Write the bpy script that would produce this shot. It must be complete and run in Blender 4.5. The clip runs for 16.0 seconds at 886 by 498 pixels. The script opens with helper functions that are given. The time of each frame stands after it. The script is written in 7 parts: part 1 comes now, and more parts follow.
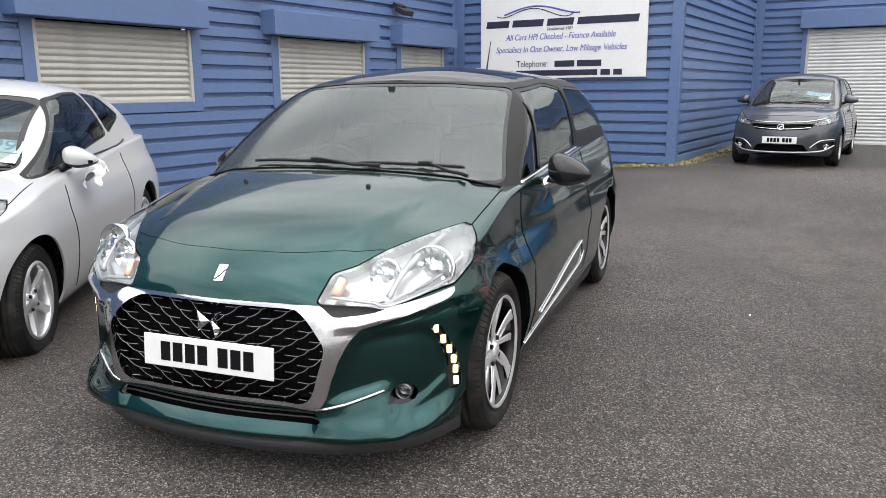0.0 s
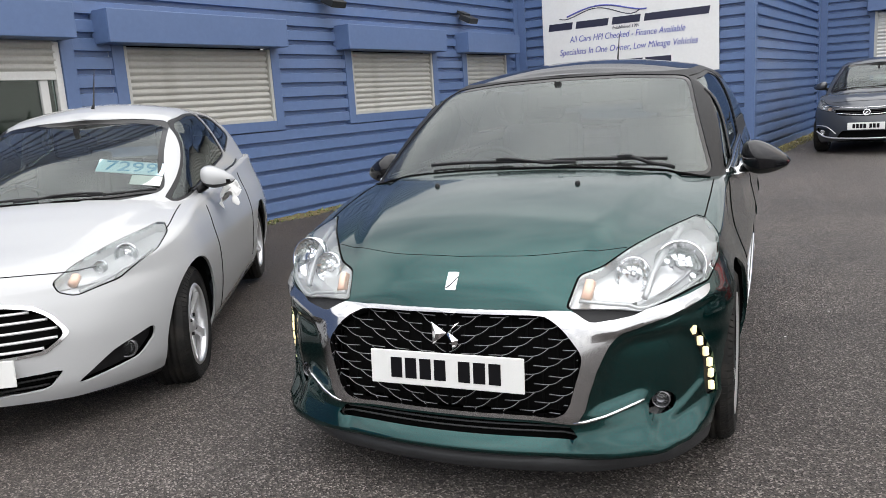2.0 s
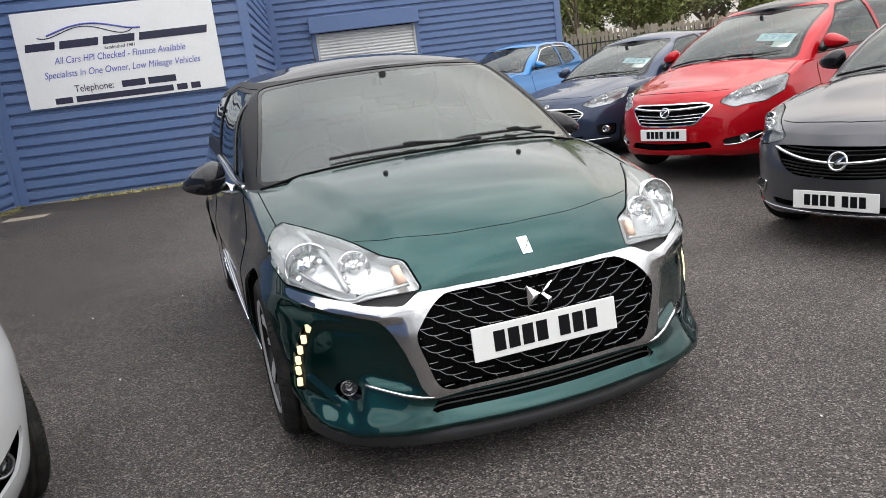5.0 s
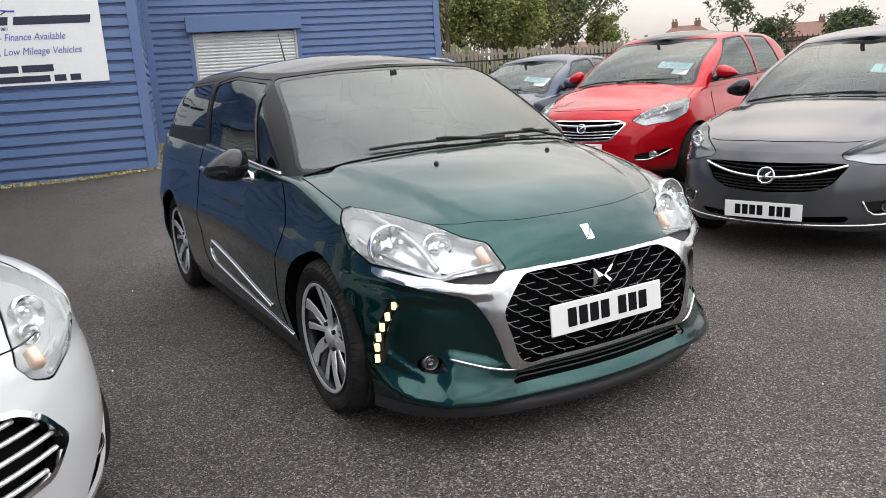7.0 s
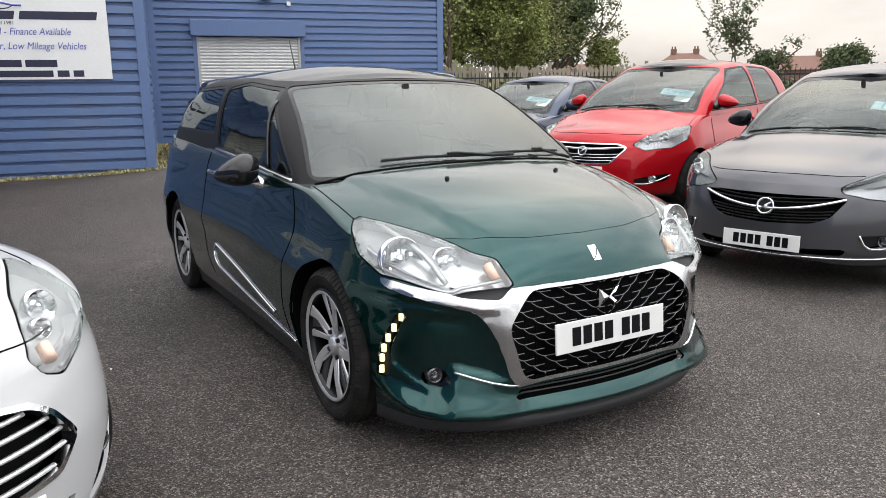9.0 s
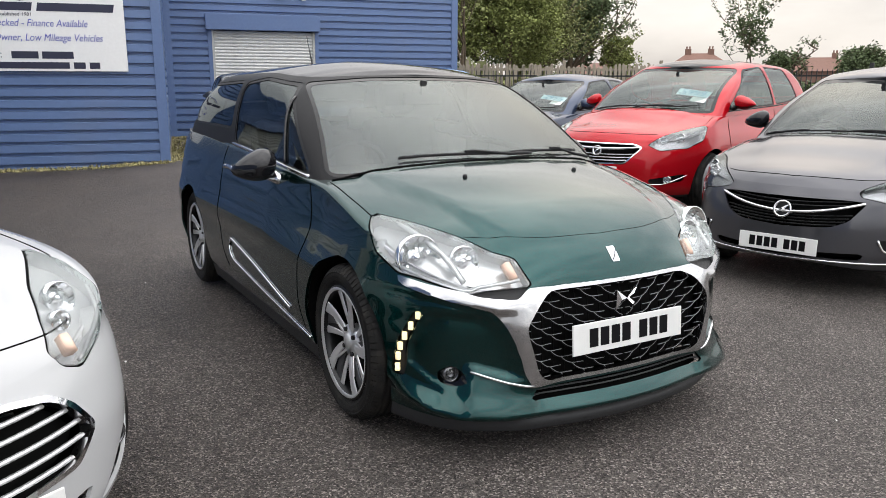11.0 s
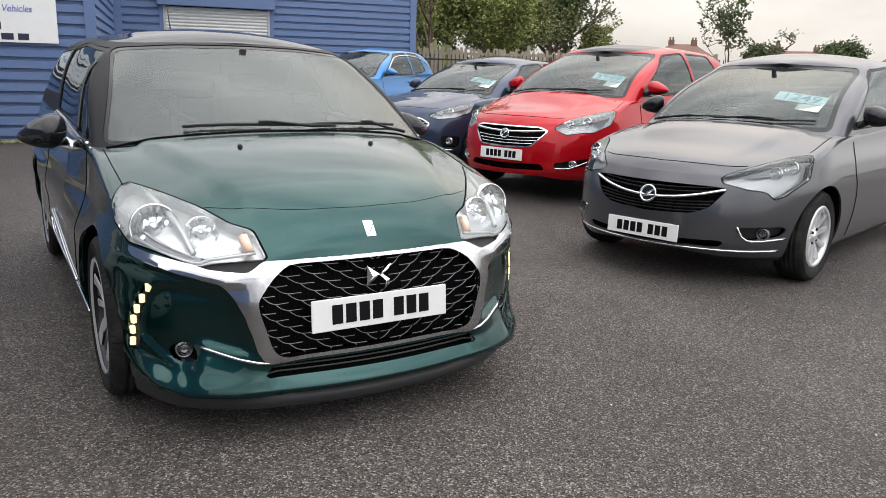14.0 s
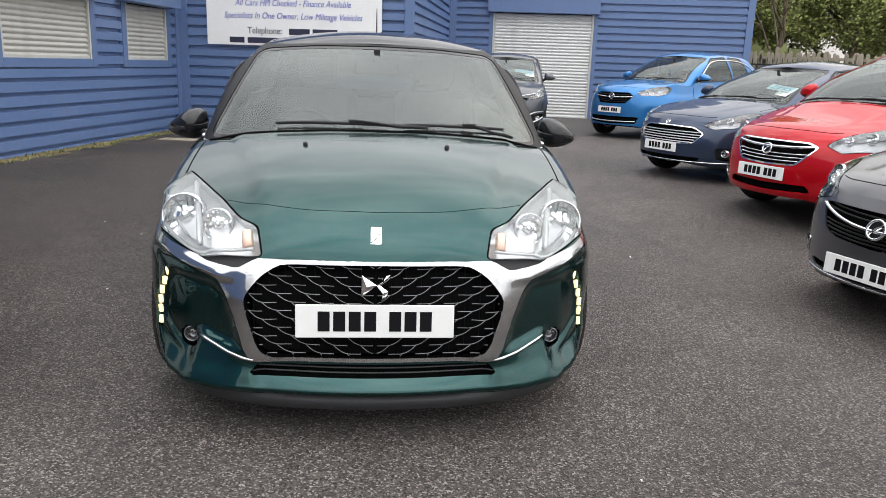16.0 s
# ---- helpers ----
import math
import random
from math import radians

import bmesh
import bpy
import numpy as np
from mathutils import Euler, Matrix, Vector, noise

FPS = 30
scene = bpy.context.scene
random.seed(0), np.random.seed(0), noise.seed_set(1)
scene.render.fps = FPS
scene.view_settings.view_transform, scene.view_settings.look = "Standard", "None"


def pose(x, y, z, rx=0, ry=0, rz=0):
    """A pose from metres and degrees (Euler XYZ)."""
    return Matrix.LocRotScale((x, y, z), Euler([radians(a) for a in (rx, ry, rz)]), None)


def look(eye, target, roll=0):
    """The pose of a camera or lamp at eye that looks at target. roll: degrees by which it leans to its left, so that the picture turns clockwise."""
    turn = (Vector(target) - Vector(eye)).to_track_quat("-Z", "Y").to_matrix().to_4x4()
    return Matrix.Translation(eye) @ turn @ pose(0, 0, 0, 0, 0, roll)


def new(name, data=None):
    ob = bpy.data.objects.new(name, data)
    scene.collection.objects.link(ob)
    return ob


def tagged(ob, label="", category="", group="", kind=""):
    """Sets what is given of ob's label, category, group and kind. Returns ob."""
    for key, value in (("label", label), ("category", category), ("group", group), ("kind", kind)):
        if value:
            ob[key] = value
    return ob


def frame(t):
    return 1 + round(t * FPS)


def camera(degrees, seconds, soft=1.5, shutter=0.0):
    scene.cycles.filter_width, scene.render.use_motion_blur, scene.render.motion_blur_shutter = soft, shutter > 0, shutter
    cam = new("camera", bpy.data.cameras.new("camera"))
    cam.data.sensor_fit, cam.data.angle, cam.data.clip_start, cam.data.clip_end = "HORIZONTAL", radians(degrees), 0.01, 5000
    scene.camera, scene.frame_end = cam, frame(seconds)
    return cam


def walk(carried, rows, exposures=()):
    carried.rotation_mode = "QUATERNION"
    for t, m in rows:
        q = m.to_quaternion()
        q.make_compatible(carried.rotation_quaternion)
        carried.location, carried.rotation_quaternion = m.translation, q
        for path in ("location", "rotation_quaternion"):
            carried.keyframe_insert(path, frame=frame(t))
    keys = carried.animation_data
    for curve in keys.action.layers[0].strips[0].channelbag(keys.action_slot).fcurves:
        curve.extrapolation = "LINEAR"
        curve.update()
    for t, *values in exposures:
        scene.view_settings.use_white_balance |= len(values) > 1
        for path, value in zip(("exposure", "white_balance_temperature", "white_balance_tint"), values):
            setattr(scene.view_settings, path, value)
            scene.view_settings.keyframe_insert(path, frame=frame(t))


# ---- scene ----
cam = camera(59.4, 16.0, soft=0.8)
PATH = [
    (0, (0.212, 0.054, 1.303), (-0.817, 1.721, 0.897), -0.3),
    (0.5, (0.223, 0.081, 1.285), (-0.835, 1.732, 0.892), -0.6),
    (1, (0.108, 0.013, 1.277), (-0.977, 1.648, 0.889), -1.3),
    (1.5, (-0.131, -0.13, 1.285), (-1.237, 1.492, 0.9), -2.4),
    (2, (-0.436, -0.158, 1.256), (-1.548, 1.461, 0.883), -3.8),
    (2.5, (-0.769, -0.242, 1.247), (-1.777, 1.443, 0.865), -4.7),
    (3, (-1.061, -0.39, 1.259), (-1.753, 1.439, 0.839), -4.2),
    (3.5, (-1.47, -0.402, 1.247), (-1.853, 1.518, 0.838), -4.0),
    (4, (-1.852, -0.574, 1.261), (-1.933, 1.381, 0.847), -4.5),
    (4.2, (-1.964, -0.616, 1.28), (-1.965, 1.337, 0.846), -5.1),
    (6.3, (-2.971, -0.55, 1.272), (-2.477, 1.337, 0.831), -6.7),
    (6.5, (-3.055, -0.575, 1.272), (-2.531, 1.303, 0.824), -6.0),
    (7, (-3.178, -0.597, 1.285), (-2.553, 1.25, 0.842), -3.5),
    (7.5, (-3.205, -0.597, 1.284), (-2.538, 1.243, 0.873), -2.4),
    (8, (-3.219, -0.599, 1.279), (-2.543, 1.24, 0.876), -1.6),
    (8.5, (-3.235, -0.602, 1.281), (-2.569, 1.239, 0.877), -1.1),
    (9, (-3.25, -0.601, 1.292), (-2.598, 1.245, 0.884), -0.6),
    (9.5, (-3.262, -0.598, 1.295), (-2.63, 1.256, 0.889), -0.3),
    (12, (-3.273, -0.574, 1.295), (-2.641, 1.276, 0.875), 0.4),
    (12.5, (-3.255, -0.604, 1.293), (-2.597, 1.239, 0.879), 0.1),
    (13, (-3.094, -0.688, 1.289), (-2.4, 1.14, 0.869), 0.7),
    (13.5, (-2.765, -0.826, 1.258), (-2.064, 0.998, 0.83), 1.1),
    (14, (-2.457, -0.763, 1.242), (-1.795, 1.07, 0.792), 1.6),
    (14.5, (-2.103, -0.739, 1.252), (-1.642, 1.15, 0.784), 1.9),
    (15, (-1.727, -0.757, 1.261), (-1.582, 1.178, 0.78), 2.1),
    (15.5, (-1.5, -0.645, 1.266), (-1.577, 1.295, 0.788), 2.2),
    (16, (-1.312, -0.639, 1.254), (-1.509, 1.297, 0.791), 2.0),
]
EXPOSURES = [(0, 0.2), (1, 0.08), (2, 0.0), (3, 0.0), (4, -0.04), (6.5, 0.0), (12.5, -0.05), (14.5, -0.06), (16, 0.08)]
walk(cam, [(t, look(eye, target, roll)) for t, eye, target, roll in PATH], EXPOSURES)

# ---- world, sun, exposure ----
world = bpy.data.worlds.new("overcast")
scene.world = world
world.use_nodes = True
wn, wl = world.node_tree.nodes, world.node_tree.links
wn.clear()
w_out, w_bg = wn.new("ShaderNodeOutputWorld"), wn.new("ShaderNodeBackground")
w_sky = wn.new("ShaderNodeTexSky")
w_sky.sky_type, w_sky.sun_disc = "NISHITA", False
w_sky.sun_elevation, w_sky.sun_rotation = radians(32), radians(40)
w_sky.air_density, w_sky.dust_density = 1.0, 3.0
w_co, w_map = wn.new("ShaderNodeTexCoord"), wn.new("ShaderNodeMapping")
w_map.inputs["Scale"].default_value = (1.0, 1.0, 2.6)
w_noise, w_ramp, w_mix = wn.new("ShaderNodeTexNoise"), wn.new("ShaderNodeValToRGB"), wn.new("ShaderNodeMix")
w_noise.inputs["Scale"].default_value, w_noise.inputs["Detail"].default_value = 2.2, 6.0
w_ramp.color_ramp.elements[0].position, w_ramp.color_ramp.elements[1].position = 0.36, 0.66
w_ramp.color_ramp.elements[0].color = (5.2, 5.25, 5.5, 1)
w_ramp.color_ramp.elements[1].color = (10.5, 10.4, 10.3, 1)
w_mix.data_type = "RGBA"
w_mix.inputs["Factor"].default_value = 0.88
wl.new(w_co.outputs["Generated"], w_map.inputs["Vector"])
wl.new(w_map.outputs["Vector"], w_noise.inputs["Vector"])
wl.new(w_noise.outputs["Fac"], w_ramp.inputs["Fac"])
wl.new(w_sky.outputs["Color"], w_mix.inputs["A"])
wl.new(w_ramp.outputs["Color"], w_mix.inputs["B"])
# an overcast sky is brighter overhead than at the horizon
w_sep, w_up, w_lum = wn.new("ShaderNodeSeparateXYZ"), wn.new("ShaderNodeMapRange"), wn.new("ShaderNodeMix")
w_up.inputs["From Min"].default_value, w_up.inputs["From Max"].default_value = 0.0, 1.0
w_up.inputs["To Min"].default_value, w_up.inputs["To Max"].default_value = 0.78, 2.5
w_lum.data_type, w_lum.blend_type = "RGBA", "MULTIPLY"
w_lum.inputs["Factor"].default_value = 1.0
wl.new(w_co.outputs["Generated"], w_sep.inputs["Vector"])
w_pow = wn.new("ShaderNodeMath")
w_pow.operation = "POWER"
w_pow.inputs[1].default_value = 1.3
w_pow.use_clamp = True
wl.new(w_sep.outputs["Z"], w_pow.inputs[0])
wl.new(w_pow.outputs[0], w_up.inputs["Value"])
wl.new(w_mix.outputs["Result"], w_lum.inputs["A"])
wl.new(w_up.outputs["Result"], w_lum.inputs["B"])
# and brighter on the side of the hidden sun, behind the camera
w_dot, w_side, w_sun = wn.new("ShaderNodeVectorMath"), wn.new("ShaderNodeMapRange"), wn.new("ShaderNodeMix")
w_dot.operation = "DOT_PRODUCT"
w_dot.inputs[1].default_value = (0.46, -0.87, 0.15)
w_side.inputs["From Min"].default_value, w_side.inputs["From Max"].default_value = -1.0, 1.0
w_side.inputs["To Min"].default_value, w_side.inputs["To Max"].default_value = 0.82, 1.55
w_sun.data_type, w_sun.blend_type = "RGBA", "MULTIPLY"
w_sun.inputs["Factor"].default_value = 1.0
wl.new(w_co.outputs["Generated"], w_dot.inputs[0])
wl.new(w_dot.outputs["Value"], w_side.inputs["Value"])
wl.new(w_lum.outputs["Result"], w_sun.inputs["A"])
wl.new(w_side.outputs["Result"], w_sun.inputs["B"])
wl.new(w_sun.outputs["Result"], w_bg.inputs["Color"])
w_bg.inputs["Strength"].default_value = 0.124
wl.new(w_bg.outputs["Background"], w_out.inputs["Surface"])
sun_data = bpy.data.lights.new("sun", "SUN")
sun_data.energy, sun_data.angle, sun_data.color = 0.8, radians(110), (1.0, 0.97, 0.93)
sun = new("sun", sun_data)
sun.matrix_world = look((0, 0, 30), (0 - 14, 12, 0))

# ---- materials ----
def mat(name, color, rough=0.5, metal=0.0, coat=0.0, vary=0.15, scale=6.0, bump=0.0, bscale=80.0, dirt=0.0, rvary=0.0, spec=0.5):
    """Principled surface with two scales of colour change, fine bump and faint dirt."""
    m = bpy.data.materials.new(name)
    m.use_nodes = True
    n, l = m.node_tree.nodes, m.node_tree.links
    b = n["Principled BSDF"]
    b.inputs["Roughness"].default_value, b.inputs["Metallic"].default_value = rough, metal
    b.inputs["Coat Weight"].default_value, b.inputs["Coat Roughness"].default_value = coat, 0.04
    b.inputs["Specular IOR Level"].default_value = spec
    co = n.new("ShaderNodeTexCoord")
    if vary > 0:
        n1, n2 = n.new("ShaderNodeTexNoise"), n.new("ShaderNodeTexNoise")
        n1.inputs["Scale"].default_value, n1.inputs["Detail"].default_value = scale, 5
        n2.inputs["Scale"].default_value, n2.inputs["Detail"].default_value = scale * 14, 3
        add, mp = n.new("ShaderNodeMath"), n.new("ShaderNodeMapRange")
        add.operation = "ADD"
        l.new(co.outputs["Object"], n1.inputs["Vector"]), l.new(co.outputs["Object"], n2.inputs["Vector"])
        l.new(n1.outputs["Fac"], add.inputs[0]), l.new(n2.outputs["Fac"], add.inputs[1])
        mp.inputs["From Min"].default_value, mp.inputs["From Max"].default_value = 0.6, 1.4
        mp.inputs["To Min"].default_value, mp.inputs["To Max"].default_value = 1 - vary, 1 + vary
        l.new(add.outputs[0], mp.inputs["Value"])
        mul = n.new("ShaderNodeMix")
        mul.data_type, mul.blend_type = "RGBA", "MULTIPLY"
        mul.inputs["Factor"].default_value = 1.0
        mul.inputs["A"].default_value = (*color, 1)
        l.new(mp.outputs["Result"], mul.inputs["B"])
        src = mul.outputs["Result"]
        if dirt > 0:
            dm, dr = n.new("ShaderNodeMix"), n.new("ShaderNodeValToRGB")
            dm.data_type = "RGBA"
            dr.color_ramp.elements[0].position, dr.color_ramp.elements[1].position = 0.5, 0.75
            dr.color_ramp.elements[1].color = (dirt, dirt, dirt, 1)
            l.new(n1.outputs["Fac"], dr.inputs["Fac"]), l.new(dr.outputs["Color"], dm.inputs["Factor"])
            l.new(src, dm.inputs["A"])
            dm.inputs["B"].default_value = (0.16, 0.14, 0.11, 1)
            src = dm.outputs["Result"]
        l.new(src, b.inputs["Base Color"])
        if rvary > 0:
            rr = n.new("ShaderNodeMapRange")
            rr.inputs["To Min"].default_value, rr.inputs["To Max"].default_value = max(0.0, rough - rvary), min(1.0, rough + rvary)
            l.new(n1.outputs["Fac"], rr.inputs["Value"]), l.new(rr.outputs["Result"], b.inputs["Roughness"])
    else:
        b.inputs["Base Color"].default_value = (*color, 1)
    if bump > 0:
        nb, bp = n.new("ShaderNodeTexNoise"), n.new("ShaderNodeBump")
        nb.inputs["Scale"].default_value, nb.inputs["Detail"].default_value = bscale, 4
        bp.inputs["Strength"].default_value, bp.inputs["Distance"].default_value = bump, 0.01
        l.new(co.outputs["Object"], nb.inputs["Vector"])
        l.new(nb.outputs["Fac"], bp.inputs["Height"]), l.new(bp.outputs["Normal"], b.inputs["Normal"])
    return m


def paint(name, color, metal=0.4, rough=0.32):
    """Car paint: pigment with fine metal flake under a clear coat."""
    m = mat(name, color, rough, metal, 1.0, 0.06, 900.0)
    m.node_tree.nodes["Principled BSDF"].inputs["Specular IOR Level"].default_value = 0.0
    m.node_tree.nodes["Principled BSDF"].inputs["Coat IOR"].default_value = 1.47
    return m


def pane_glass(name, tint, ior=1.55, dust=0.0, rough=0.02):
    """Thin pane: tinted see-through with a mirror gloss by Fresnel."""
    m = bpy.data.materials.new(name)
    m.use_nodes = True
    n, l = m.node_tree.nodes, m.node_tree.links
    n.remove(n["Principled BSDF"])
    tr, gl, mx, fr = n.new("ShaderNodeBsdfTransparent"), n.new("ShaderNodeBsdfGlossy"), n.new("ShaderNodeMixShader"), n.new("ShaderNodeFresnel")
    tr.inputs["Color"].default_value = (*tint, 1)
    gl.inputs["Roughness"].default_value = rough
    gl.inputs["Color"].default_value = (0.94, 1.0, 0.98, 1)
    fr.inputs["IOR"].default_value = ior
    l.new(fr.outputs["Fac"], mx.inputs["Fac"]), l.new(tr.outputs["BSDF"], mx.inputs[1]), l.new(gl.outputs["BSDF"], mx.inputs[2])
    out = mx
    if dust > 0:
        df, out, nz, mr = n.new("ShaderNodeBsdfDiffuse"), n.new("ShaderNodeMixShader"), n.new("ShaderNodeTexNoise"), n.new("ShaderNodeMapRange")
        df.inputs["Color"].default_value = (0.5, 0.51, 0.5, 1)
        nz.inputs["Scale"].default_value, nz.inputs["Detail"].default_value = 3.0, 5
        mr.inputs["From Min"].default_value, mr.inputs["From Max"].default_value = 0.3, 0.7
        mr.inputs["To Min"].default_value, mr.inputs["To Max"].default_value = dust * 0.7, dust * 1.3
        l.new(nz.outputs["Fac"], mr.inputs["Value"]), l.new(mr.outputs["Result"], out.inputs["Fac"])
        l.new(mx.outputs["Shader"], out.inputs[1]), l.new(df.outputs["BSDF"], out.inputs[2])
    l.new(out.outputs["Shader"], n["Material Output"].inputs["Surface"])
    return m


def glow(name, color, strength):
    m = mat(name, color, 0.3, vary=0)
    b = m.node_tree.nodes["Principled BSDF"]
    b.inputs["Emission Color"].default_value, b.inputs["Emission Strength"].default_value = (*color, 1), strength
    return m


M_GREEN = paint("green_pearl_paint", (0.0009, 0.040, 0.0375), 0.92, 0.26)
M_BLACKPAINT = paint("black_gloss_paint", (0.008, 0.008, 0.010), 0.1, 0.2)
M_PILLAR = mat("satin_black_frame", (0.010, 0.010, 0.011), 0.42, vary=0.1, scale=40, bump=0.05, bscale=600, spec=0.16)
M_FRIT = mat("black_glass_border", (0.006, 0.006, 0.006), 0.12, vary=0.05, spec=0.4)
M_WHITE = paint("white_car_paint", (0.46, 0.465, 0.47), 0.0, 0.35)
M_DGREY = paint("dark_grey_car_paint", (0.085, 0.09, 0.1), 0.6, 0.35)
M_GREY = paint("grey_car_paint", (0.084, 0.084, 0.093), 0.6, 0.28)
M_BLUE = paint("bright_blue_car_paint", (0.03, 0.17, 0.42), 0.5, 0.3)
M_NAVY = paint("navy_car_paint", (0.035, 0.05, 0.09), 0.5, 0.3)
M_RED = paint("red_car_paint", (0.42, 0.004, 0.010), 0.25, 0.3)
M_BLACK = mat("black_trim_plastic", (0.010, 0.010, 0.011), 0.42, vary=0.2, scale=20, bump=0.15, bscale=600, spec=0.3)
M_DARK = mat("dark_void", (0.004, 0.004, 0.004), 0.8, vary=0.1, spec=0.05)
M_RUBBER = mat("tyre_rubber", (0.014, 0.0135, 0.013), 0.7, vary=0.25, scale=12, bump=0.3, bscale=300, dirt=0.12, spec=0.22)
M_CHROME = mat("chrome", (0.80, 0.80, 0.81), 0.07, 1.0, vary=0.03)
M_SATIN = mat("satin_chrome", (0.52, 0.52, 0.53), 0.12, 1.0, vary=0.04)
M_SILVER = mat("silver_alloy", (0.72, 0.72, 0.73), 0.28, 0.6, vary=0.06, scale=10)
M_ALLOYBLACK = mat("black_alloy", (0.006, 0.006, 0.007), 0.3, 0.0, vary=0.1, spec=0.35)
M_GUNMETAL = mat("dark_grey_alloy", (0.10, 0.10, 0.105), 0.3, 0.5, vary=0.08, scale=20)
M_DISC = mat("brake_disc_steel", (0.22, 0.2, 0.18), 0.4, 0.9, vary=0.25, scale=30)
M_REFLECT = mat("lamp_reflector", (0.85, 0.85, 0.86), 0.09, 1.0, vary=0.05, scale=30)
M_LAMPDIM = mat("dim_lamp_housing", (0.46, 0.46, 0.47), 0.22, 0.5, vary=0.08, scale=20)
M_FOG = mat("fog_lamp_reflector", (0.22, 0.22, 0.23), 0.2, 0.8, vary=0.1, scale=30)
M_LAMPGREY = mat("lamp_housing", (0.70, 0.70, 0.70), 0.22, 0.45, vary=0.06, scale=20)
M_SKIRT = mat("grey_skirt_plastic", (0.028, 0.029, 0.031), 0.5, vary=0.2, scale=15, bump=0.1, bscale=500)
M_ORANGE = mat("amber_lamp", (0.80, 0.56, 0.44), 0.25, vary=0.05)
M_REDLAMP = mat("red_lamp", (0.45, 0.01, 0.015), 0.15, coat=1.0, vary=0.05)
M_PLATE = mat("plate_white", (0.78, 0.78, 0.76), 0.35, vary=0.04, scale=20)
M_INK = mat("black_ink", (0.006, 0.006, 0.007), 0.6, vary=0.05, spec=0.1)
M_LATTICE = mat("dull_silver_edge", (0.34, 0.34, 0.35), 0.35, 0.5, vary=0.06, scale=10)
M_GLASS = pane_glass("windscreen_glass", (0.55, 0.63, 0.60), 1.64, 0.025)
M_HAZEGLASS = pane_glass("hazy_windscreen_glass", (0.64, 0.72, 0.69), 1.78, 0.035, 0.14)
M_SIDEGLASS = pane_glass("side_glass", (0.5, 0.56, 0.54), 1.65)
M_PRIVACY = pane_glass("privacy_glass", (0.16, 0.18, 0.18), 1.65)
M_LENS = pane_glass("lamp_lens", (0.93, 0.94, 0.95), 1.45)
M_CABIN = mat("cabin_cloth", (0.022, 0.022, 0.024), 0.9, vary=0.2, scale=30, spec=0.15)
M_TICKET = mat("price_card", (0.62, 0.8, 0.86), 0.6, vary=0.04)
M_TICKETINK = mat("price_ink", (0.12, 0.36, 0.55), 0.6, vary=0.04)
M_LED = glow("led_lamp", (1.0, 0.86, 0.5), 0.9)
M_CLAD = mat("blue_cladding", (0.112, 0.176, 0.335), 0.36, vary=0.1, scale=0.9, bump=0.05, bscale=40, dirt=0.16, rvary=0.12)
M_BTRIM = mat("blue_trim", (0.104, 0.164, 0.315), 0.42, vary=0.08, scale=1.4, dirt=0.1)
M_SHUTTER = mat("shutter_cream", (0.48, 0.475, 0.44), 0.5, vary=0.1, scale=3, dirt=0.3)
M_SHUTTERW = mat("shutter_white", (0.66, 0.66, 0.64), 0.5, vary=0.08, scale=3, dirt=0.2)
M_SIGN = mat("sign_white", (0.8, 0.8, 0.79), 0.4, vary=0.04, scale=1.5, dirt=0.1)
M_SIGNBLUE = mat("sign_blue", (0.09, 0.11, 0.42), 0.5, vary=0.04)
M_SIGNDARK = mat("sign_dark", (0.02, 0.022, 0.05), 0.5, vary=0.04)
M_CONCRETE = mat("pale_concrete", (0.35, 0.33, 0.28), 0.9, vary=0.3, scale=4, bump=0.4, bscale=60)
M_WOOD = mat("weathered_wood", (0.3, 0.26, 0.2), 0.85, vary=0.3, scale=5, bump=0.3, bscale=60)
M_RAIL = mat("dark_steel_paint", (0.02, 0.022, 0.022), 0.5, vary=0.2, scale=10)
M_BARK = mat("bark", (0.12, 0.09, 0.06), 0.9, vary=0.35, scale=12, bump=0.6, bscale=60)
M_ROOF = mat("clay_roof", (0.20, 0.11, 0.085), 0.85, vary=0.25, scale=4)
M_BRICK = mat("far_brick", (0.19, 0.11, 0.085), 0.9, vary=0.25, scale=6)
M_TAPE = mat("plastic_wrap", (0.75, 0.75, 0.74), 0.3, vary=0.1, scale=20, bump=0.3, bscale=60)


def leaf_mat(name, color):
    m = mat(name, color, 0.6, vary=0, spec=0.15)
    n, l = m.node_tree.nodes, m.node_tree.links
    g, hs = n.new("ShaderNodeNewGeometry"), n.new("ShaderNodeHueSaturation")
    mr = n.new("ShaderNodeMapRange")
    mr.inputs["To Min"].default_value, mr.inputs["To Max"].default_value = 0.45, 1.6
    hs.inputs["Color"].default_value = (*color, 1)
    l.new(g.outputs["Random Per Island"], mr.inputs["Value"]), l.new(mr.outputs["Result"], hs.inputs["Value"])
    l.new(hs.outputs["Color"], n["Principled BSDF"].inputs["Base Color"])
    return m


M_LEAF = leaf_mat("leaf_green", (0.22, 0.25, 0.085))
M_LEAF2 = leaf_mat("leaf_dark", (0.095, 0.125, 0.06))
M_LEAF3 = leaf_mat("leaf_olive", (0.19, 0.205, 0.085))
M_WEED = leaf_mat("dry_weed", (0.28, 0.25, 0.12))


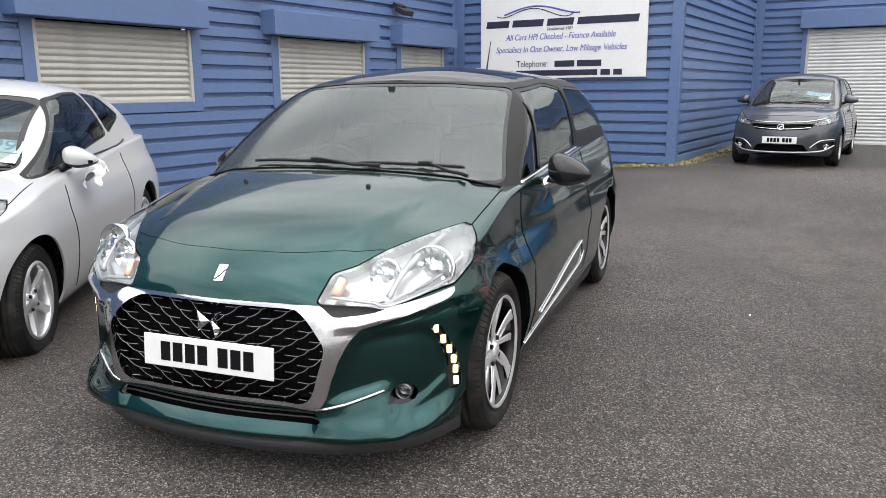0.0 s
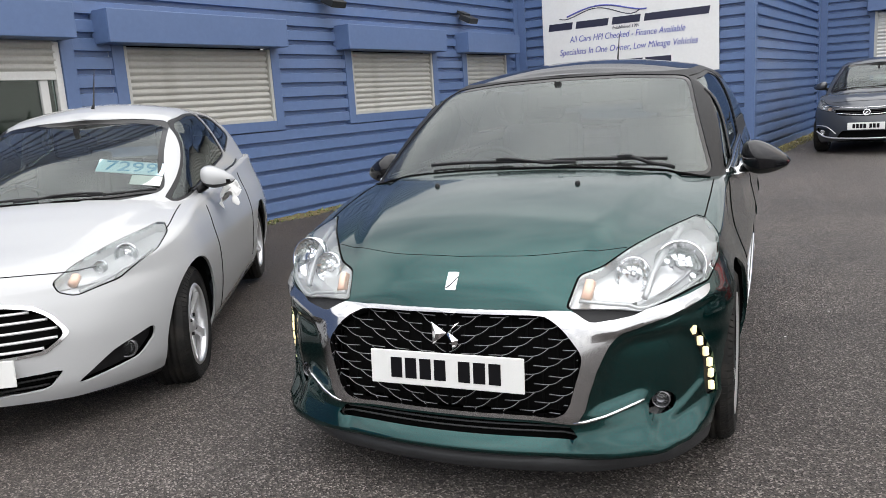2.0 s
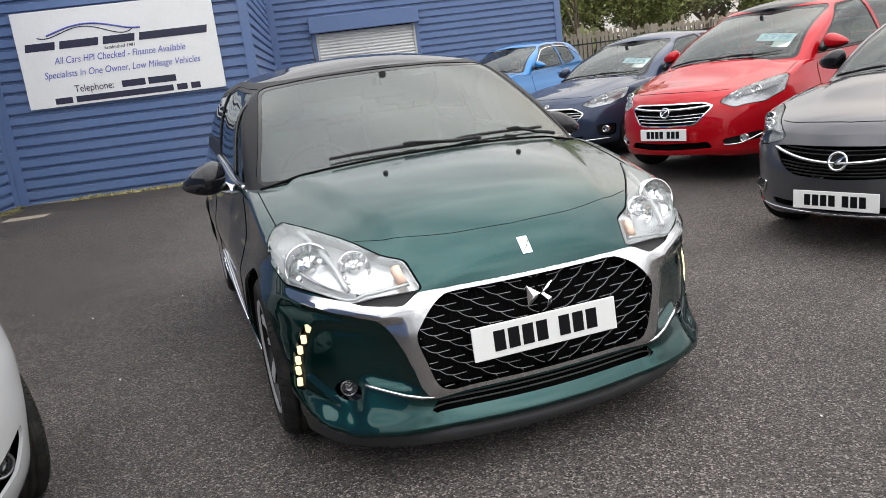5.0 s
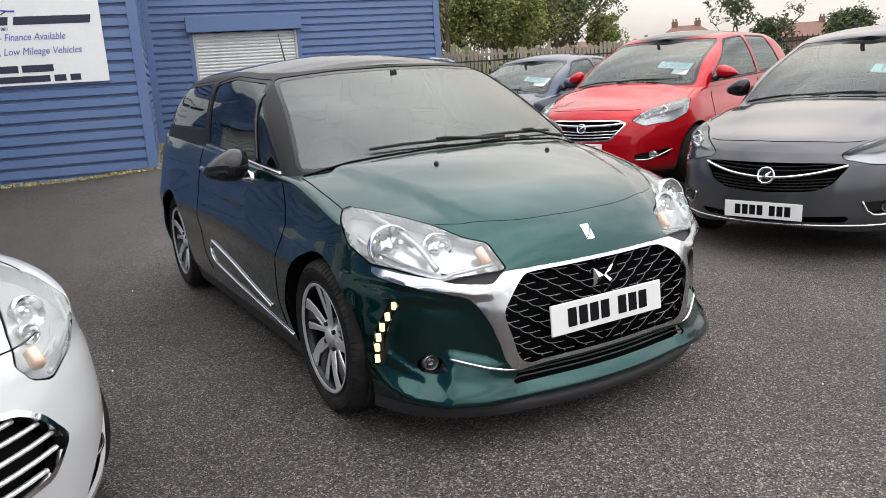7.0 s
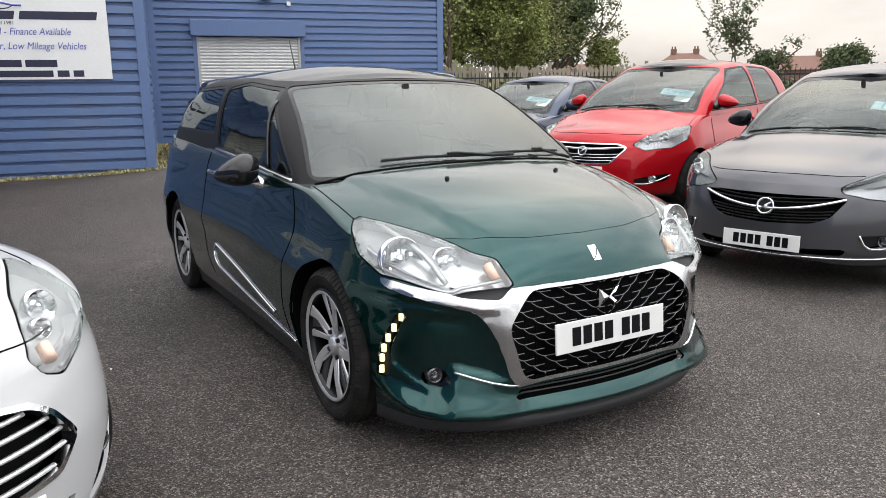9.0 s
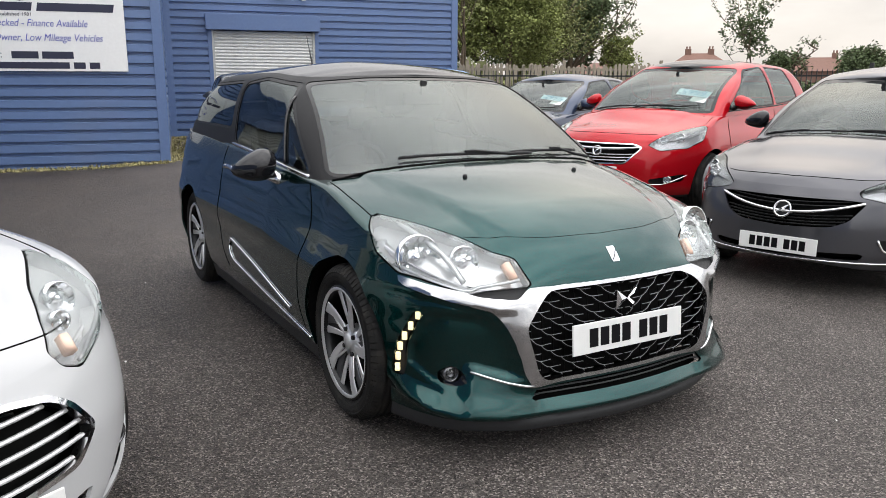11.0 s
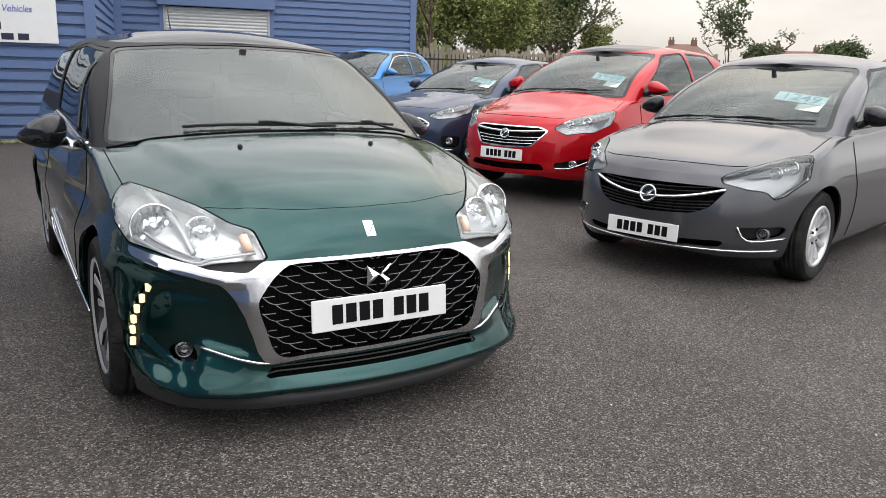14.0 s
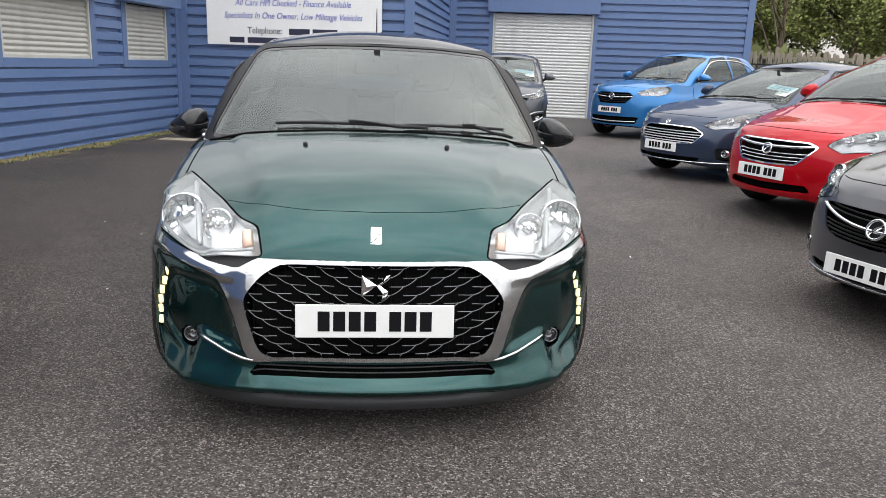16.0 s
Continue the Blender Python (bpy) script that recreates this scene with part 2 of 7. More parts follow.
def asphalt():
    """Worn tarmac: pale chippings in dark binder, wide stains, damp dark patches."""
    m = bpy.data.materials.new("asphalt")
    m.use_nodes = True
    n, l = m.node_tree.nodes, m.node_tree.links
    b = n["Principled BSDF"]
    b.inputs["Specular IOR Level"].default_value = 0.35
    co = n.new("ShaderNodeTexCoord")
    vor, n1, n2, n3 = n.new("ShaderNodeTexVoronoi"), n.new("ShaderNodeTexNoise"), n.new("ShaderNodeTexNoise"), n.new("ShaderNodeTexNoise")
    vor.inputs["Scale"].default_value = 165
    n1.inputs["Scale"].default_value, n1.inputs["Detail"].default_value = 0.55, 6
    n2.inputs["Scale"].default_value, n2.inputs["Detail"].default_value = 55, 4
    n3.inputs["Scale"].default_value, n3.inputs["Detail"].default_value = 3.0, 5
    for t in (vor, n1, n2, n3):
        l.new(co.outputs["Object"], t.inputs["Vector"])
    sep = n.new("ShaderNodeSeparateColor")
    l.new(vor.outputs["Color"], sep.inputs["Color"])
    r = n.new("ShaderNodeValToRGB")
    e = r.color_ramp.elements
    e[0].position, e[0].color = 0.0, (0.0248, 0.0212, 0.019, 1)
    e[1].position, e[1].color = 1.0, (0.43, 0.383, 0.35, 1)
    x = e.new(0.8)
    x.color = (0.1435, 0.1255, 0.1145, 1)
    l.new(sep.outputs["Red"], r.inputs["Fac"])
    mr = n.new("ShaderNodeMapRange")
    mr.inputs["From Min"].default_value, mr.inputs["From Max"].default_value = 0.35, 0.65
    mr.inputs["To Min"].default_value, mr.inputs["To Max"].default_value = 0.78, 1.2
    l.new(n1.outputs["Fac"], mr.inputs["Value"])
    mr3 = n.new("ShaderNodeMapRange")
    mr3.inputs["To Min"].default_value, mr3.inputs["To Max"].default_value = 0.7, 1.3
    l.new(n3.outputs["Fac"], mr3.inputs["Value"])
    mul, mul2 = n.new("ShaderNodeMix"), n.new("ShaderNodeMix")
    for q in (mul, mul2):
        q.data_type, q.blend_type = "RGBA", "MULTIPLY"
        q.inputs["Factor"].default_value = 1
    l.new(r.outputs["Color"], mul.inputs["A"]), l.new(mr.outputs["Result"], mul.inputs["B"])
    l.new(mul.outputs["Result"], mul2.inputs["A"]), l.new(mr3.outputs["Result"], mul2.inputs["B"])
    # older, browner tarmac along the building, shade by the wall painted in, joint ragged
    sp, ad, wall_shade, mo = n.new("ShaderNodeSeparateXYZ"), n.new("ShaderNodeMath"), n.new("ShaderNodeMapRange"), n.new("ShaderNodeMix")
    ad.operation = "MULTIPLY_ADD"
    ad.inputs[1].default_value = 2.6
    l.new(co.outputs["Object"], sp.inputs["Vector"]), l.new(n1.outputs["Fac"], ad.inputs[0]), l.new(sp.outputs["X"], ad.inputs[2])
    wall_shade.inputs["From Min"].default_value, wall_shade.inputs["From Max"].default_value = -3.4, -1.2
    l.new(ad.outputs[0], wall_shade.inputs["Value"])
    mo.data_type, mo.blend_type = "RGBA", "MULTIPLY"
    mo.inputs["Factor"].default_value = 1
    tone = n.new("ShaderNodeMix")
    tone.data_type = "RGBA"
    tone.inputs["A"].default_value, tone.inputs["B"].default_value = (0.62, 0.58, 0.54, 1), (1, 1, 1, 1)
    l.new(wall_shade.outputs["Result"], tone.inputs["Factor"])
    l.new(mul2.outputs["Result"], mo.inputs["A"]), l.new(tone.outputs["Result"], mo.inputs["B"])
    l.new(mo.outputs["Result"], b.inputs["Base Color"])
    rr = n.new("ShaderNodeMapRange")
    rr.inputs["To Min"].default_value, rr.inputs["To Max"].default_value = 0.38, 0.75
    l.new(n1.outputs["Fac"], rr.inputs["Value"]), l.new(rr.outputs["Result"], b.inputs["Roughness"])
    bp, bp2 = n.new("ShaderNodeBump"), n.new("ShaderNodeBump")
    bp.inputs["Strength"].default_value, bp.inputs["Distance"].default_value = 1.0, 0.014
    bp2.inputs["Strength"].default_value, bp2.inputs["Distance"].default_value = 0.4, 0.004
    l.new(vor.outputs["Distance"], bp.inputs["Height"])
    l.new(n2.outputs["Fac"], bp2.inputs["Height"]), l.new(bp.outputs["Normal"], bp2.inputs["Normal"])
    l.new(bp2.outputs["Normal"], b.inputs["Normal"])
    return m


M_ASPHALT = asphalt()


# ---- mesh helpers ----
def mesh_ob(name, verts, faces, material, parent=None, label="", smooth=False):
    me = bpy.data.meshes.new(name)
    me.from_pydata([tuple(map(float, v)) for v in verts], [], [tuple(map(int, f)) for f in faces])
    me.materials.append(material)
    if smooth:
        me.polygons.foreach_set("use_smooth", [True] * len(me.polygons))
    me.update()
    ob = new(name, me)
    if parent is not None:
        ob.parent = parent
    if label:
        tagged(ob, label)
    return ob


def part(name, bm, material, parent=None, label="", smooth=False):
    me = bpy.data.meshes.new(name)
    bmesh.ops.recalc_face_normals(bm, faces=bm.faces)
    bm.to_mesh(me)
    bm.free()
    me.materials.append(material)
    if smooth:
        me.polygons.foreach_set("use_smooth", [True] * len(me.polygons))
    ob = new(name, me)
    if parent is not None:
        ob.parent = parent
    if label:
        tagged(ob, label)
    return ob


def add_box(bm, lo, hi, bevel=0.0, m=None):
    """A box from corner to corner, edges bevelled, moved by m."""
    lo, hi = Vector(lo), Vector(hi)
    r = bmesh.ops.create_cube(bm, size=1)
    vs = r["verts"]
    for v in vs:
        v.co = Vector([(lo[i] + hi[i]) / 2 + v.co[i] * (hi[i] - lo[i]) for i in range(3)])
    if bevel > 0:
        es = list({e for v in vs for e in v.link_edges})
        g = bmesh.ops.bevel(bm, geom=es, offset=bevel, segments=2, affect="EDGES", profile=0.5)
        vs = list(set(g["verts"]) | {v for v in vs if v.is_valid})
    if m is not None:
        bmesh.ops.transform(bm, matrix=m, verts=[v for v in vs if v.is_valid])


def box(name, lo, hi, material, parent=None, bevel=0.0, label="", m=None):
    bm = bmesh.new()
    add_box(bm, lo, hi, bevel, m)
    return part(name, bm, material, parent, label)


def tube(points, radius, sides=6, flat=1.0):
    """Vertices and faces of a closed tube along points; flat squeezes it upright."""
    pts = [Vector(p) for p in points]
    vs, fs = [], []
    for i, p in enumerate(pts):
        d = (pts[min(i + 1, len(pts) - 1)] - pts[max(i - 1, 0)]).normalized()
        up = Vector((0, 0, 1)) if abs(d.z) < 0.95 else Vector((1, 0, 0))
        a = d.cross(up).normalized()
        b = a.cross(d).normalized()
        r = radius[i] if isinstance(radius, (list, tuple)) else radius
        for k in range(sides):
            th = 2 * math.pi * k / sides
            vs.append(p + a * (math.cos(th) * r) + b * (math.sin(th) * r * flat))
    for i in range(len(pts) - 1):
        for k in range(sides):
            k2 = (k + 1) % sides
            fs.append((i * sides + k, i * sides + k2, (i + 1) * sides + k2, (i + 1) * sides + k))
    fs.append(tuple(range(sides))[::-1])
    fs.append(tuple((len(pts) - 1) * sides + k for k in range(sides)))
    return vs, fs


def tube_ob(name, points, radius, material, parent=None, sides=6, flat=1.0, label=""):
    v, f = tube(points, radius, sides, flat)
    return mesh_ob(name, v, f, material, parent, label, True)


def joined(pieces):
    vs, fs = [], []
    for v, f in pieces:
        o = len(vs)
        vs += list(v)
        fs += [tuple(i + o for i in q) for q in f]
    return vs, fs


def text_ob(name, body, size, material, m, parent=None, shear=0.0, depth=0.002, squeeze=1.0, bold=0.0):
    """Lettering as a mesh, in the plane of m (x along the line, y up)."""
    cu = bpy.data.curves.new(name, "FONT")
    cu.body, cu.size, cu.shear, cu.extrude, cu.offset = body, size, shear, depth, size * bold
    cu.align_x, cu.align_y = "CENTER", "CENTER"
    tmp = bpy.data.objects.new(name, cu)
    scene.collection.objects.link(tmp)
    me = bpy.data.meshes.new_from_object(tmp.evaluated_get(bpy.context.evaluated_depsgraph_get()))
    bpy.data.objects.remove(tmp)
    me.transform(m @ Matrix.Diagonal((squeeze, 1, 1, 1)))
    me.materials.clear()
    me.materials.append(material)
    ob = new(name, me)
    if parent is not None:
        ob.parent = parent
    return ob


def thing(name, m, label, category, group="", kind=""):
    ob = new(name)
    ob.matrix_world = m
    return tagged(ob, label, category, group, kind)

# ---- ground ----
def ease(t):
    t = min(1.0, max(0.0, t))
    return t * t * (3 - 2 * t)


def ground_z(x, y=9.0):
    """The tarmac falls slightly towards the window wall, and dips under the grey car."""
    return -0.1 * ease((-2.6 - x) / 2.6) - 0.08 * ease((x + 0.3) / 0.8) * ease((y + 1.5) / 3.0) * ease((7.6 - y) / 2.0) * ease((8.0 - x) / 3.0)


GX = [-900, -7.0] + [-5.4 + 0.2 * k for k in range(16)] + [-1.4, -0.3] + [-0.1 + 0.2 * k for k in range(5)] + [2, 3, 4, 5] + [5.5 + 0.5 * k for k in range(6)] + [900]
GY = [-900, -1.5] + [-1 + 0.5 * k for k in range(6)] + [3, 4, 5] + [5.6 + 0.25 * k for k in range(9)] + [900]
gn = len(GY)
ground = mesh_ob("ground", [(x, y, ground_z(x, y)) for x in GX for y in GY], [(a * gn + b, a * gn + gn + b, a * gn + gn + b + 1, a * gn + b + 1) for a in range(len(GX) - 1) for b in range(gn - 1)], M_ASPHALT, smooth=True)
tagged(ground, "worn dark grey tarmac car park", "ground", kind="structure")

# ---- building ----
XA, YB, XS, YC, XE = -7.76, 13.53, -3.44, 20.1, 4.1   # wall planes
WALL_FOOT, WALL_TOP, PITCH = -0.2, 4.4, 0.18
PROFILE = ((0.0, 0.0), (0.113, 0.0), (0.122, -0.018), (0.130, -0.075), (0.170, -0.075), (0.18, 0.0))


def clad_strip(a, b, z0, z1, out):
    """Ribbed sheet between plan points a and b from z0 to z1; out: outward normal in plan."""
    zs = []
    k = math.floor(z0 / PITCH) - 1
    while k * PITCH < z1 + PITCH:
        zs += [(k * PITCH + p, d) for p, d in PROFILE[:-1]]
        k += 1
    line = [(z0, float(np.interp(z0, [q[0] for q in zs], [q[1] for q in zs])))]
    line += [q for q in zs if z0 + 1e-4 < q[0] < z1 - 1e-4]
    line += [(z1, float(np.interp(z1, [q[0] for q in zs], [q[1] for q in zs])))]
    v, f = [], []
    for z, d in line:
        v += [(a[0] + out[0] * d, a[1] + out[1] * d, z), (b[0] + out[0] * d, b[1] + out[1] * d, z)]
    for i in range(len(line) - 1):
        f.append((2 * i, 2 * i + 1, 2 * i + 3, 2 * i + 2))
    # ends closed back to the wall core
    n = len(v)
    for z, d in line:
        v += [(a[0] - out[0] * 0.06, a[1] - out[1] * 0.06, z), (b[0] - out[0] * 0.06, b[1] - out[1] * 0.06, z)]
    for i in range(len(line) - 1):
        f.append((2 * i, 2 * i + 2, n + 2 * i + 2, n + 2 * i))
        f.append((2 * i + 1, n + 2 * i + 1, n + 2 * i + 3, 2 * i + 3))
    return v, f


def clad_wall(name, a, b, out, holes, label):
    """A clad wall with real openings; holes: (from, to, z0, z1) along the wall from a."""
    a, b = Vector((*a, 0)), Vector((*b, 0))
    length = (b - a).length
    d = (b - a) / length
    at = lambda s: (a.x + d.x * s, a.y + d.y * s)
    pieces, core = [], []
    cuts = sorted({0.0, length, *[h[0] for h in holes], *[h[1] for h in holes]})

    def slab(s0, s1, z0, z1):
        p, q = Vector((*at(s0), 0)), Vector((*at(s1), 0))
        o = Vector((*out, 0))
        vs = [p - o * 0.06, q - o * 0.06, q - o * 0.25, p - o * 0.25]
        v = [(w.x, w.y, z0) for w in vs] + [(w.x, w.y, z1) for w in vs]
        core.append((v, [(0, 3, 2, 1), (4, 5, 6, 7), (0, 1, 5, 4), (1, 2, 6, 5), (2, 3, 7, 6), (3, 0, 4, 7)]))

    for s0, s1 in zip(cuts, cuts[1:]):
        zs = sorted((h[2], h[3]) for h in holes if h[0] < (s0 + s1) / 2 < h[1])
        lo = WALL_FOOT
        for z0, z1 in zs + [(WALL_TOP, WALL_TOP)]:
            if z0 > lo + 0.01:
                pieces.append(clad_strip(at(s0), at(s1), lo, z0, out))
                slab(s0, s1, lo, z0)
            lo = z1
    v, f = joined(pieces + core)
    return tagged(mesh_ob(name, v, f, M_CLAD), label, "wall", kind="structure")


WINDOWS = ((4.91, 6.97), (8.53, 10.55), (11.60, 13.02))
SILL, HEAD = 1.15, 2.03
Y0 = -9.0
clad_wall("wall_west", (XA, Y0), (XA, YB), (1, 0),
          [(a - Y0 - 0.14, b - Y0 + 0.14, SILL - 0.12, HEAD + 0.05) for a, b in WINDOWS] + [(2.7 - Y0, 4.27 - Y0, WALL_FOOT, HEAD + 0.08)],
          "blue ribbed metal cladding wall with shuttered windows")
clad_wall("wall_north", (XA, YB), (XS, YB), (0, -1), [], "blue ribbed metal cladding wall behind the sign")
clad_wall("wall_side", (XS, YB + 0.056), (XS, YC), (1, 0), [], "blue ribbed metal cladding side wall")
clad_wall("wall_far", (XS, YC), (XE, YC), (0, -1), [(-2.33 - XS - 0.1, 0.22 - XS + 0.1, WALL_FOOT, 2.62)], "blue ribbed metal cladding wall with a roller door")
clad_wall("wall_end", (XE, YC + 0.056), (XE, YC + 12), (1, 0), [], "blue ribbed metal cladding end wall")
tagged(box("roof", (XA - 9, YB + 0.0, WALL_TOP - 0.2), (XS - 0.1, YC + 12, WALL_TOP - 0.05), M_BTRIM), "flat grey-blue roof sheet", "roof", kind="structure")
tagged(box("roof_west", (XA - 9, Y0, WALL_TOP - 0.2), (XA - 0.3, YB, WALL_TOP - 0.05), M_BTRIM), "flat grey-blue roof sheet", "roof", kind="structure")
tagged(box("roof_far", (XS, YC + 0.3, WALL_TOP - 0.2), (XE - 0.3, YC + 12, WALL_TOP - 0.05), M_BTRIM), "flat grey-blue roof sheet", "roof", kind="structure")


def trim(lo, hi, label="flat blue metal corner trim"):
    return tagged(box("trim", lo, hi, M_BTRIM, bevel=0.004), label, "trim", kind="structure")


trim((XA - 0.055, YB - 0.16, WALL_FOOT), (XA + 0.02, YB + 0.02, WALL_TOP))
trim((XA + 0.02, YB - 0.02, WALL_FOOT), (XA + 0.17, YB + 0.055, WALL_TOP))
trim((XS - 0.14, YB - 0.022, WALL_FOOT), (XS + 0.022, YB + 0.055, WALL_TOP))
trim((XS - 0.055, YB + 0.055, WALL_FOOT), (XS + 0.022, YB + 0.13, WALL_TOP))
trim((XS - 0.055, YC - 0.16, WALL_FOOT), (XS + 0.02, YC + 0.02, WALL_TOP))
trim((XS + 0.02, YC - 0.02, WALL_FOOT), (XS + 0.16, YC + 0.055, WALL_TOP))
trim((XE - 0.15, YC - 0.022, WALL_FOOT), (XE + 0.022, YC + 0.055, WALL_TOP))
for fx0, fx1, fy0, fy1 in ((XA - 0.03, XA + 0.06, Y0, YB), (XA, XS + 0.06, YB - 0.06, YB + 0.03), (XS - 0.03, XS + 0.06, YB + 0.03, YC), (XS + 0.06, XE + 0.06, YC - 0.06, YC + 0.03)):
    trim((fx0, fy0, WALL_TOP - 0.12), (fx1, fy1, WALL_TOP + 0.05), "flat blue metal eaves trim")


def slat_mesh(length, pitch):
    """One curved roller slat along x, bulging towards -y."""
    v, f, n = [], [], 5
    for k in range(n + 1):
        a = math.pi * k / n
        z, y = pitch * (0.06 + 0.86 * k / n), -0.024 * math.sin(a)
        v += [(0, y, z), (length, y, z)]
    v += [(0, 0.004, pitch), (length, 0.004, pitch), (0, 0.004, 0), (length, 0.004, 0)]
    for k in range(n):
        f.append((2 * k, 2 * k + 1, 2 * k + 3, 2 * k + 2))
    f += [(2 * n, 2 * n + 1, 2 * n + 3, 2 * n + 2), (2 * n + 4, 2 * n + 5, 1, 0)]
    me = bpy.data.meshes.new("slat")
    me.from_pydata(v, [], f)
    me.polygons.foreach_set("use_smooth", [True] * n + [False] * 2)
    return me


def shutter(name, m, width, height, pitch, material, label, boxed=(0.2, 0.2, 0.34, 0.26), frame_w=0.04):
    """Roller shutter in its opening; m puts x along the wall, -y outwards, z up from the sill."""
    ob = thing(name, m, label, "shutter")
    me = slat_mesh(width - 0.06, pitch)
    me.materials.append(material)
    n = int(round(height / pitch))
    for k in range(n):
        s = new("slat", me)
        s.parent, s.location = ob, (0.03, 0.02, k * pitch)
    box("guide", (-0.005, -0.035, 0), (frame_w, 0.05, height), M_SHUTTER, ob, 0.004, "pale aluminium guide rail")
    box("guide", (width - frame_w, -0.035, 0), (width + 0.005, 0.05, height), M_SHUTTER, ob, 0.004, "pale aluminium guide rail")
    box("bottom_bar", (0.03, -0.02, -0.0), (width - 0.03, 0.03, 0.045), material, ob, 0.006)
    l, r, h, d = boxed
    box("housing", (-l, -d, height + 0.01), (width + r, 0.02, height + 0.01 + h), M_BTRIM, ob, 0.008, "blue painted steel shutter box")
    box("end_cap", (-l - 0.004, -d + 0.02, height + 0.03), (-l + 0.006, 0.0, height - 0.01 + h), M_CLAD, ob)
    return ob


def west(y, z, off=0.0):
    """x along +y, outwards +x."""
    return Matrix.Translation((XA + off, y, z)) @ pose(0, 0, 0, 0, 0, 90)


for i, (a, b) in enumerate(WINDOWS):
    shutter("window_shutter", west(a, SILL, -0.03), b - a, HEAD - SILL, 0.073, M_SHUTTER,
            "closed cream roller shutter under a blue box", (0.3, 0.1, 0.33, 0.28))
    for lo, hi in (((a - 0.14, SILL - 0.12), (a, HEAD + 0.05)), ((b, SILL - 0.12), (b + 0.14, HEAD + 0.05)), ((a, SILL - 0.12), (b, SILL))):
        tagged(box("trim", (XA - 0.06, lo[0], lo[1]), (XA + 0.012, hi[0], hi[1]), M_BTRIM, bevel=0.004), "flat blue window surround", "trim", kind="structure")
    tagged(box("window_%d" % (i + 1), (XA - 0.2, a, SILL), (XA - 0.16, b, HEAD + 0.05), M_DARK), "dark window hidden behind a shutter", "window", kind="structure")
shutter("roller_door", Matrix.Translation((-2.33, YC - 0.03 + 0.06, 0.0)), 2.55, 2.58, 0.078, M_SHUTTERW,
        "closed white roller door under a blue box", (0.14, 0.12, 0.38, 0.22), 0.06)
for lo, hi in ((-2.43, -2.33), (0.22, 0.32)):
    trim((lo, YC - 0.012, WALL_FOOT), (hi, YC + 0.06, 2.62), "flat blue door surround")
tagged(box("door_backing", (-2.4, YC + 0.2, 0), (0.3, YC + 0.24, 2.62), M_DARK), "dark wall behind the roller door", "wall", kind="structure")

# glazed entrance door, its shutter half raised
entry = thing("entrance_door", west(2.75, 0.0, -0.03), "white framed glazed door under a part-raised shutter", "door")
for lo, hi in (((0, -0.02, 0), (0.07, 0.06, 2.06)), ((1.40, -0.02, 0), (1.47, 0.06, 2.06)), ((0.07, -0.02, 1.70), (1.40, 0.06, 1.78)), ((0.07, 0.0, 0), (1.40, 0.06, 0.16)), ((1.24, 0.0, 0.16), (1.32, 0.06, 1.70))):
    box("door_frame", lo, hi, M_SHUTTERW, entry, 0.006)
box("pane", (0.07, 0.03, 0.16), (1.40, 0.036, 1.70), M_SIDEGLASS, entry)
box("panel", (0.07, 0.07, 0.0), (1.40, 0.09, 2.0), M_CONCRETE, entry)
for k in range(4):
    s = new("slat", bpy.data.meshes["slat"])
    s.parent, s.location, s.scale = entry, (0.06, 0.0, 1.78 + k * 0.073), (0.68, 1, 1)
box("housing", (-0.6, -0.28, 2.07), (1.52, 0.02, 2.40), M_BTRIM, entry, 0.008, "blue painted steel shutter box")
for lo, hi in ((2.61, 2.75), (4.22, 4.36)):
    trim((XA - 0.06, lo, WALL_FOOT), (XA + 0.012, hi, HEAD + 0.08), "flat blue door surround")

# sign board
sign = thing("sign_board", Matrix.Translation((-7.2, YB - 0.05, 1.47)) @ pose(0, 0, 0, 0, -0.15, 0), "white dealer sign board with blue lettering", "sign")
box("board", (0, 0, 0), (3.22, 0.03, 1.55), M_SIGN, sign, 0.003)
UP = pose(0, 0, 0, 90, 0, 0)


def sign_text(body, x, z, size, material, shear=0.0, squeeze=1.0):
    return text_ob("lettering", body, size, material, Matrix.Translation((x, -0.003, z)) @ UP, sign, shear, 0.002, squeeze)


def sign_bars(x0, x1, z, h, widths, material, lean=0.0):
    """Plain bars, one a word, in the shares given."""
    total, x = sum(widths) + 0.35 * (len(widths) - 1), x0
    unit = (x1 - x0) / total
    for w in widths:
        bm = bmesh.new()
        add_box(bm, (x, -0.004, z - h / 2), (x + w * unit, 0.0, z + h / 2))
        for v in bm.verts:
            v.co.x += lean * (v.co.z - z)
        part("word_bar", bm, material, sign)
        x += (w + 0.35) * unit


sign_bars(0.13, 3.07, 0.985, 0.125, (2.2, 2.9, 2.4, 5.2), M_SIGNDARK, 0.2)
sign_text("Established 1981", 1.62, 0.865, 0.075, M_SIGNDARK, 0.15)
sign_text("All Cars HPI Checked - Finance Available", 1.60, 0.735, 0.155, M_SIGNBLUE, 0.25, 0.82)
sign_text("Specialists In One Owner, Low Mileage Vehicles", 1.60, 0.515, 0.155, M_SIGNBLUE, 0.25, 0.84)
sign_text("Telephone:", 1.08, 0.255, 0.165, M_SIGNDARK, 0.0, 0.86)
sign_bars(1.53, 2.42, 0.25, 0.11, (2.6, 3.1), M_SIGNDARK)
sign_bars(0.42, 2.80, 0.09, 0.10, (1.6, 9.2, 1.0, 0.9), M_SIGNDARK)
